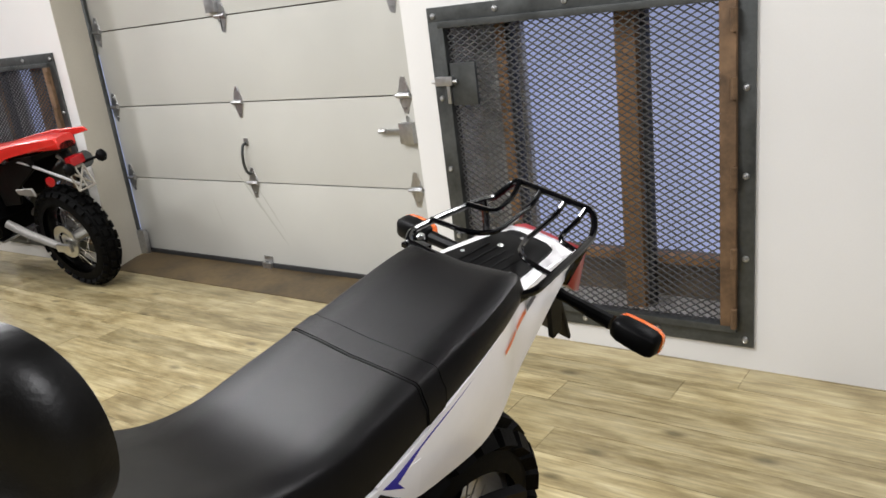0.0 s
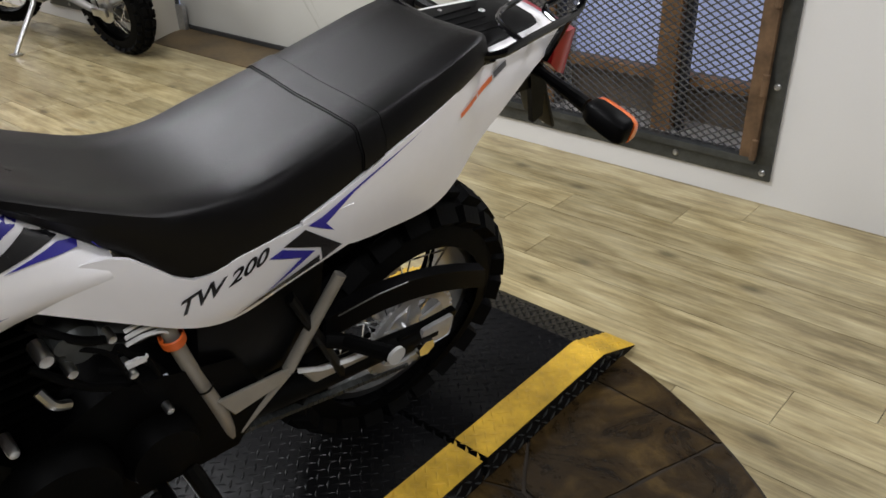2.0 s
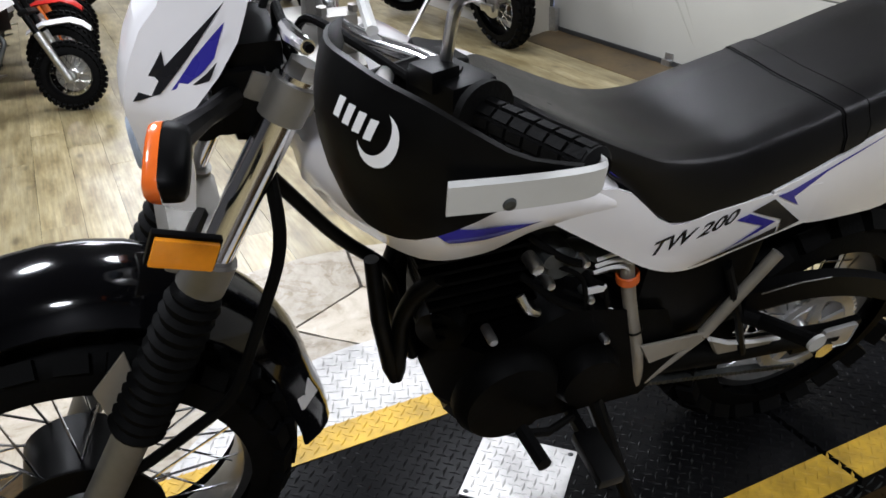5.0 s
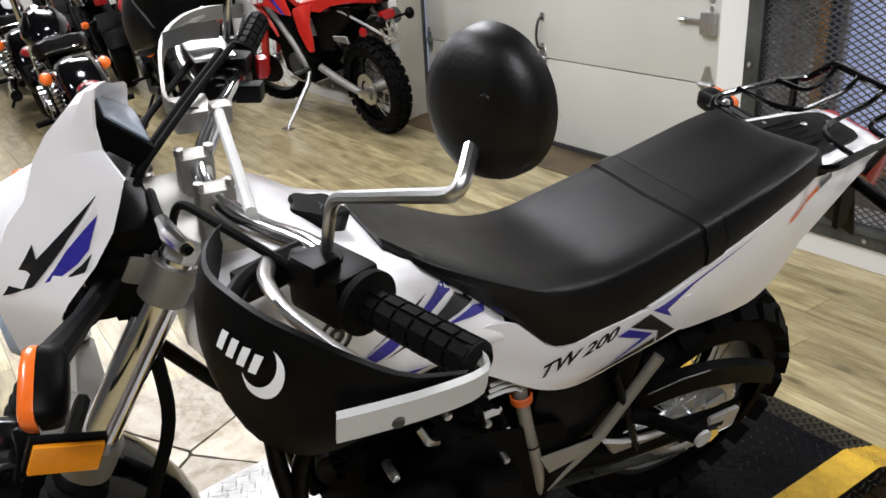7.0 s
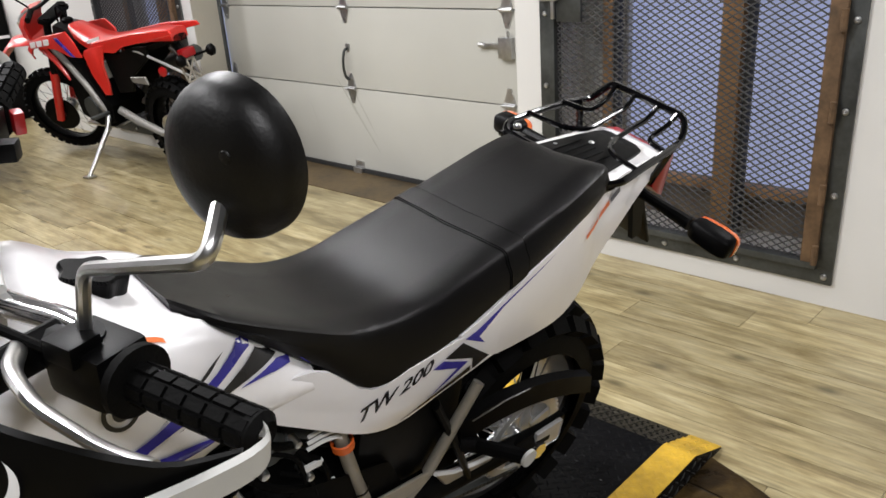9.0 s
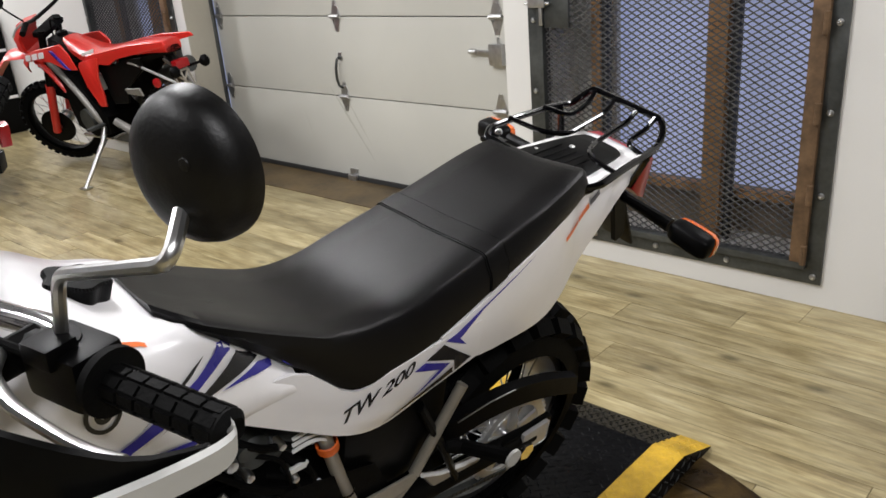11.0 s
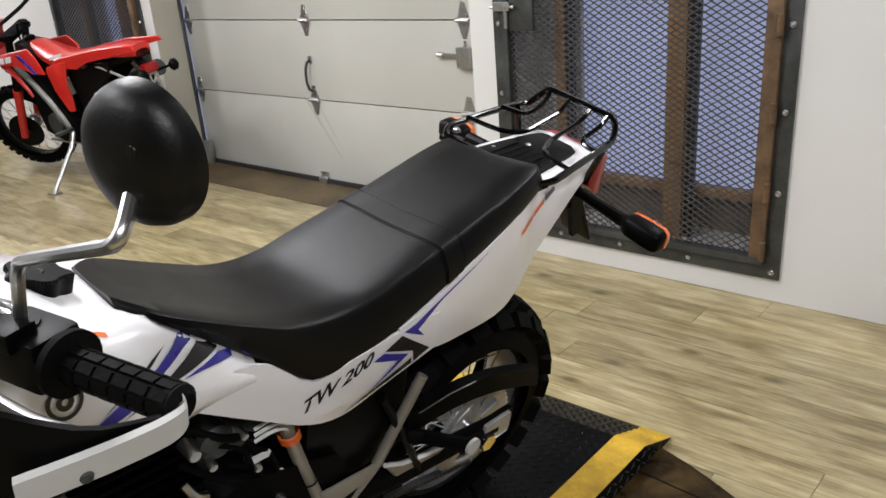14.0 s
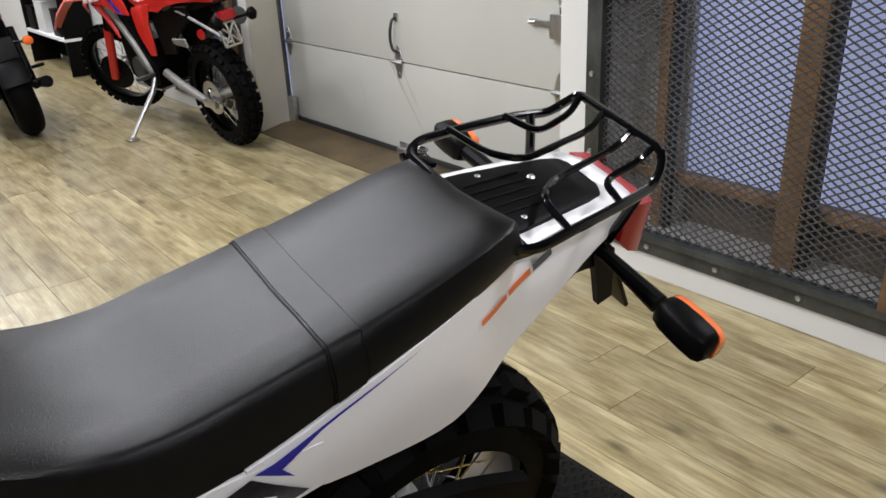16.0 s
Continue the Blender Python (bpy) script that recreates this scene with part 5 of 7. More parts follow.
        for i, (x, y, z) in enumerate(band):
            hh = 0.008 + 0.0045 * min(1, i / 6)
            nx, ny = s * 0.003, -0.001
            secs.append([(x - nx, y - ny, z - hh), (x + nx, y + ny, z - hh * 0.9), (x + nx, y + ny, z + hh * 0.9), (x - nx, y - ny, z + hh)])
        loft(secs, hg)
        gs = part("hand_guard", hg, GREY_PLASTIC, hb, "white hand guard strip")
        part("guard_bolt", lathe([(0.004, 0.0), (0.003, 0.004), (0, 0.0055), (-0.004, 0.0055)], 10, turned((s * 0.4725, -0.27, 1.078), (s * 1, -0.1, 0))), RAW_STEEL, gs)
        if s == 1:
            part("guard_arm", tube([(0.40, -0.345, 1.075), (0.30, -0.34, 1.065), (0.235, -0.30, 1.06), (0.215, -0.240, 1.06)], 0.009, 8, bend=0.03, flat=0.5), SATIN_BLACK, gs)
        shield = bmesh.new()
        rows = []
        path = smoothline([(0.463, -0.215, 1.074, 1.090), (0.463, -0.262, 1.068, 1.104), (0.456, -0.300, 1.048, 1.124), (0.440, -0.330, 1.031, 1.139), (0.415, -0.352, 1.027, 1.146), (0.385, -0.365, 1.035, 1.150), (0.350, -0.368, 1.056, 1.148), (0.310, -0.357, 1.076, 1.143), (0.272, -0.336, 1.095, 1.134), (0.255, -0.326, 1.108, 1.128)], 22)
        for x, y, lo_, hi_ in path:
            row = []
            for v in np.linspace(-1, 1, 9):
                q = (lo_ + hi_) / 2 + v * (hi_ - lo_) / 2
                lean = (hi_ - lo_) * (0.12 * max(0, v) ** 2 + 0.10 * max(0, -v) ** 2)
                row.append((s * (x - lean * 0.45), y + lean, q))
            row += [(p[0] - s * 0.003, p[1] + 0.004, p[2]) for p in reversed(row)]
            rows.append(row)
        loft(rows, shield)
        gsh = part("guard_shield", shield, SATIN_BLACK, gs, "black plastic hand guard shield")
        if s == 1:
            guard = gsh
            left_path = path
        # mirror
        mb = Vector((0.262, -0.236, 1.115))
        e1, e2, e3 = Vector((0.266, -0.231, 1.186)), Vector((0.428, -0.212, 1.283)), Vector((0.402, -0.19, 1.300))
        if s == 1:
            ms = part("mirror", tube([mb, e1, e2, e3], 0.0058, 10, bend=0.018), ALLOY, hb, "silver mirror stem")
            part("mirror_clamp", lathe([(0.0, 0.0), (0.0, 0.016), (-0.03, 0.018), (-0.03, 0.0)], 16, turned(mb + Vector((0, 0, 0.01)), (0, 0, 1))), BLACK_PLASTIC, ms)
            mc = Vector((0.391, -0.174, 1.323))
            d_ = Vector((0.38, -1, 0.0)).normalized()
            mm = Matrix.Translation(mc + Vector((0, 0, -0.0015))) @ Matrix.Diagonal((0.955, 0.955, 1.03, 1)) @ turned((0, 0, 0), d_)
            part("mirror_shell", lathe([(0.024, 0.0), (0.0235, 0.012), (0.0215, 0.025), (0.0175, 0.037), (0.011, 0.0465), (0.002, 0.0505), (-0.008, 0.0515), (-0.010, 0.049), (-0.008, 0.0)], 48, mm), MIRROR_BLACK, ms, "round black plastic mirror shell", smooth=50)
            part("mirror_glass", lathe([(-0.0105, 0.0), (-0.0105, 0.0485), (-0.0085, 0.0485)], 40, mm), CHROME, ms, "mirror glass")
            part("shell_button", lathe([(0.0255, 0.0), (0.025, 0.004), (0.022, 0.0055)], 14, mm @ Matrix.Translation((-0.002, 0.012, 0.014))), MIRROR_BLACK, ms, "small moulded button on the mirror shell")
            exact.update([ms, *ms.children])
        if s == -1:
            for ob in set(bpy.data.objects) - before:
                if ob.type == "MESH":
                    ob.data.transform(turn_right)
    # the right hand guard's alloy bar, bolted to the handlebar, and the right mirror
    arm = bmesh.new()
    line = smoothline([(-0.125, -0.245, 1.068), (-0.14, -0.275, 1.076), (-0.20, -0.268, 1.085), (-0.28, -0.246, 1.096), (-0.36, -0.20, 1.090), (-0.415, -0.145, 1.078), (-0.43, -0.09, 1.070)], 22)
    loft([[(x - 0.002, y - 0.002, z - 0.011), (x + 0.002, y + 0.002, z - 0.011), (x + 0.002, y + 0.002, z + 0.011), (x - 0.002, y - 0.002, z + 0.011)] for x, y, z in line], arm)
    ga = part("guard_arm", arm, FORK_ALLOY, hb, "flat silver hand guard bar")
    part("guard_clamp", box((-0.165, -0.275, 1.050), (-0.115, -0.225, 1.078), 0.006), FORK_ALLOY, ga, "silver guard clamp")
    part("guard_strap", loft([[(x, y, z - 0.012), (x, y + 0.003, z + 0.012), (x, y - 0.002, z + 0.012), (x, y - 0.004, z - 0.012)] for x, y, z in ((-0.27, -0.245, 1.105), (-0.275, -0.21, 1.112), (-0.28, -0.17, 1.108))]), RIM_GREY, ga, "grey metal strap")
    mr = part("mirror", tube([(-0.30, -0.160, 1.045), (-0.30, -0.142, 1.20), (-0.40, -0.108, 1.235)], 0.0058, 10, bend=0.018), CHROME, hb, "chromed mirror stem")
    m2 = turned((-0.43, -0.095, 1.245), (-0.25, -1, 0.0))
    sh2 = part("mirror_shell", lathe([(0.024, 0.0), (0.0235, 0.012), (0.0215, 0.025), (0.0175, 0.037), (0.011, 0.0465), (0.002, 0.0505), (-0.008, 0.0515), (-0.010, 0.049), (-0.008, 0.0)], 40, m2), MIRROR_BLACK, mr, "round black plastic mirror shell", smooth=50)
    gl2 = part("mirror_glass", lathe([(-0.0105, 0.0), (-0.0105, 0.0485), (-0.0085, 0.0485)], 40, m2), CHROME, mr, "mirror glass")
    exact.update([*ga.children, ga, mr, sh2, gl2])
    # brake fluid reservoir and the kill switch on the right
    rv = part("brake_reservoir", box((-0.30, -0.215, 1.062), (-0.235, -0.165, 1.092), 0.006), BLACK_PLASTIC, hb, "black brake fluid reservoir")
    part("reservoir_lid", box((-0.303, -0.218, 1.0925), (-0.232, -0.162, 1.098), 0.002), ALLOY, rv, "silver reservoir lid")
    part("stop_switch", box((-0.262, -0.128, 1.052), (-0.245, -0.114, 1.082), 0.003), RED_LENS, hb, "red stop switch")
    part("cable_adjuster", tube([(0.155, -0.350, 1.086), (0.185, -0.349, 1.087), (0.222, -0.344, 1.092)], [0.007, 0.009, 0.007], 10), CHROME, b, "silver clutch cable adjuster")
    # cables from the bar
    for pts in ([(-0.20, -0.175, 1.10), (-0.10, -0.262, 1.079), (0.0, -0.346, 1.055), (0.03, -0.365, 1.0), (0.02, -0.30, 0.88)], [(-0.22, -0.185, 1.085), (-0.11, -0.275, 1.068), (-0.015, -0.350, 1.05), (0.02, -0.355, 0.98), (0.03, -0.27, 0.86)],
                [(-0.25, -0.22, 1.06), (-0.12, -0.315, 1.05), (-0.01, -0.352, 1.03), (0.0, -0.35, 0.95)], [(0.225, -0.343, 1.092), (0.15, -0.352, 1.088), (0.08, -0.345, 1.085), (0.04, -0.34, 1.03), (0.05, -0.28, 0.90)],
                [(0.24, -0.26, 1.06), (0.17, -0.31, 1.085), (0.10, -0.325, 1.075), (0.06, -0.33, 1.0), (0.06, -0.27, 0.87)]):
        part("cable", tube(pts, 0.0045, 8, bend=0.035), RUBBER, b, "black control cable")
    # graphics of the left side
    trees = [tree_of(tank), tree_of(side[0]), tree_of(tail[0])]
    tank_t, side_t, tail_t = [trees[0]], [trees[1]], [trees[2], trees[1]]
    decal("decal", [(0.322, 0.745), (0.345, 0.750), (0.45, 0.792), (0.525, 0.820), (0.40, 0.768), (0.352, 0.738), (0.366, 0.722)], DECAL_BLUE, tail_t, tail[0], label="blue sweep graphic")
    decal("decal", [(0.284, 0.727), (0.318, 0.741), (0.384, 0.690), (0.352, 0.676), (0.345, 0.702)], DECAL_BLACK, side_t, side[0], label="black block graphic")
    decal("decal", [(0.262, 0.717), (0.282, 0.724), (0.336, 0.700), (0.262, 0.655), (0.314, 0.697)], DECAL_BLUE, side_t, side[0], label="blue arrow graphic")
    decal("decal", [(0.215, 0.630), (0.37, 0.682), (0.348, 0.674), (0.345, 0.688), (0.25, 0.648)], DECAL_BLACK, side_t, side[0])
    # model lettering
    cu = bpy.data.curves.new("lettering", "FONT")
    cu.body, cu.size, cu.shear, cu.offset = "TW 200", 0.046, 0.42, 0.0011
    ob = new("lettering_source", cu)
    me = ob.to_mesh()
    bm = bmesh.new()
    bm.from_mesh(me)
    ob.to_mesh_clear()
    bpy.data.objects.remove(ob)
    bmesh.ops.triangulate(bm, faces=bm.faces)
    a = math.atan2(0.045, 0.122)
    wide = max(v.co.x for v in bm.verts)
    for v in bm.verts:
        u, q = v.co.x / wide * 0.138, v.co.y * (1.0 if v.co.x < wide * 0.5 else 0.8)
        v.co = Vector((0, 0.136 + u * math.cos(a) - q * math.sin(a) * 0.3, 0.670 + u * math.sin(a) + q * 0.75))
    stick(bm, side_t, 0.0014, 1)
    part("lettering", bm, DECAL_BLACK, side[0], "black slanted model lettering", smooth=0)
    # tail label and tank marks
    decal("decal", [(0.622, 0.806), (0.672, 0.821), (0.6695, 0.8295), (0.6195, 0.8145)], DECAL_ORANGE, tail_t, tail[0], label="orange warning sticker strip")
    decal("decal", [(0.676, 0.822), (0.722, 0.836), (0.7195, 0.8455), (0.6735, 0.8315)], DECAL_ORANGE, tail_t, tail[0], label="orange warning sticker strip")
    decal("decal", [(0.727, 0.8375), (0.765, 0.849), (0.762, 0.8595), (0.724, 0.848)], DECAL_GREY, tail_t, tail[0], label="grey sticker strip")
    decal("decal", [(-0.218, 0.824), (-0.199, 0.806), (-0.181, 0.788), (-0.133, 0.778), (-0.09, 0.780), (-0.05, 0.782), (-0.106, 0.794), (-0.147, 0.801), (-0.169, 0.808), (-0.174, 0.815), (-0.165, 0.821), (-0.117, 0.829), (-0.074, 0.846), (-0.028, 0.862), (-0.002, 0.867), (-0.006, 0.869), (-0.030, 0.879), (-0.040, 0.872), (-0.069, 0.860), (-0.101, 0.851), (-0.163, 0.835)], DECAL_BLUE, tank_t, tank, label="blue sweep graphic")
    decal("decal", [(-0.053, 0.878), (-0.075, 0.8715), (-0.109, 0.857), (-0.15, 0.842), (-0.10, 0.8565), (-0.078, 0.865)], DECAL_BLACK, tank_t, tank, label="black line graphic")
    decal("decal", [(-0.130, 0.822), (-0.089, 0.829), (-0.055, 0.832), (-0.01, 0.834), (0.034, 0.836), (0.020, 0.850), (-0.001, 0.860), (-0.03, 0.850), (-0.07, 0.838)], DECAL_BLACK, tank_t, tank, label="black sweep graphic")
    decal("decal", [(0.058, 0.816), (0.02, 0.831), (-0.042, 0.829), (-0.008, 0.8245), (0.04, 0.815)], DECAL_BLUE, tank_t, tank, label="blue sweep graphic")
    decal("decal", [(-0.167, 0.9425), (-0.113, 0.9155), (-0.113, 0.9125), (-0.167, 0.9385)], DECAL_ORANGE, tank_t, tank, label="orange caution strip")
    rg = bmesh.new()
    for r0, r1 in ((0.021, 0.016), (0.010, 0.004)):
        for k in range(24):
            a0, a1 = 2 * math.pi * k / 24, 2 * math.pi * (k + 1) / 24
            rg.faces.new([rg.verts.new((0, -0.185 + r * math.cos(t), 0.882 + r * math.sin(t))) for r, t in ((r0, a0), (r0, a1), (r1, a1), (r1, a0))])
    stick(rg, tank_t, 0.0014, 0)
    part("emblem", rg, DECAL_BLACK, tank, "round black emblem", smooth=0)
    # cowl arrows
    ct = [tree_of(cowl)]
    decal("decal", [(-0.520, 0.981), (-0.483, 1.037), (-0.483, 1.023), (-0.418, 1.088), (-0.458, 1.036), (-0.492, 0.996)], DECAL_BLACK, ct, cowl, label="black arrow graphic")
    decal("decal", [(-0.481, 1.001), (-0.455, 1.034), (-0.4215, 1.070), (-0.436, 1.036), (-0.447, 1.024), (-0.466, 1.008)], DECAL_BLUE, ct, cowl, label="blue arrow graphic")
    decal("decal", [(-0.464, 1.006), (-0.446, 1.021), (-0.434, 1.033), (-0.444, 1.015)], DECAL_BLACK, ct, cowl, label="small black arrow barb")
    # pale mark on the hand guard
    def on_guard(f, z):
        k = min(int(f), len(left_path) - 2)
        x, y, lo, hi = left_path[k] + (left_path[k + 1] - left_path[k]) * (f - k)
        v = (2 * z - lo - hi) / (hi - lo)
        lean = (hi - lo) * (0.12 * max(0, v) ** 2 + 0.10 * max(0, -v) ** 2)
        return Vector((x - lean * 0.45 + 0.0016, y + lean - 0.0020, z))

    def pale(name, outer, inner, label=""):
        bm = bmesh.new()
        p, q = [bm.verts.new(on_guard(*e)) for e in outer], [bm.verts.new(on_guard(*e)) for e in inner]
        for k in range(len(p) - 1):
            bm.faces.new((p[k], p[k + 1], q[k + 1], q[k]))
        part(name, bm, DECAL_WHITE, guard, label, smooth=60)
    for k in range(4):
        f = 11.3 - k * 0.72
        zs = [1.131 - 0.0036 * e for e in range(5)]
        pale("pale_bar", [(f + 0.06 * e, z - 0.002 * k) for e, z in enumerate(zs)], [(f - 0.46 + 0.06 * e, z - 0.002 * k) for e, z in enumerate(zs)])
    arc = [radians(v) for v in range(-165, 76, 15)]
    pale("pale_crescent", [(8.6 - 1.1 * math.cos(a), 1.112 + 0.019 * math.sin(a)) for a in arc], [(8.66 - (1.06 - 0.45 * math.sin(math.pi * k / (len(arc) - 1))) * math.cos(a), 1.1135 + (0.0186 - 0.008 * math.sin(math.pi * k / (len(arc) - 1))) * math.sin(a)) for k, a in enumerate(arc)], "pale crescent mark")
    body = {ob for ob in b.children if ob.name.split(".")[0] in ("fuel_tank", "side_cover", "tail_panel", "seat", "seat_strap", "strap_hem")}
    nose = {ob for ob in b.children if ob.name.split(".")[0] in ("headlamp_cowl", "headlamp_bracket", "dashboard")}
    # the body stands taller towards its sides than the wheels; parts that keep their outlines keep theirs
    for ob in list(b.children_recursive):
        if ob.type == "MESH" and ob not in exact:
            co = np.empty(len(ob.data.vertices) * 3)
            ob.data.vertices.foreach_get("co", co)
            co = co.reshape(-1, 3)
            w = np.clip((co[:, 2] - 0.38) / 0.40, 0, 1)
            co[:, 2] += w * (0.018 * co[:, 2] + 0.10 * np.maximum(0, co[:, 0]))
            co[:, 1] -= w * 0.10 * np.maximum(0, co[:, 1] - 0.55)
            if ob in body or ob.parent in body:
                co[:, 2] += 0.016 * np.clip(co[:, 0] / 0.13, 0, 1)
            if ob in body and ob.name.startswith(("seat", "strap")):
                far = co[:, 0] < 0
                co[far, 2] += 0.06 * co[far, 0]
                co[far, 0] *= 0.92
            if ob is hb or ob.parent is hb or ob.parent.parent is hb:
                co[:, 2] -= 0.028 * np.clip((-co[:, 0] - 0.12) / 0.12, 0, 1)
            if ob in nose or ob.parent in nose:
                co[:, 1] += 0.025
            ob.data.vertices.foreach_set("co", co.ravel())
            ob.data.update()
    return b


motorcycle()

# ---- other motorcycles on the floor ----


def bars(b, plate):
    hb = part("handlebar", tube([(0.40, -0.26, 1.13), (0.26, -0.32, 1.14), (0.12, -0.38, 1.10), (-0.12, -0.38, 1.10), (-0.26, -0.32, 1.14), (-0.40, -0.26, 1.13)], 0.012, 10, bend=0.06), SATIN_BLACK, b)
    for s in (1, -1):
        part("grip", tube([(s * 0.28, -0.312, 1.139), (s * 0.41, -0.256, 1.13)], 0.018, 10), RUBBER, hb)
        part("lever", tube([(s * 0.22, -0.38, 1.13), (s * 0.30, -0.40, 1.12), (s * 0.40, -0.34, 1.12)], 0.008, 8, bend=0.03), ALLOY, hb)
        if plate:
            part("mirror_stem", tube([(s * 0.25, -0.34, 1.15), (s * 0.30, -0.36, 1.24), (s * 0.36, -0.33, 1.30)], 0.006, 8, bend=0.03), SATIN_BLACK, hb)
            part("mirror_shell", loft([[(s * (0.37 + 0.055 * math.cos(a) * q), -0.33 + e, 1.33 + 0.04 * math.sin(a) * q) for a in (2 * math.pi * k / 14 for k in range(14))] for e, q in ((-0.02, 0.5), (-0.012, 0.9), (0.004, 1.0))]), SATIN_BLACK, hb)


def swept(poly, x, bow, s, thick=0.012):
    """A bowed side panel: poly in (y, z), standing out x from the middle and bulging by bow."""
    ys = [p[0] for p in poly]
    zs = [p[1] for p in poly]
    cy, cz = (min(ys) + max(ys)) / 2, (min(zs) + max(zs)) / 2
    ry, rz = (max(ys) - min(ys)) / 2, (max(zs) - min(zs)) / 2
    return prism(poly, thick, lambda u, v, w: (s * (x + bow * (1 - 0.6 * ((u - cy) / ry) ** 2 - 0.4 * ((v - cz) / rz) ** 2) + w), u, v), None, 0.003)


def trail_body(b, body, seat_mat):
    """Tank, swept shrouds, long red seat and tail of the full-size trail bike."""
    tank = part("fuel_tank", loft([mirrored([(0, y, z0), (w * 0.8, y, z0 + 0.01), (w, y, z0 + (z1 - z0) * 0.5), (w * 0.75, y, z1 - 0.01), (0, y, z1)]) for y, w, z0, z1 in ((-0.38, 0.05, 0.80, 0.93), (-0.28, 0.10, 0.77, 0.955), (-0.15, 0.115, 0.77, 0.935), (0.0, 0.10, 0.79, 0.88))]), SATIN_BLACK, b, "black fuel tank top", smooth=50)
    part("filler_cap", lathe([(0.0, 0.0), (0.0, 0.035), (0.02, 0.035), (0.03, 0.02), (0.03, 0.0)], 20, turned((0, -0.22, 0.945), (0, 0, 1))), BLACK_PLASTIC, tank)
    part("breather_hose", tube([(0, -0.22, 0.97), (0.01, -0.24, 1.04), (0.01, -0.29, 1.05), (0.01, -0.32, 0.99), (0.01, -0.33, 0.93)], 0.006, 8, bend=0.03), RUBBER, tank)
    for s in (1, -1):
        sh = part("shroud", swept([(-0.60, 0.72), (-0.58, 0.80), (-0.45, 0.865), (-0.28, 0.90), (-0.14, 0.915), (-0.02, 0.93), (0.05, 0.87), (0.075, 0.765), (-0.02, 0.775), (-0.12, 0.825), (-0.30, 0.835), (-0.44, 0.815), (-0.53, 0.765)], 0.115, 0.075, s), body, b, "red swept radiator shroud")
        part("shroud_lower", tube([(s * 0.15, -0.40, 0.82), (s * 0.14, -0.30, 0.74), (s * 0.12, -0.23, 0.60)], [0.022, 0.018, 0.010], 8, flat=0.5), body, sh)
        if s == 1:
            for k, (y0, y1) in enumerate(((-0.43, -0.355), (-0.335, -0.26), (-0.24, -0.165))):
                part("shroud_mark", swept([(y0, 0.826 + k * 0.011), (y1, 0.834 + k * 0.011), (y1 + 0.016, 0.873 + k * 0.011), (y0 + 0.016, 0.865 + k * 0.011)], 0.199, 0.001, s, 0.004), DECAL_WHITE, sh, "white graphic bar")
            part("shroud_mark", swept([(-0.13, 0.895), (-0.07, 0.90), (0.065, 0.775), (0.02, 0.79)], 0.176, 0.012, s, 0.004), DECAL_BLUE, sh, "blue graphic wedge")
        part("side_panel", swept([(0.06, 0.78), (0.10, 0.81), (0.22, 0.83), (0.31, 0.84), (0.275, 0.72), (0.265, 0.60), (0.24, 0.53), (0.175, 0.525), (0.12, 0.66)], 0.105, 0.03, s), body, b, "red side panel")
        part("tail_panel", swept([(0.05, 0.79), (0.22, 0.855), (0.42, 0.885), (0.70, 0.925), (1.03, 0.945), (1.05, 0.92), (0.90, 0.895), (0.75, 0.872), (0.56, 0.845), (0.43, 0.80), (0.31, 0.80), (0.20, 0.75)], 0.085, 0.03, s), body, b, "red tail side panel")
        part("spar", tube([(s * 0.06, -0.42, 0.90), (s * 0.125, -0.30, 0.80), (s * 0.13, -0.17, 0.72), (s * 0.135, -0.02, 0.58), (s * 0.13, 0.07, 0.44), (s * 0.10, 0.09, 0.34)], 0.021, 10, bend=0.06, flat=0.7), FORK_ALLOY, b, "silver frame spar")
        part("swingarm", tube([(s * 0.09, 0.20, 0.415), (s * 0.10, 0.40, 0.36), (s * 0.105, 0.70, 0.292)], [0.026, 0.027, 0.021], 10, flat=0.6), FORK_ALLOY, b, "silver swingarm")
        part("chain_adjuster", box((min(s * 0.10, s * 0.125), 0.66, 0.272), (max(s * 0.10, s * 0.125), 0.79, 0.318), 0.008), ALLOY, b)
        part("subframe_rail", tube([(s * 0.07, 0.46, 0.80), (s * 0.085, 0.62, 0.81), (s * 0.06, 0.86, 0.725), (s * 0.03, 1.02, 0.655)], 0.008, 8, bend=0.04), SILVER, b, "thin silver rail under the tail")
        part("side_box", swept([(0.22, 0.80), (0.44, 0.795), (0.56, 0.83), (0.72, 0.84), (0.70, 0.76), (0.52, 0.66), (0.44, 0.55), (0.26, 0.53)], 0.06, 0.02, s, 0.02), SATIN_BLACK, b)
    part("seat", loft([mirrored([(0, y, z - 0.07), (w, y, z - 0.06), (w * 1.02, y, z - 0.02), (w * 0.8, y, z), (0, y, z + 0.004)]) for y, w, z in ((-0.13, 0.06, 0.945), (-0.05, 0.085, 0.918), (0.08, 0.10, 0.878), (0.20, 0.105, 0.862), (0.40, 0.105, 0.882), (0.58, 0.09, 0.91), (0.78, 0.075, 0.925), (0.97, 0.055, 0.93))]), seat_mat, b, "red vinyl seat", smooth=50)
    part("seat_mark", swept([(0.14, 0.846), (0.30, 0.876), (0.31, 0.898), (0.15, 0.868)], 0.112, 0.002, 1, 0.003), DECAL_WHITE, b, "faint white graphic bar")
    part("rear_mudguard", loft([mirrored([(0, y, z - 0.04), (w, y, z - 0.04), (w, y, z - 0.01), (w * 0.7, y, z), (0, y, z + 0.004)]) for y, w, z in ((0.46, 0.075, 0.80), (0.70, 0.07, 0.845), (0.88, 0.06, 0.88), (0.97, 0.045, 0.895))]), SATIN_BLACK, b, "black rear mudguard", smooth=50)
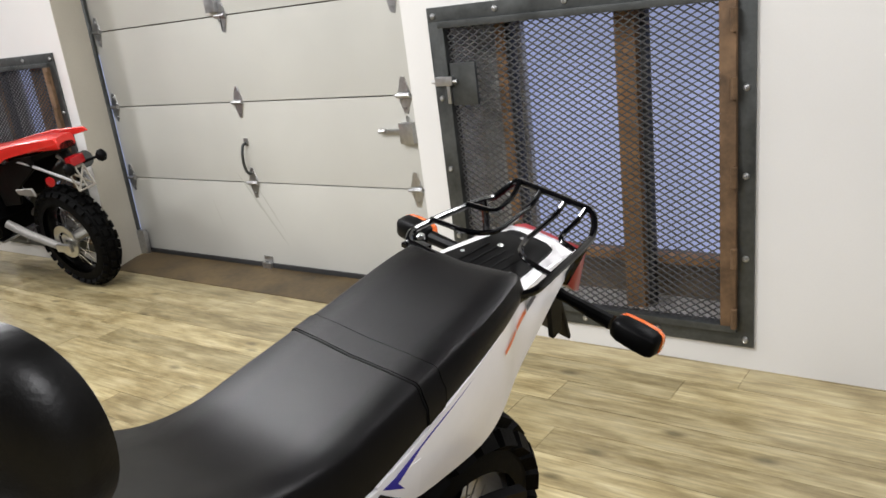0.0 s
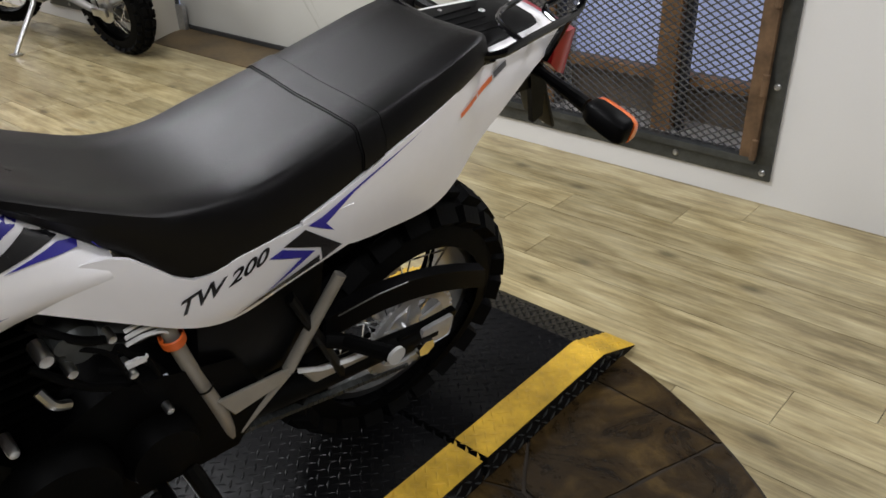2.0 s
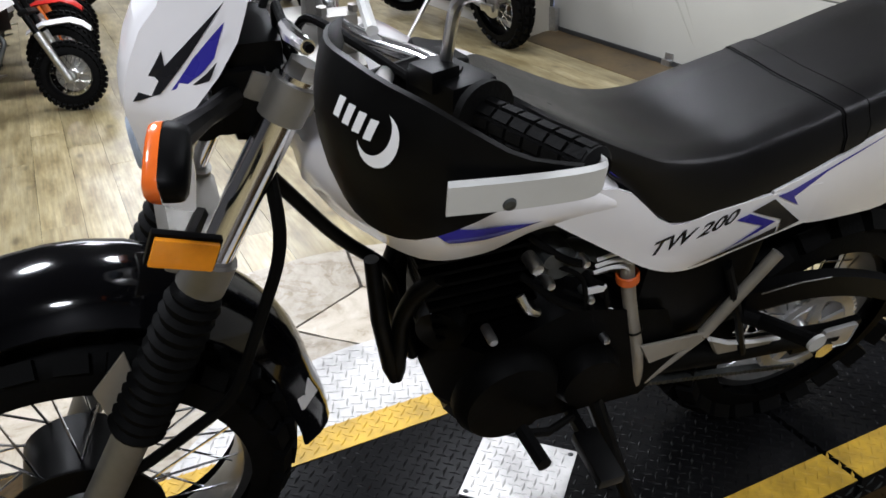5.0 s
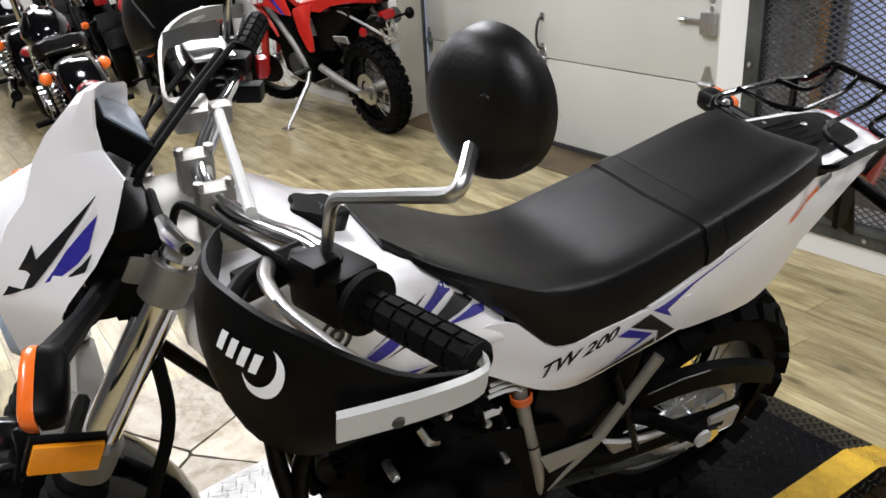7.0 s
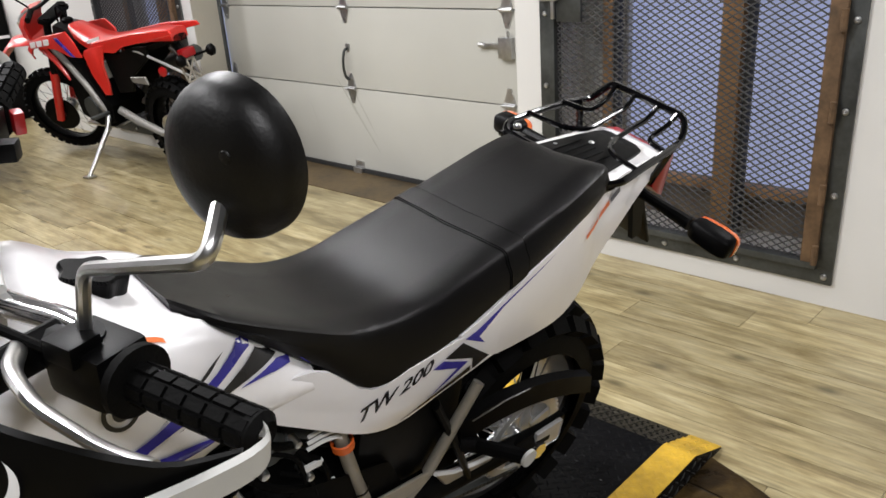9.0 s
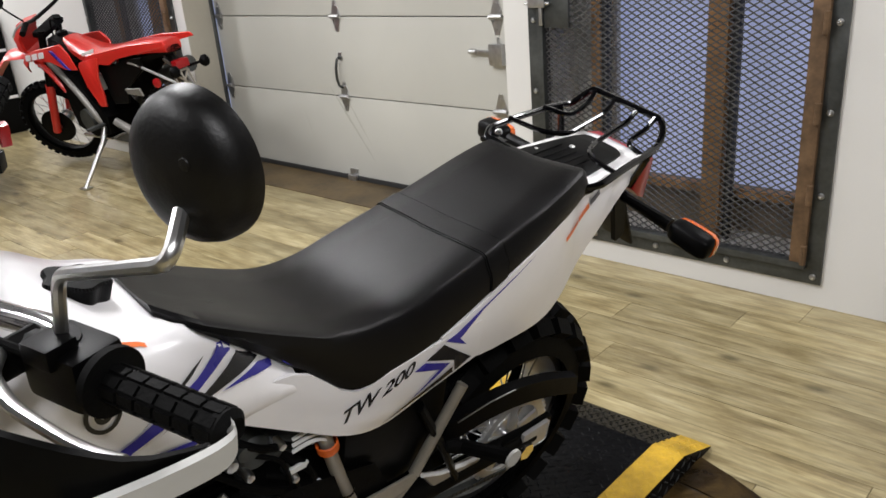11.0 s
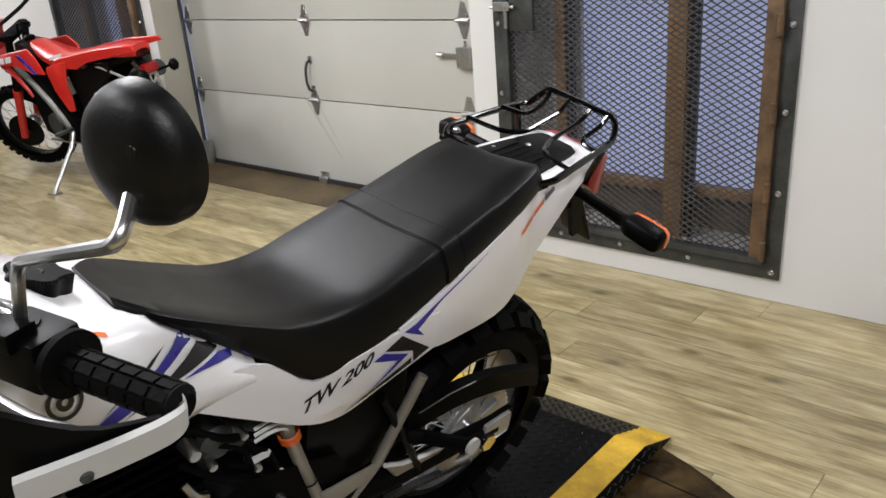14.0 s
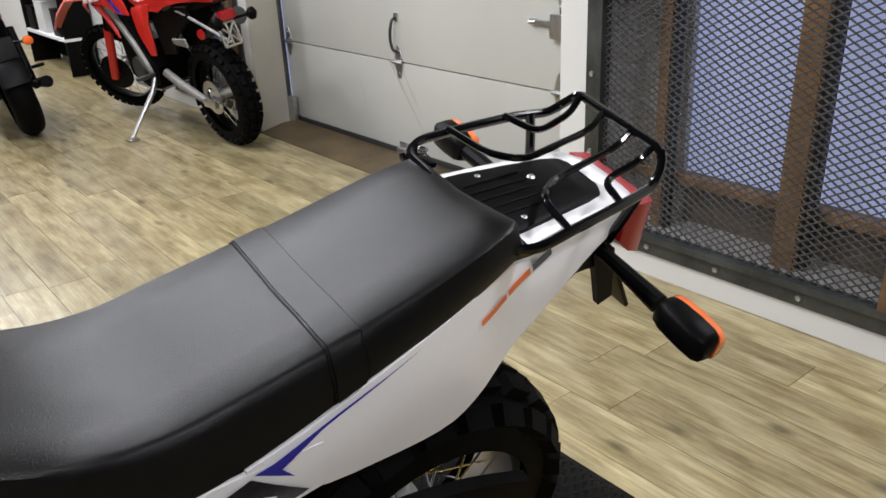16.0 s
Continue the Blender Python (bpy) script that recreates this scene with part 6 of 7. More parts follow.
    part("tail_bracket", tube([(0, 0.88, 0.87), (0, 0.95, 0.79), (0, 0.97, 0.67)], [0.03, 0.028, 0.022], 8), SATIN_BLACK, b)
    holder = part("plate_holder", box((-0.055, -0.002, 0.055), (0.055, 0.003, 0.068), 0.001, None, pose(0.02, 1.01, 0.695, 18, 0, 0)), FRAME_GREY, b, "bare metal plate holder lattice")
    for x0, z0, x1, z1 in ((-0.05, 0.06, 0.05, -0.06), (0.05, 0.06, -0.05, -0.06), (-0.05, -0.06, 0.05, -0.06), (-0.05, 0.06, -0.05, -0.06), (0.05, 0.06, 0.05, -0.06), (0, 0.06, 0, -0.06)):
        m = pose(0.02, 1.01, 0.695, 18, 0, 0)
        part("holder_bar", tube([m @ Vector((x0, 0, z0)), m @ Vector((x1, 0, z1))], 0.006, 6), FRAME_GREY, holder)
    part("tail_lamp", box((-0.045, 0.96, 0.765), (0.045, 1.01, 0.815), 0.012), RED_LENS, b)
    part("reflector", lathe([(0.0, 0.0), (0.0, 0.028), (0.008, 0.028), (0.012, 0.0)], 20, turned((0.105, 0.86, 0.705), (1, 0.3, 0))), RED_LENS, b, "round dark red reflector")
    part("heat_shield", swept([(0.54, 0.665), (0.70, 0.675), (0.71, 0.625), (0.56, 0.635)], 0.125, 0.01, 1), FORK_ALLOY, b, "small silver heat shield")
    for s in (1, -1):
        st = part("indicator", tube([(s * 0.03, 0.96, 0.755), (s * 0.09, 1.06, 0.775)], 0.008, 8), BLACK_PLASTIC, b)
        part("indicator_lens", loft([[(s * (0.08 + u), 1.07 + 0.03 * q * math.cos(a), 0.775 + 0.034 * q * math.sin(a)) for a in (2 * math.pi * k / 12 for k in range(12))] for u, q in ((0, 0.6), (0.015, 1), (0.035, 1), (0.05, 0.5))]), BLACK_PLASTIC, st)


def small_body(b, body, seat_mat):
    """Tank, seat and tail of the small bikes."""
    part("fuel_tank", loft([mirrored([(0, y, z0), (w * 0.8, y, z0 + 0.01), (w, y, z0 + (z1 - z0) * 0.5), (w * 0.75, y, z1 - 0.01), (0, y, z1)]) for y, w, z0, z1 in ((-0.40, 0.06, 0.82, 0.98), (-0.30, 0.12, 0.74, 1.01), (-0.12, 0.14, 0.74, 1.0), (0.06, 0.11, 0.78, 0.93))]), body, b, "coloured fuel tank", smooth=50)
    part("number_plate", prism([(-0.10, 0.88), (0.10, 0.88), (0.12, 1.0), (0.08, 1.08), (-0.08, 1.08), (-0.12, 1.0)], 0.012, lambda u, v, w: (u, -0.515 + (v - 0.98) * 0.45 - w, v), None, 0.003), body, b, "blank number plate before the handlebar")
    for s in (1, -1):
        sh = part("shroud", swept([(-0.50, 0.80), (-0.46, 0.90), (-0.30, 0.95), (-0.05, 0.93), (0.03, 0.88), (-0.06, 0.80), (-0.20, 0.76), (-0.36, 0.74)], 0.13, 0.05, s), body, b, "coloured tank shroud")
        part("shroud_mark", swept([(-0.40, 0.86), (-0.10, 0.90), (-0.06, 0.885), (-0.14, 0.84), (-0.38, 0.835)], 0.182, 0.004, s, 0.004), DECAL_BLACK, sh, "black outline graphic")
        part("shroud_panel", swept([(-0.38, 0.858), (-0.12, 0.888), (-0.09, 0.88), (-0.15, 0.85), (-0.36, 0.843)], 0.187, 0.004, s, 0.004), body, sh)
        part("side_panel", swept([(-0.02, 0.86), (0.42, 0.90), (0.52, 0.86), (0.36, 0.74), (0.16, 0.70), (0.08, 0.60), (0.02, 0.70)], 0.10, 0.03, s), body, b)
        part("frame_tube", tube([(s * 0.05, -0.42, 0.90), (s * 0.11, -0.28, 0.70), (s * 0.12, -0.20, 0.42), (s * 0.12, 0.05, 0.34), (s * 0.11, 0.20, 0.60)], 0.018, 8, bend=0.06), SATIN_BLACK, b)
        part("swingarm", tube([(s * 0.09, 0.16, 0.36), (s * 0.10, 0.40, 0.32), (s * 0.105, 0.74, 0.262)], 0.020, 10, flat=0.6), SATIN_BLACK, b)
    part("seat", loft([mirrored([(0, y, z - 0.05), (w, y, z - 0.05), (w * 1.02, y, z - 0.02), (w * 0.8, y, z), (0, y, z + 0.004)]) for y, w, z in ((-0.14, 0.055, 0.985), (0.0, 0.08, 0.945), (0.20, 0.11, 0.915), (0.45, 0.115, 0.945), (0.66, 0.10, 0.965), (0.75, 0.07, 0.965))]), seat_mat, b, "black vinyl seat", smooth=50)
    part("rear_mudguard", loft([mirrored([(0, y, z - 0.05), (w, y, z - 0.05), (w, y, z - 0.01), (w * 0.7, y, z), (0, y, z + 0.004)]) for y, w, z in ((0.55, 0.12, 0.90), (0.75, 0.11, 0.935), (0.95, 0.09, 0.955), (1.04, 0.05, 0.94))]), body, b, "rear mudguard", smooth=50)
    for s in (1, -1):
        cov = part("engine_side_cover", disc_at(0.10, 0.155, 0.12, (0, -0.06, 0.46)) if s == 1 else disc_at(-0.155, -0.10, 0.12, (0, -0.06, 0.46)), ALLOY, b, "round silver engine cover")
        part("cover_badge", disc_at(0.155, 0.160, 0.075, (0, -0.06, 0.46)) if s == 1 else disc_at(-0.160, -0.155, 0.075, (0, -0.06, 0.46)), GREY_PLASTIC, cov)


def dirt_bike(at, body, seat_mat, sleeve, label, group="parked dirt bikes", plate=True, wr=1.0, drop=0.0, steer=0.0):
    """A trail bike in the same axes as the white one: x to its left, y to its rear."""
    b = thing("dirt_bike", at, label, "motorcycle", group)
    f, r = Vector((0, -0.74, 0.322 if plate else 0.345 * wr)), Vector((0, 0.71, 0.318 if plate else 0.335 * wr))
    before = set(bpy.data.objects)
    fw = wheel(b, f, f.z, 0.085 if plate else 0.11, (0.250 if plate else 0.268) * wr * wr ** 0.6, 0.045, spokes=32, rows=34, kn=0.014, rim_mat=SATIN_BLACK)
    part("brake_disc", lathe([(0.07, 0.03), (0.07, 0.125), (0.078, 0.125), (0.078, 0.03)], 32, pose(*f), closed=True), SATIN_BLACK if plate else ALLOY, fw)
    top, bot = Vector((0, -0.39, 1.03)), f
    up = (top - bot).normalized()
    for s in (1, -1):
        o = Vector((s * 0.10, 0, 0))
        leg = part("fork_leg", tube([bot + o - up * 0.03, bot + o + up * 0.36], [0.028, 0.03], 12), sleeve, b, "coloured fork guard")
        part("fork_tube", tube([bot + o + up * 0.33, bot + o + up * 0.78], 0.025, 12), SATIN_BLACK, leg)
    for k in (0.52, 0.75):
        part("fork_clamp", box((-0.13, -0.03, -0.018), (0.13, 0.045, 0.018), 0.008, None, Matrix.Translation(bot + up * k) @ up.to_track_quat("Z", "Y").to_matrix().to_4x4()), SATIN_BLACK, b)
    # front mudguard beak
    part("front_mudguard", loft([[(-w, y, z - 0.012), (-w * 0.6, y, z + 0.012), (0, y, z + 0.02), (w * 0.6, y, z + 0.012), (w, y, z - 0.012), (w * 0.9, y, z - 0.018), (0, y, z + 0.012), (-w * 0.9, y, z - 0.018)] for y, z, w in ((-1.12 if plate else -0.95, (0.66 if plate else 0.80) - drop, 0.03), (-1.0 if plate else -0.90, (0.765 if plate else 0.845) - drop, 0.07), (-0.82, 0.875 - drop, 0.085), (-0.62, 0.86 - drop, 0.08), (-0.5, 0.80 - drop, 0.06))]), body, b, "coloured high front mudguard")
    # headlamp mask
    mask = part("headlamp_mask", loft([[(-w, y + 0.07, z), (-w * 0.6, y, z), (w * 0.6, y, z), (w, y + 0.07, z), (w * 0.9, y + 0.08, z), (-w * 0.9, y + 0.08, z)] for y, z, w in ((-0.62, 0.83, 0.06), (-0.68, 0.90, 0.10), (-0.66, 0.99, 0.11), (-0.59, 1.07, 0.085))]), body, b)
    part("headlamp", lathe([(0.0, 0.0), (0.004, 0.045), (-0.02, 0.06), (-0.04, 0.0)], 20, turned((0, -0.685, 0.925), (0, -1, 0))), SCREEN, mask)
    bars(b, plate)
    # steering turned on the raked fork
    turn = Matrix.Translation((0, 0.05 if plate else 0.0, 0)) @ Matrix.Translation(top) @ Matrix.Rotation(radians(steer), 4, up) @ Matrix.Translation(-top)
    for ob in set(bpy.data.objects) - before:
        if ob.type == "MESH":
            ob.data.transform(turn)
    rw = wheel(b, r, 0.318 if plate else 0.335 * wr, 0.12, 0.222 * wr * wr ** 0.6, 0.06, spokes=32, rows=28, kn=0.016, rim_mat=SATIN_BLACK)
    part("sprocket", lathe([(0.075, 0.06), (0.075, 0.10), (0.081, 0.10), (0.081, 0.06)], 32, pose(*r), closed=True), ALLOY, rw)
    if plate:
        trail_body(b, body, seat_mat)
    else:
        small_body(b, body, seat_mat)
    # engine
    part("engine", loft([[(x, dy, dz) for dy, dz in ((-0.24, 0.36), (-0.05, 0.30), (0.14, 0.33), (0.18, 0.45), (0.05, 0.56), (-0.05, 0.72), (-0.22, 0.74), (-0.25, 0.5))] for x in (-0.12, -0.08, 0.08, 0.12)]), ENGINE_BLACK, b, "black engine")
    part("engine_cover", disc_at(0.10, 0.16, 0.075, (0, -0.02, 0.43)), RAW_STEEL, b)
    part("radiator", box((-0.13, -0.36, 0.62), (0.13, -0.32, 0.84), 0.006), SATIN_BLACK, b)
    part("carburettor", box((-0.05, 0.03, 0.60), (0.06, 0.12, 0.70), 0.015), ALLOY, b)
    part("exhaust_pipe", tube([(-0.02, -0.24, 0.64), (-0.08, -0.36, 0.55), (-0.1, -0.25, 0.32), (-0.14, 0.1, 0.42), (-0.14, 0.4, 0.62), (-0.14, 0.86, 0.74)], [0.018, 0.018, 0.018, 0.02, 0.05, 0.05], 12, bend=0.05), RAW_STEEL, b)
    part("skid_plate", box((-0.11, -0.26, 0.285), (0.11, 0.10, 0.30), 0.004), ALLOY, b)
    # stand, footrest
    part("side_stand", tube([(0.11, 0.09, 0.40), (0.17, 0.10, 0.30), (0.395, 0.10, 0.072)], [0.02, 0.016, 0.013], 10), ALLOY, b, "silver side stand")
    part("stand_foot", box((-0.03, -0.035, 0.0), (0.03, 0.035, 0.01), 0.003, None, pose(0.397, 0.10, 0.064, 0, -9, 0)), ALLOY, b)
    for s in (1, -1):
        part("footrest", box((min(s * 0.12, s * 0.24), 0.08, 0.39), (max(s * 0.12, s * 0.24), 0.12, 0.41), 0.004), RAW_STEEL, b)
    return b


def street_bike(at, paint, label, chrome=False, group="parked street bikes"):
    b = thing("street_motorcycle", at, label, "motorcycle", group)
    f, r = Vector((0, -0.72, 0.31)), Vector((0, 0.70, 0.315))
    wheel(b, f, 0.31, 0.12, 0.215, 0.08, spokes=20, knob=False, spoke_mat=SATIN_BLACK, rim_mat=SATIN_BLACK if not chrome else CHROME)
    wheel(b, r, 0.315, 0.175, 0.215, 0.12, spokes=20, knob=False, spoke_mat=SATIN_BLACK, rim_mat=SATIN_BLACK if not chrome else CHROME)
    up = (Vector((0, -0.40, 0.95)) - f).normalized()
    for s in (1, -1):
        part("fork_leg", tube([f + Vector((s * 0.1, 0, 0)), f + Vector((s * 0.1, 0, 0)) + up * 0.72], 0.025, 12), ALLOY if chrome else SATIN_BLACK, b)
        part("shock", tube([(s * 0.13, 0.62, 0.34), (s * 0.14, 0.46, 0.68)], 0.028, 12), RAW_STEEL if chrome else SATIN_BLACK, b)
        part("swingarm", tube([(s * 0.12, 0.15, 0.36), (s * 0.125, 0.74, 0.315)], 0.024, 10), SATIN_BLACK, b)
        part("silencer", tube([(s * 0.10, -0.25, 0.45), (s * 0.15, -0.1, 0.22), (s * 0.18, 0.25, 0.24), (s * 0.19, 0.85, 0.34)], [0.022, 0.022, 0.032, 0.04], 14, bend=0.08), RAW_STEEL if chrome else SATIN_BLACK, b, "chromed silencer" if chrome else "black silencer")
        part("footrest", tube([(s * 0.15, 0.1, 0.33), (s * 0.29, 0.12, 0.33)], 0.013, 8), RUBBER, b)
        ind = part("indicator", tube([(s * 0.04, 0.80, 0.64), (s * 0.17, 0.83, 0.62)], 0.009, 8), CHROME if chrome else BLACK_PLASTIC, b)
        part("indicator_lens", loft([[(s * 0.185 + 0.034 * q * math.cos(a), 0.82 + e, 0.62 + 0.03 * q * math.sin(a)) for a in (2 * math.pi * k / 14 for k in range(14))] for e, q in ((-0.015, 0.6), (0.0, 1), (0.025, 0.95), (0.035, 0.5))]), ORANGE_LENS, ind, "orange indicator lens")
    z = -0.06 if chrome else 0.0
    part("rear_mudguard", loft([[(-w, r.y + d * math.cos(a), r.z + d * math.sin(a)) for w, d in ((0.09, 0.335), (0.05, 0.352), (-0.05, 0.352), (-0.09, 0.335), (-0.05, 0.345), (0.05, 0.345))] for a in (radians(v) for v in (15, 35, 60, 90, 120))]), GLOSS_BLACK if chrome else SATIN_BLACK, b, "gloss black rear mudguard" if chrome else "black rear mudguard")
    part("fuel_tank", loft([mirrored([(0, y, z0 + z), (w * 0.8, y, z0 + z), (w, y, (z0 + z1) / 2 + z), (w * 0.7, y, z1 - 0.02 + z), (0, y, z1 + z)]) for y, w, z0, z1 in ((-0.44, 0.06, 0.80, 0.90), (-0.34, 0.14, 0.74, 0.98), (-0.15, 0.16, 0.72, 0.99), (0.05, 0.10, 0.76, 0.88))]), paint, b, "glossy painted fuel tank", smooth=50)
    part("seat", loft([mirrored([(0, y, zz - 0.08 + z), (w, y, zz - 0.08 + z), (w, y, zz - 0.02 + z), (w * 0.7, y, zz + z), (0, y, zz + z)]) for y, w, zz in ((0.0, 0.09, 0.84), (0.2, 0.14, 0.80), (0.42, 0.13, 0.83), (0.62, 0.10, 0.87), (0.70, 0.07, 0.87))]), VINYL, b, "black vinyl seat", smooth=50)
    tl = part("tail_unit", loft([mirrored([(0, y, zz - 0.07 + z), (w, y, zz - 0.06 + z), (w, y, zz + z), (0, y, zz + 0.02 + z)]) for y, w, zz in ((0.5, 0.12, 0.80), (0.72, 0.10, 0.84), (0.86, 0.06, 0.85))]), GLOSS_BLACK if chrome else paint, b, "painted tail unit")
    part("tail_lamp", box((-0.05, 0.845, 0.75 + z), (0.05, 0.895, 0.82 + z), 0.012), RED_LENS, tl, "red tail lamp")
    part("plate_holder", box((-0.09, 0.0, -0.07), (0.09, 0.006, 0.07), 0.002, None, pose(0, 0.93, 0.62, 20, 0, 0)), SATIN_BLACK, b)
    part("engine", loft([[(x, dy, dz) for dy, dz in ((-0.32, 0.3), (-0.05, 0.24), (0.16, 0.28), (0.2, 0.45), (0.08, 0.58), (-0.02, 0.70), (-0.28, 0.70))] for x in (-0.16, -0.10, 0.10, 0.16)]), ENGINE_BLACK, b, "black engine")
    part("engine_cover", disc_at(0.15, 0.19, 0.09, (0, 0.0, 0.40)), CHROME if chrome else RAW_STEEL, b)
    for i in range(6):
        part("cooling_fin", box((-0.11, -0.30, 0.50 + i * 0.03), (0.11, -0.06, 0.508 + i * 0.03)), RAW_STEEL, b)
    hb = part("handlebar", tube([(0.38, -0.20, 1.02), (0.22, -0.34, 1.06), (0.08, -0.40, 1.0), (-0.08, -0.40, 1.0), (-0.22, -0.34, 1.06), (-0.38, -0.20, 1.02)], 0.012, 10, bend=0.06), CHROME if chrome else SATIN_BLACK, b)
    for s in (1, -1):
        part("grip", tube([(s * 0.29, -0.28, 1.04), (s * 0.39, -0.192, 1.018)], 0.018, 10), RUBBER, hb)
        part("mirror_stem", tube([(s * 0.22, -0.34, 1.07), (s * 0.26, -0.36, 1.18), (s * 0.32, -0.33, 1.24)], 0.006, 8, bend=0.03), CHROME if chrome else SATIN_BLACK, hb)
        part("mirror_shell", loft([[(s * (0.33 + 0.06 * math.cos(a) * q), -0.33 + e, 1.27 + 0.042 * math.sin(a) * q) for a in (2 * math.pi * k / 14 for k in range(14))] for e, q in ((-0.02, 0.5), (-0.012, 0.9), (0.004, 1.0))]), SATIN_BLACK, hb)
    part("headlamp", lathe([(0.004, 0.0), (0.0, 0.075), (-0.03, 0.085), (-0.10, 0.06), (-0.12, 0.0)], 28, turned((0, -0.58, 0.86), (0, -1, 0))), CHROME if chrome else SATIN_BLACK, b)
    part("front_mudguard", loft([[(w, f.y + d * math.cos(a), f.z + d * math.sin(a)) for w, d in ((0.07, 0.325), (0.04, 0.342), (-0.04, 0.342), (-0.07, 0.325), (-0.04, 0.335), (0.04, 0.335))] for a in (radians(v) for v in (40, 65, 90, 120, 150))]), paint, b)
    part("side_stand", tube([(0.12, 0.05, 0.30), (0.17, 0.08, 0.18), (0.27, 0.12, 0.055)], 0.012, 8), SATIN_BLACK, b)
    return b


def cruiser(at, label, group="parked street bikes"):
    """A low black cruiser with a short solo seat and a rounded rear mudguard."""
    b = thing("cruiser_motorcycle", at, label, "motorcycle", group)
    f, r = Vector((0, -0.95, 0.33)), Vector((0, 0.60, 0.315))
    wheel(b, f, 0.33, 0.11, 0.235, 0.07, spokes=28, knob=False, rim_mat=CHROME)
    wheel(b, r, 0.315, 0.17, 0.205, 0.11, spokes=28, knob=False, rim_mat=SATIN_BLACK)
    up = (Vector((0, -0.62, 0.92)) - f).normalized()
    for s in (1, -1):
        o = Vector((s * 0.105, 0, 0))
        leg = part("fork_leg", tube([f + o - up * 0.03, f + o + up * 0.34], 0.029, 12), ALLOY, b, "bright lower fork leg")
        part("fork_tube", tube([f + o + up * 0.30, f + o + up * 0.74], 0.021, 12), CHROME, leg)
        sh = part("shock", tube([(s * 0.135, 0.56, 0.34), (s * 0.14, 0.34, 0.62)], 0.017, 10), CHROME, b, "chromed shock absorber")
        part("shock_spring", tube([(s * 0.137 + 0.026 * math.cos(k * 1.05), 0.54 - 0.19 * k / 60 , 0.37 + 0.235 * k / 60 + 0.026 * math.sin(k * 1.05)) for k in range(61)], 0.005, 5), CHROME, sh)
        part("swingarm", tube([(s * 0.12, 0.05, 0.34), (s * 0.125, 0.64, 0.315)], 0.024, 10), SATIN_BLACK, b)
        part("silencer", tube([(s * 0.10, -0.30, 0.50), (s * 0.17, -0.22, 0.24), (s * 0.19, 0.15, 0.22), (s * 0.20, 0.80, 0.27)], [0.022, 0.022, 0.036, 0.042], 14, bend=0.08), GLOSS_BLACK if s == 1 else CHROME, b, "long silencer")
        fr = part("footrest", tube([(s * 0.15, 0.15, 0.30), (s * 0.21, 0.15, 0.30)], 0.012, 8), CHROME, b)
        part("footrest_rubber", tube([(s * 0.20, 0.15, 0.30), (s * 0.30, 0.16, 0.30)], 0.019, 10), RUBBER, fr)
        st = part("indicator", tube([(s * 0.07, 0.46, 0.60), (s * 0.15, 0.50, 0.60)], 0.009, 8), CHROME, b)
        part("indicator_lens", loft([[(s * 0.165 + 0.036 * q * math.cos(a), 0.48 + e, 0.60 + 0.036 * q * math.sin(a)) for a in (2 * math.pi * k / 16 for k in range(16))] for e, q in ((0.0, 0.95), (0.03, 1), (0.045, 0.8), (0.055, 0.3))]), ORANGE_LENS, st, "round orange indicator lens")
        part("indicator_shell", loft([[(s * 0.165 + 0.039 * q * math.cos(a), 0.48 + e, 0.60 + 0.039 * q * math.sin(a)) for a in (2 * math.pi * k / 16 for k in range(16))] for e, q in ((-0.05, 0.4), (-0.03, 0.9), (0.004, 1.0))]), CHROME, st)
    guard = []
    for v in (-8, 4, 18, 34, 52, 72, 92, 112, 128):
        a = radians(v)
        guard.append([(w * (0.75 if v in (-8, 128) else 1), r.y + d * math.cos(a), r.z + d * math.sin(a)) for w, d in ((-0.115, 0.33), (-0.10, 0.362), (-0.06, 0.382), (0, 0.388), (0.06, 0.382), (0.10, 0.362), (0.115, 0.33), (0.10, 0.34), (0.05, 0.368), (-0.05, 0.368), (-0.10, 0.34))])
    mg = part("rear_mudguard", loft(guard), GLOSS_BLACK, b, "rounded gloss black rear mudguard", smooth=60)
    part("mudguard_strut", tube([(0.118, 0.22, 0.60), (0.118, 0.62, 0.64), (0.118, 0.80, 0.56)], 0.010, 8, bend=0.05), CHROME, mg)
    part("mudguard_strut", tube([(-0.118, 0.22, 0.60), (-0.118, 0.62, 0.64), (-0.118, 0.80, 0.56)], 0.010, 8, bend=0.05), CHROME, mg)
    tl = part("tail_lamp", loft([[(0.065 * q * math.cos(a), 0.905 + e, 0.56 + 0.036 * q * math.sin(a)) for a in (2 * math.pi * k / 18 for k in range(18))] for e, q in ((-0.01, 1.0), (0.03, 1.0), (0.05, 0.85), (0.058, 0.4))]), RED_LENS, b, "red tail lamp")
    part("lamp_base", loft([[(0.07 * q * math.cos(a), 0.905 + e, 0.56 + 0.041 * q * math.sin(a)) for a in (2 * math.pi * k / 18 for k in range(18))] for e, q in ((-0.06, 0.7), (-0.02, 1.0), (0.004, 1.0))]), CHROME, tl)
    part("plate_holder", box((-0.09, 0.0, -0.06), (0.09, 0.006, 0.06), 0.002, None, pose(0, 0.955, 0.42, 14, 0, 0)), SATIN_BLACK, b)
    part("fuel_tank", loft([mirrored([(0, y, z0), (w * 0.75, y, z0), (w, y, z0 + (z1 - z0) * 0.35), (w * 0.93, y, z0 + (z1 - z0) * 0.65), (w * 0.55, y, z1 - 0.015), (0, y, z1)]) for y, w, z0, z1 in smoothline(((-0.72, 0.05, 0.74, 0.80), (-0.66, 0.11, 0.68, 0.86), (-0.50, 0.155, 0.65, 0.895), (-0.34, 0.135, 0.65, 0.85), (-0.22, 0.07, 0.67, 0.75)), 12)]), GLOSS_BLACK, b, "gloss black teardrop fuel tank", smooth=60)
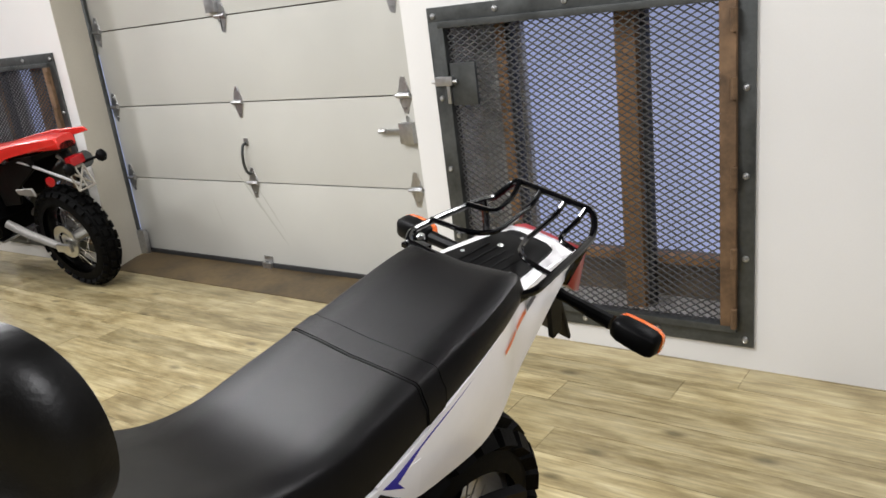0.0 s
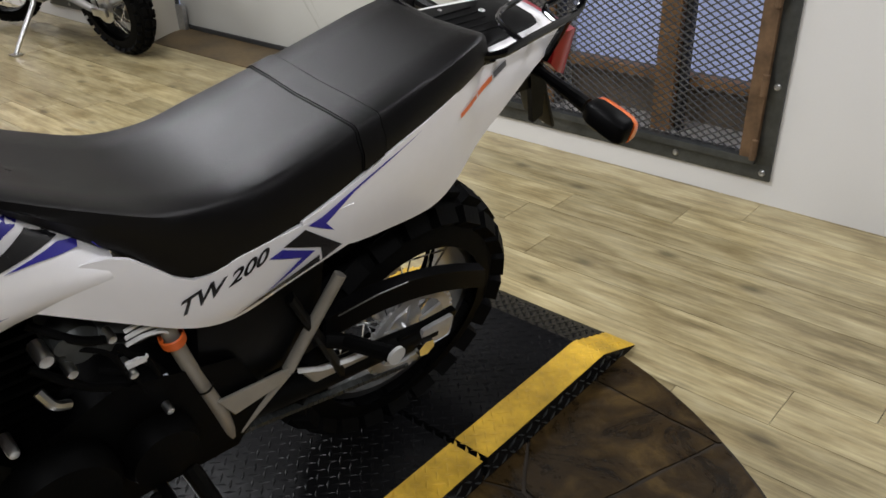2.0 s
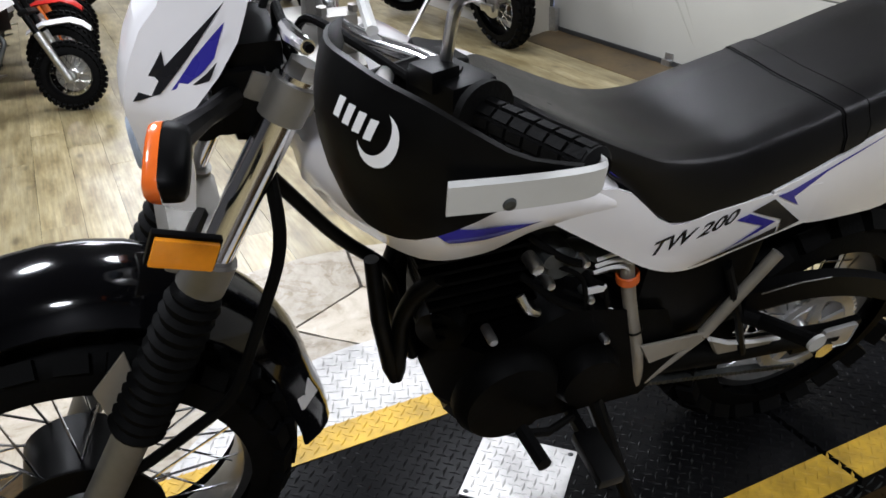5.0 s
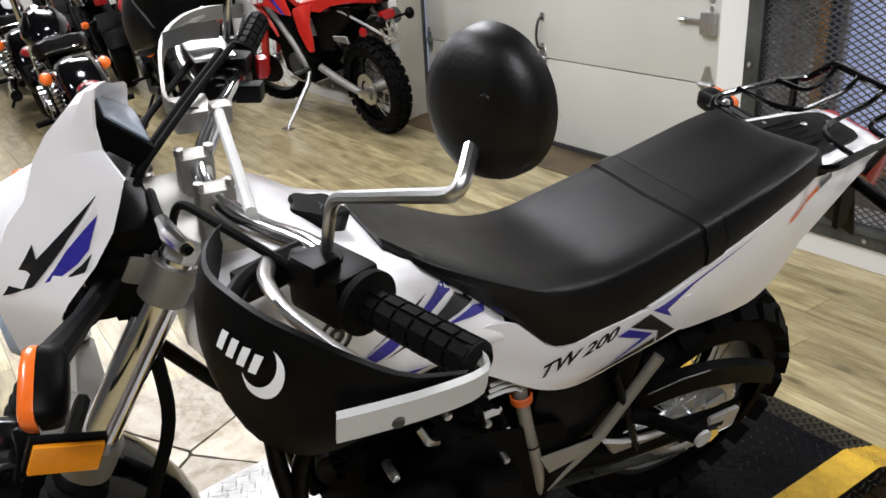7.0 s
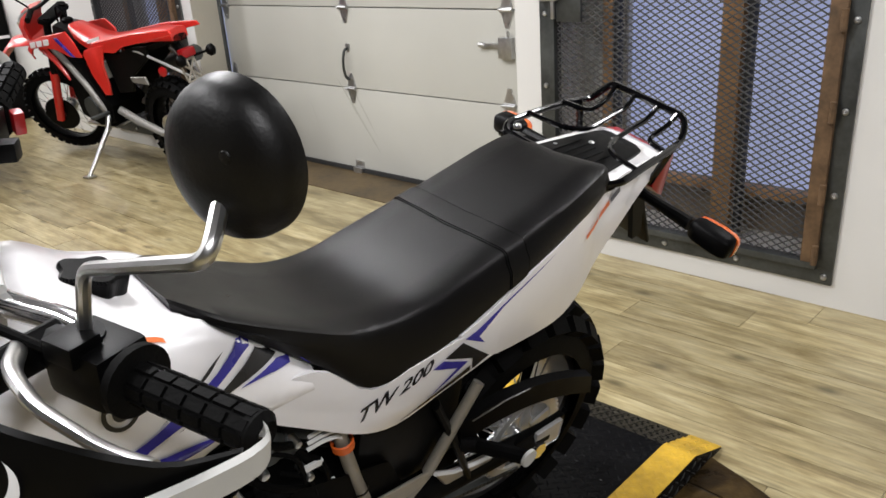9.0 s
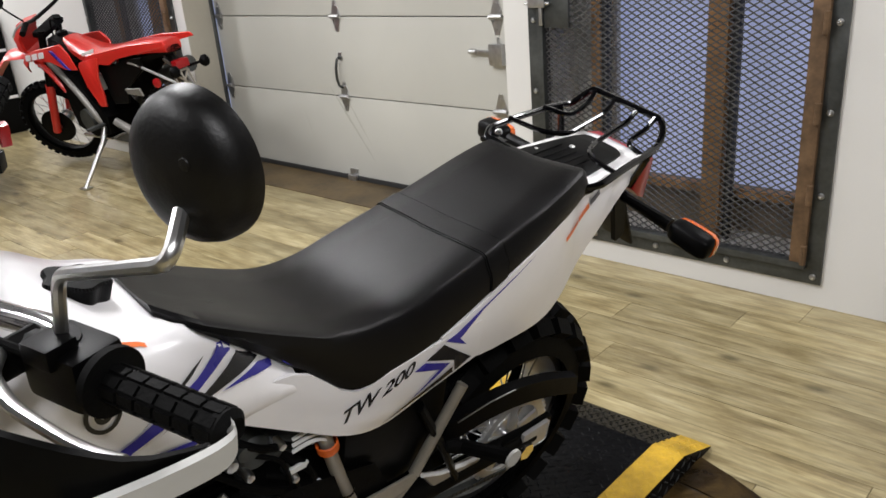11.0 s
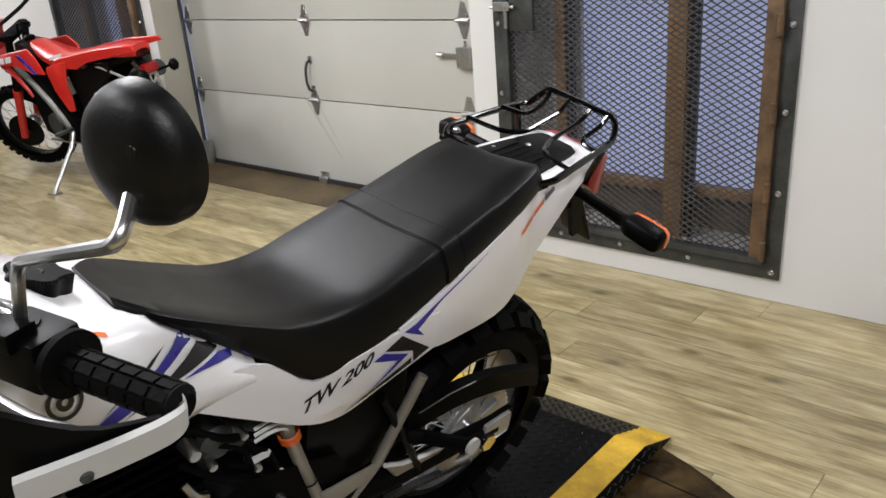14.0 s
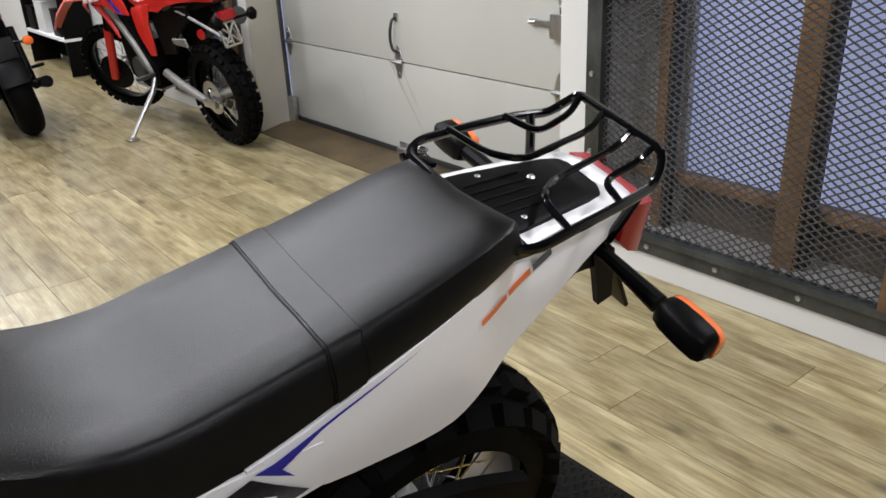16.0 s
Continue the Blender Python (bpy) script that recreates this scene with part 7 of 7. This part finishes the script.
    seat = part("seat", loft([mirrored([(0, y, z - 0.09), (w, y, z - 0.085), (w * 1.05, y, z - 0.04), (w * 0.95, y, z - 0.008), (w * 0.6, y, z), (0, y, z - 0.006)]) for y, w, z in smoothline(((-0.28, 0.07, 0.735), (-0.18, 0.12, 0.715), (-0.02, 0.15, 0.725), (0.10, 0.15, 0.755), (0.17, 0.11, 0.76)), 10)]), VINYL, b, "flat black vinyl solo seat", smooth=60)
    # top of the seat is greyer than its sides
    part("seat_top", loft([mirrored([(0, y, z - 0.01), (w, y, z - 0.012), (w * 0.9, y, z + 0.004), (0, y, z + 0.006)]) for y, w, z in smoothline(((-0.22, 0.05, 0.722), (-0.10, 0.095, 0.718), (0.02, 0.10, 0.735), (0.13, 0.07, 0.758)), 8)]), DECAL_GREY, seat, "grey seat top")
    part("seat_trim", tube([(0.11, -0.20, 0.66), (0.155, -0.02, 0.655), (0.155, 0.09, 0.68), (0.10, 0.18, 0.69), (-0.10, 0.18, 0.69), (-0.155, 0.09, 0.68), (-0.155, -0.02, 0.655), (-0.11, -0.20, 0.66)], 0.006, 6, bend=0.05), CHROME, seat)
    part("engine", loft([[(x, dy, dz) for dy, dz in ((-0.42, 0.26), (-0.05, 0.20), (0.10, 0.26), (0.14, 0.42), (0.02, 0.50), (-0.30, 0.50), (-0.45, 0.42))] for x in (-0.16, -0.11, 0.11, 0.16)]), ENGINE_BLACK, b, "black engine case")
    for y, t in ((-0.40, -24), (-0.10, 24)):
        m = pose(0, y, 0.48, -t, 0, 0)
        cyl = part("cylinder", lathe([(0.0, 0.0), (0.0, 0.055), (0.20, 0.055), (0.20, 0.0)], 18, turned((0, y * 0.7 - 0.07, 0.44), (0, math.sin(radians(t)), 1))), ENGINE_BLACK, b)
        for i in range(6):
            part("cooling_fin", lathe([(0.0, 0.0), (0.0, 0.078), (0.006, 0.078), (0.006, 0.0)], 18, turned((0, y * 0.7 - 0.07 + math.sin(radians(t)) * (0.04 + i * 0.027), 0.44 + 0.04 + i * 0.027), (0, math.sin(radians(t)), 1))), RAW_STEEL, cyl)
    for s in (1, -1):
        part("engine_cover", disc_at(s * 0.15, s * 0.20, 0.095, (0, -0.22, 0.36)), CHROME, b, "chromed round engine cover")
        part("gear_cover", disc_at(s * 0.15, s * 0.185, 0.06, (0, 0.02, 0.34)), CHROME, b)
    part("air_cleaner", disc_at(0.09, 0.15, 0.085, (0, -0.25, 0.58)), CHROME, b)
    part("side_cover", swept([(-0.12, 0.46), (0.14, 0.46), (0.18, 0.60), (-0.10, 0.64)], 0.10, 0.03, 1), GLOSS_BLACK, b)
    part("side_cover", swept([(-0.12, 0.46), (0.14, 0.46), (0.18, 0.60), (-0.10, 0.64)], 0.10, 0.03, -1), GLOSS_BLACK, b)
    hb = part("handlebar", tube([(0.40, -0.36, 1.02), (0.30, -0.50, 1.08), (0.10, -0.60, 1.0), (-0.10, -0.60, 1.0), (-0.30, -0.50, 1.08), (-0.40, -0.36, 1.02)], 0.013, 10, bend=0.06), CHROME, b)
    for s in (1, -1):
        part("grip", tube([(s * 0.345, -0.437, 1.052), (s * 0.41, -0.345, 1.016)], 0.019, 10), RUBBER, hb)
        part("lever", tube([(s * 0.31, -0.53, 1.07), (s * 0.37, -0.52, 1.05), (s * 0.43, -0.42, 1.02)], 0.007, 8, bend=0.03), ALLOY, hb)
        part("mirror_stem", tube([(s * 0.29, -0.50, 1.09), (s * 0.32, -0.52, 1.18), (s * 0.37, -0.50, 1.22)], 0.006, 8, bend=0.03), CHROME, hb)
        part("mirror_shell", loft([[(s * (0.38 + 0.06 * math.cos(a) * q), -0.50 + e, 1.25 + 0.042 * math.sin(a) * q) for a in (2 * math.pi * k / 14 for k in range(14))] for e, q in ((-0.02, 0.5), (-0.012, 0.9), (0.004, 1.0))]), SATIN_BLACK, hb)
    part("headlamp", lathe([(0.004, 0.0), (0.0, 0.075), (-0.03, 0.085), (-0.10, 0.06), (-0.12, 0.0)], 28, turned((0, -0.80, 0.80), (0, -1, 0))), CHROME, b)
    part("front_mudguard", loft([[(w, f.y + d * math.cos(a), f.z + d * math.sin(a)) for w, d in ((0.075, 0.34), (0.045, 0.362), (-0.045, 0.362), (-0.075, 0.34), (-0.045, 0.353), (0.045, 0.353))] for a in (radians(v) for v in (30, 55, 80, 105, 130))]), GLOSS_BLACK, b)
    part("side_stand", tube([(0.12, -0.10, 0.28), (0.17, -0.06, 0.16), (0.25, -0.02, 0.05)], 0.012, 8), SATIN_BLACK, b)
    return b


def parked(x, y, heading, lean=10.0, scale=1.0):
    """A pose on the floor: heading in degrees from +x of the bike's nose."""
    return Matrix.Translation((x, y, 0)) @ Matrix.Rotation(radians(heading + 90), 4, "Z") @ Matrix.Rotation(radians(lean), 4, "Y") @ Matrix.Scale(scale, 4)


dirt_bike(parked(-4.43, 2.93, 183.9, 9.0), RED_PLASTIC, RED_PLASTIC, RED_PLASTIC, "red trail motorcycle on its stand beside the barred window", steer=28.0)
street_bike(parked(-5.65, 2.22, 174.0, 10.0, 0.94), RED_PAINT, "black naked motorcycle with a red tank and tail")
cruiser(parked(-4.75, 1.40, 176.0, 9.0), "gloss black cruiser motorcycle with a grey-topped solo seat")
cruiser(parked(-6.65, 1.42, 176.0, 9.0), "black cruiser motorcycle farther down the row")
cruiser(parked(-8.55, 1.45, 176.0, 9.0), "black cruiser motorcycle at the far end")
street_bike(parked(-7.55, 2.25, 174.0), GLOSS_BLACK, "black motorcycle parked close behind the red-tanked one")
street_bike(parked(-9.4, 2.2, 174.0), RED_PAINT, "dark red naked motorcycle near the wall")
dirt_bike(parked(-3.97, -0.10, 75.0, 8.0, 0.70), WHITE_PLASTIC, VINYL, ALLOY, "small white dirt bike with silver forks on the floor", plate=False, wr=0.76, drop=0.21)
for i in range(4):
    paint = (RED_PLASTIC, ORANGE_PLASTIC, ORANGE_PLASTIC, DECAL_BLUE)[i]
    dirt_bike(parked(-4.40 - 0.36 * i, -0.12 + 0.03 * i, 74.0, 8.0, 0.72), paint, VINYL, ORANGE_PLASTIC if i else ALLOY, ("red", "orange", "orange", "blue")[i] + " small dirt bike in a close row", plate=False, wr=0.8, drop=0.17)
street_bike(parked(-7.2, -0.1, 80.0), GLOSS_BLACK, "black motorcycle beyond the small dirt bikes")


def shelf_unit():
    u = thing("shelf_unit", pose(-7.45, 3.06, 0), "dark shelf unit with white boards against the wall", "shelf")
    for x in (-0.62, 0.60):
        part("side_panel", box((x, -0.12, 0), (x + 0.02, 0.13, 1.02), 0.003), SATIN_BLACK, u)
    part("back_panel", box((-0.60, 0.112, 0.05), (0.60, 0.13, 1.0), 0.002), SATIN_BLACK, u)
    for z in (0.30, 0.70, 1.02):
        part("shelf_board", box((-0.63, -0.13, z), (0.63, 0.125, z + 0.025), 0.004), WHITE_PLASTIC, u, "white shelf board")


shelf_unit()
for x, z, w, h, mat, lab in ((-7.9, 0.325, 0.22, 0.2, SATIN_BLACK, "black carton on the shelf"), (-7.55, 0.325, 0.26, 0.26, GREY_PLASTIC, "grey carton on the shelf"), (-7.1, 0.325, 0.2, 0.22, SATIN_BLACK, "black carton on the shelf"), (-7.35, 0.725, 0.16, 0.14, SATIN_BLACK, "black carton on the upper shelf")):
    c = thing("carton", pose(x, 3.04, z), lab, "box", "cartons on the shelf")
    part("carton_body", box((-w / 2, -0.08, 0), (w / 2, 0.08, h), 0.004), mat, c)
    part("carton_lid", box((-w / 2 - 0.003, -0.083, h), (w / 2 + 0.003, 0.083, h + 0.012), 0.003), mat, c)


def yellow_plant():
    p = thing("potted_plant", pose(-7.72, 3.03, 0.725), "yellow-green plant in a small dark pot on a shelf", "plant")
    part("pot", lathe([(0.0, 0.0), (0.0, 0.045), (0.09, 0.06), (0.095, 0.055), (0.08, 0.0)], 20, pose(0, 0, 0, 0, -90, 0)), SATIN_BLACK, p)
    rng = random.Random(8)
    bm = bmesh.new()
    for k in range(70):
        a, e, r = rng.uniform(0, 6.283), rng.uniform(0.2, 1.4), rng.uniform(0.05, 0.15)
        c = Vector((r * math.cos(a) * math.cos(e), r * math.sin(a) * math.cos(e) * 0.6, 0.10 + r * math.sin(e) * 1.3))
        d = Vector((math.cos(a), math.sin(a), rng.uniform(-0.5, 0.8))).normalized() * 0.035
        q = d.cross(Vector((0, 0, 1))).normalized() * 0.013
        bm.faces.new([bm.verts.new(c - d), bm.verts.new(c + q), bm.verts.new(c + d), bm.verts.new(c - q)])
    tagged(part("leaf", bm, YELLOW, p, smooth=0), kind="stuff")


yellow_plant()

# ---- floor ----
fl_base = tagged(part("floor", box((X0, Y0, -0.05), (X1, YW + TH, -0.006)), GROUT, smooth=0), "worn light oak plank floor", "floor", kind="structure")


def planks():
    w, ln, h = 0.152, 1.22, 0.006
    me = box((0.0008, 0.0008, -h), (ln - 0.0008, w - 0.0008, 0.0), 0.0)
    ob = part("plank", me, OAK, fl_base, smooth=0)
    data = ob.data
    first = True
    rng = random.Random(4)
    far = []
    n = 0
    for j in range(-26, 24):
        y = j * w
        off = rng.uniform(0, ln)
        for i in range(-11, 4):
            x = i * ln + off
            if x + ln < X0 or x > X1 or y < Y0 or y > YW + TH:
                continue
            near = -7.0 < x < 1.3 and -0.4 < y < 3.5 and n < 300
            n += near
            m = Matrix.Translation((x, y, rng.uniform(-0.0004, 0.0004)))
            if first and near:
                ob.matrix_basis, first = m, False
            else:
                share("plank", data, fl_base, m) if near else far.append((x, y))
    bm = bmesh.new()
    for x, y in far:
        box((max(X0, x) + 0.0008, max(Y0, y) + 0.0008, -h), (min(X1, x + ln) - 0.0008, min(YW + TH, y + w) - 0.0008, 0), 0, bm)
    tagged(part("plank_field", bm, OAK, fl_base, smooth=0), kind="stuff")


planks()


def stone_ring():
    """Crazy paving round the turntable: cells of random seeds, shrunk by a joint and clipped to the outer circle."""
    base = part("stone_bed", lathe([(0.0, RD - 0.05), (0.0, 1.285), (-0.004, 1.285)], 96, pose(CX, CY, 0.003, 0, -90, 0)), GROUT, fl_base)
    rng = random.Random(11)
    seeds = []
    while len(seeds) < 34:
        a, r = rng.uniform(0, 2 * math.pi), math.sqrt(rng.uniform(0.55 ** 2, 1.35 ** 2))
        p = (r * math.cos(a), r * math.sin(a))
        if all((p[0] - q[0]) ** 2 + (p[1] - q[1]) ** 2 > 0.26 ** 2 for q in seeds):
            seeds.append(p)
    ring = [(1.28 * math.cos(2 * math.pi * k / 72), 1.28 * math.sin(2 * math.pi * k / 72)) for k in range(72)]

    def clip(poly, mx, my, nx, ny):
        out = []
        for (ax, ay), (bx, by) in zip(poly, poly[1:] + poly[:1]):
            da, db = (ax - mx) * nx + (ay - my) * ny, (bx - mx) * nx + (by - my) * ny
            if da <= 0:
                out.append((ax, ay))
            if da * db < 0:
                u = da / (da - db)
                out.append((ax + (bx - ax) * u, ay + (by - ay) * u))
        return out
    for p in seeds:
        poly = list(ring)
        for q in seeds:
            if q is not p:
                dx, dy = q[0] - p[0], q[1] - p[1]
                ln = math.hypot(dx, dy)
                poly = clip(poly, p[0] + dx / 2 - dx / ln * 0.002, p[1] + dy / 2 - dy / ln * 0.002, dx / ln, dy / ln)
                if len(poly) < 3:
                    break
        if len(poly) < 3 or max(math.hypot(*v) for v in poly) < RD:
            continue
        rough = []
        for (ax, ay), (bx, by) in zip(poly, poly[1:] + poly[:1]):
            n = max(1, int(math.hypot(bx - ax, by - ay) / 0.05))
            for k in range(n):
                u = k / n
                x, y = ax + (bx - ax) * u, ay + (by - ay) * u
                s = 1 - rng.uniform(0, 0.025)
                rough.append((CX + p[0] + (x - p[0]) * s, CY + p[1] + (y - p[1]) * s))
        # far-side stones get the pale copy with glare in its colour
        part("flagstone", prism(rough, 0.004, lambda u, v, w: (u, v, 0.0035 + w), None, 0.0), GLARE_STONE if p[0] < -0.45 else DIM_STONE, base, smooth=0)


stone_ring()
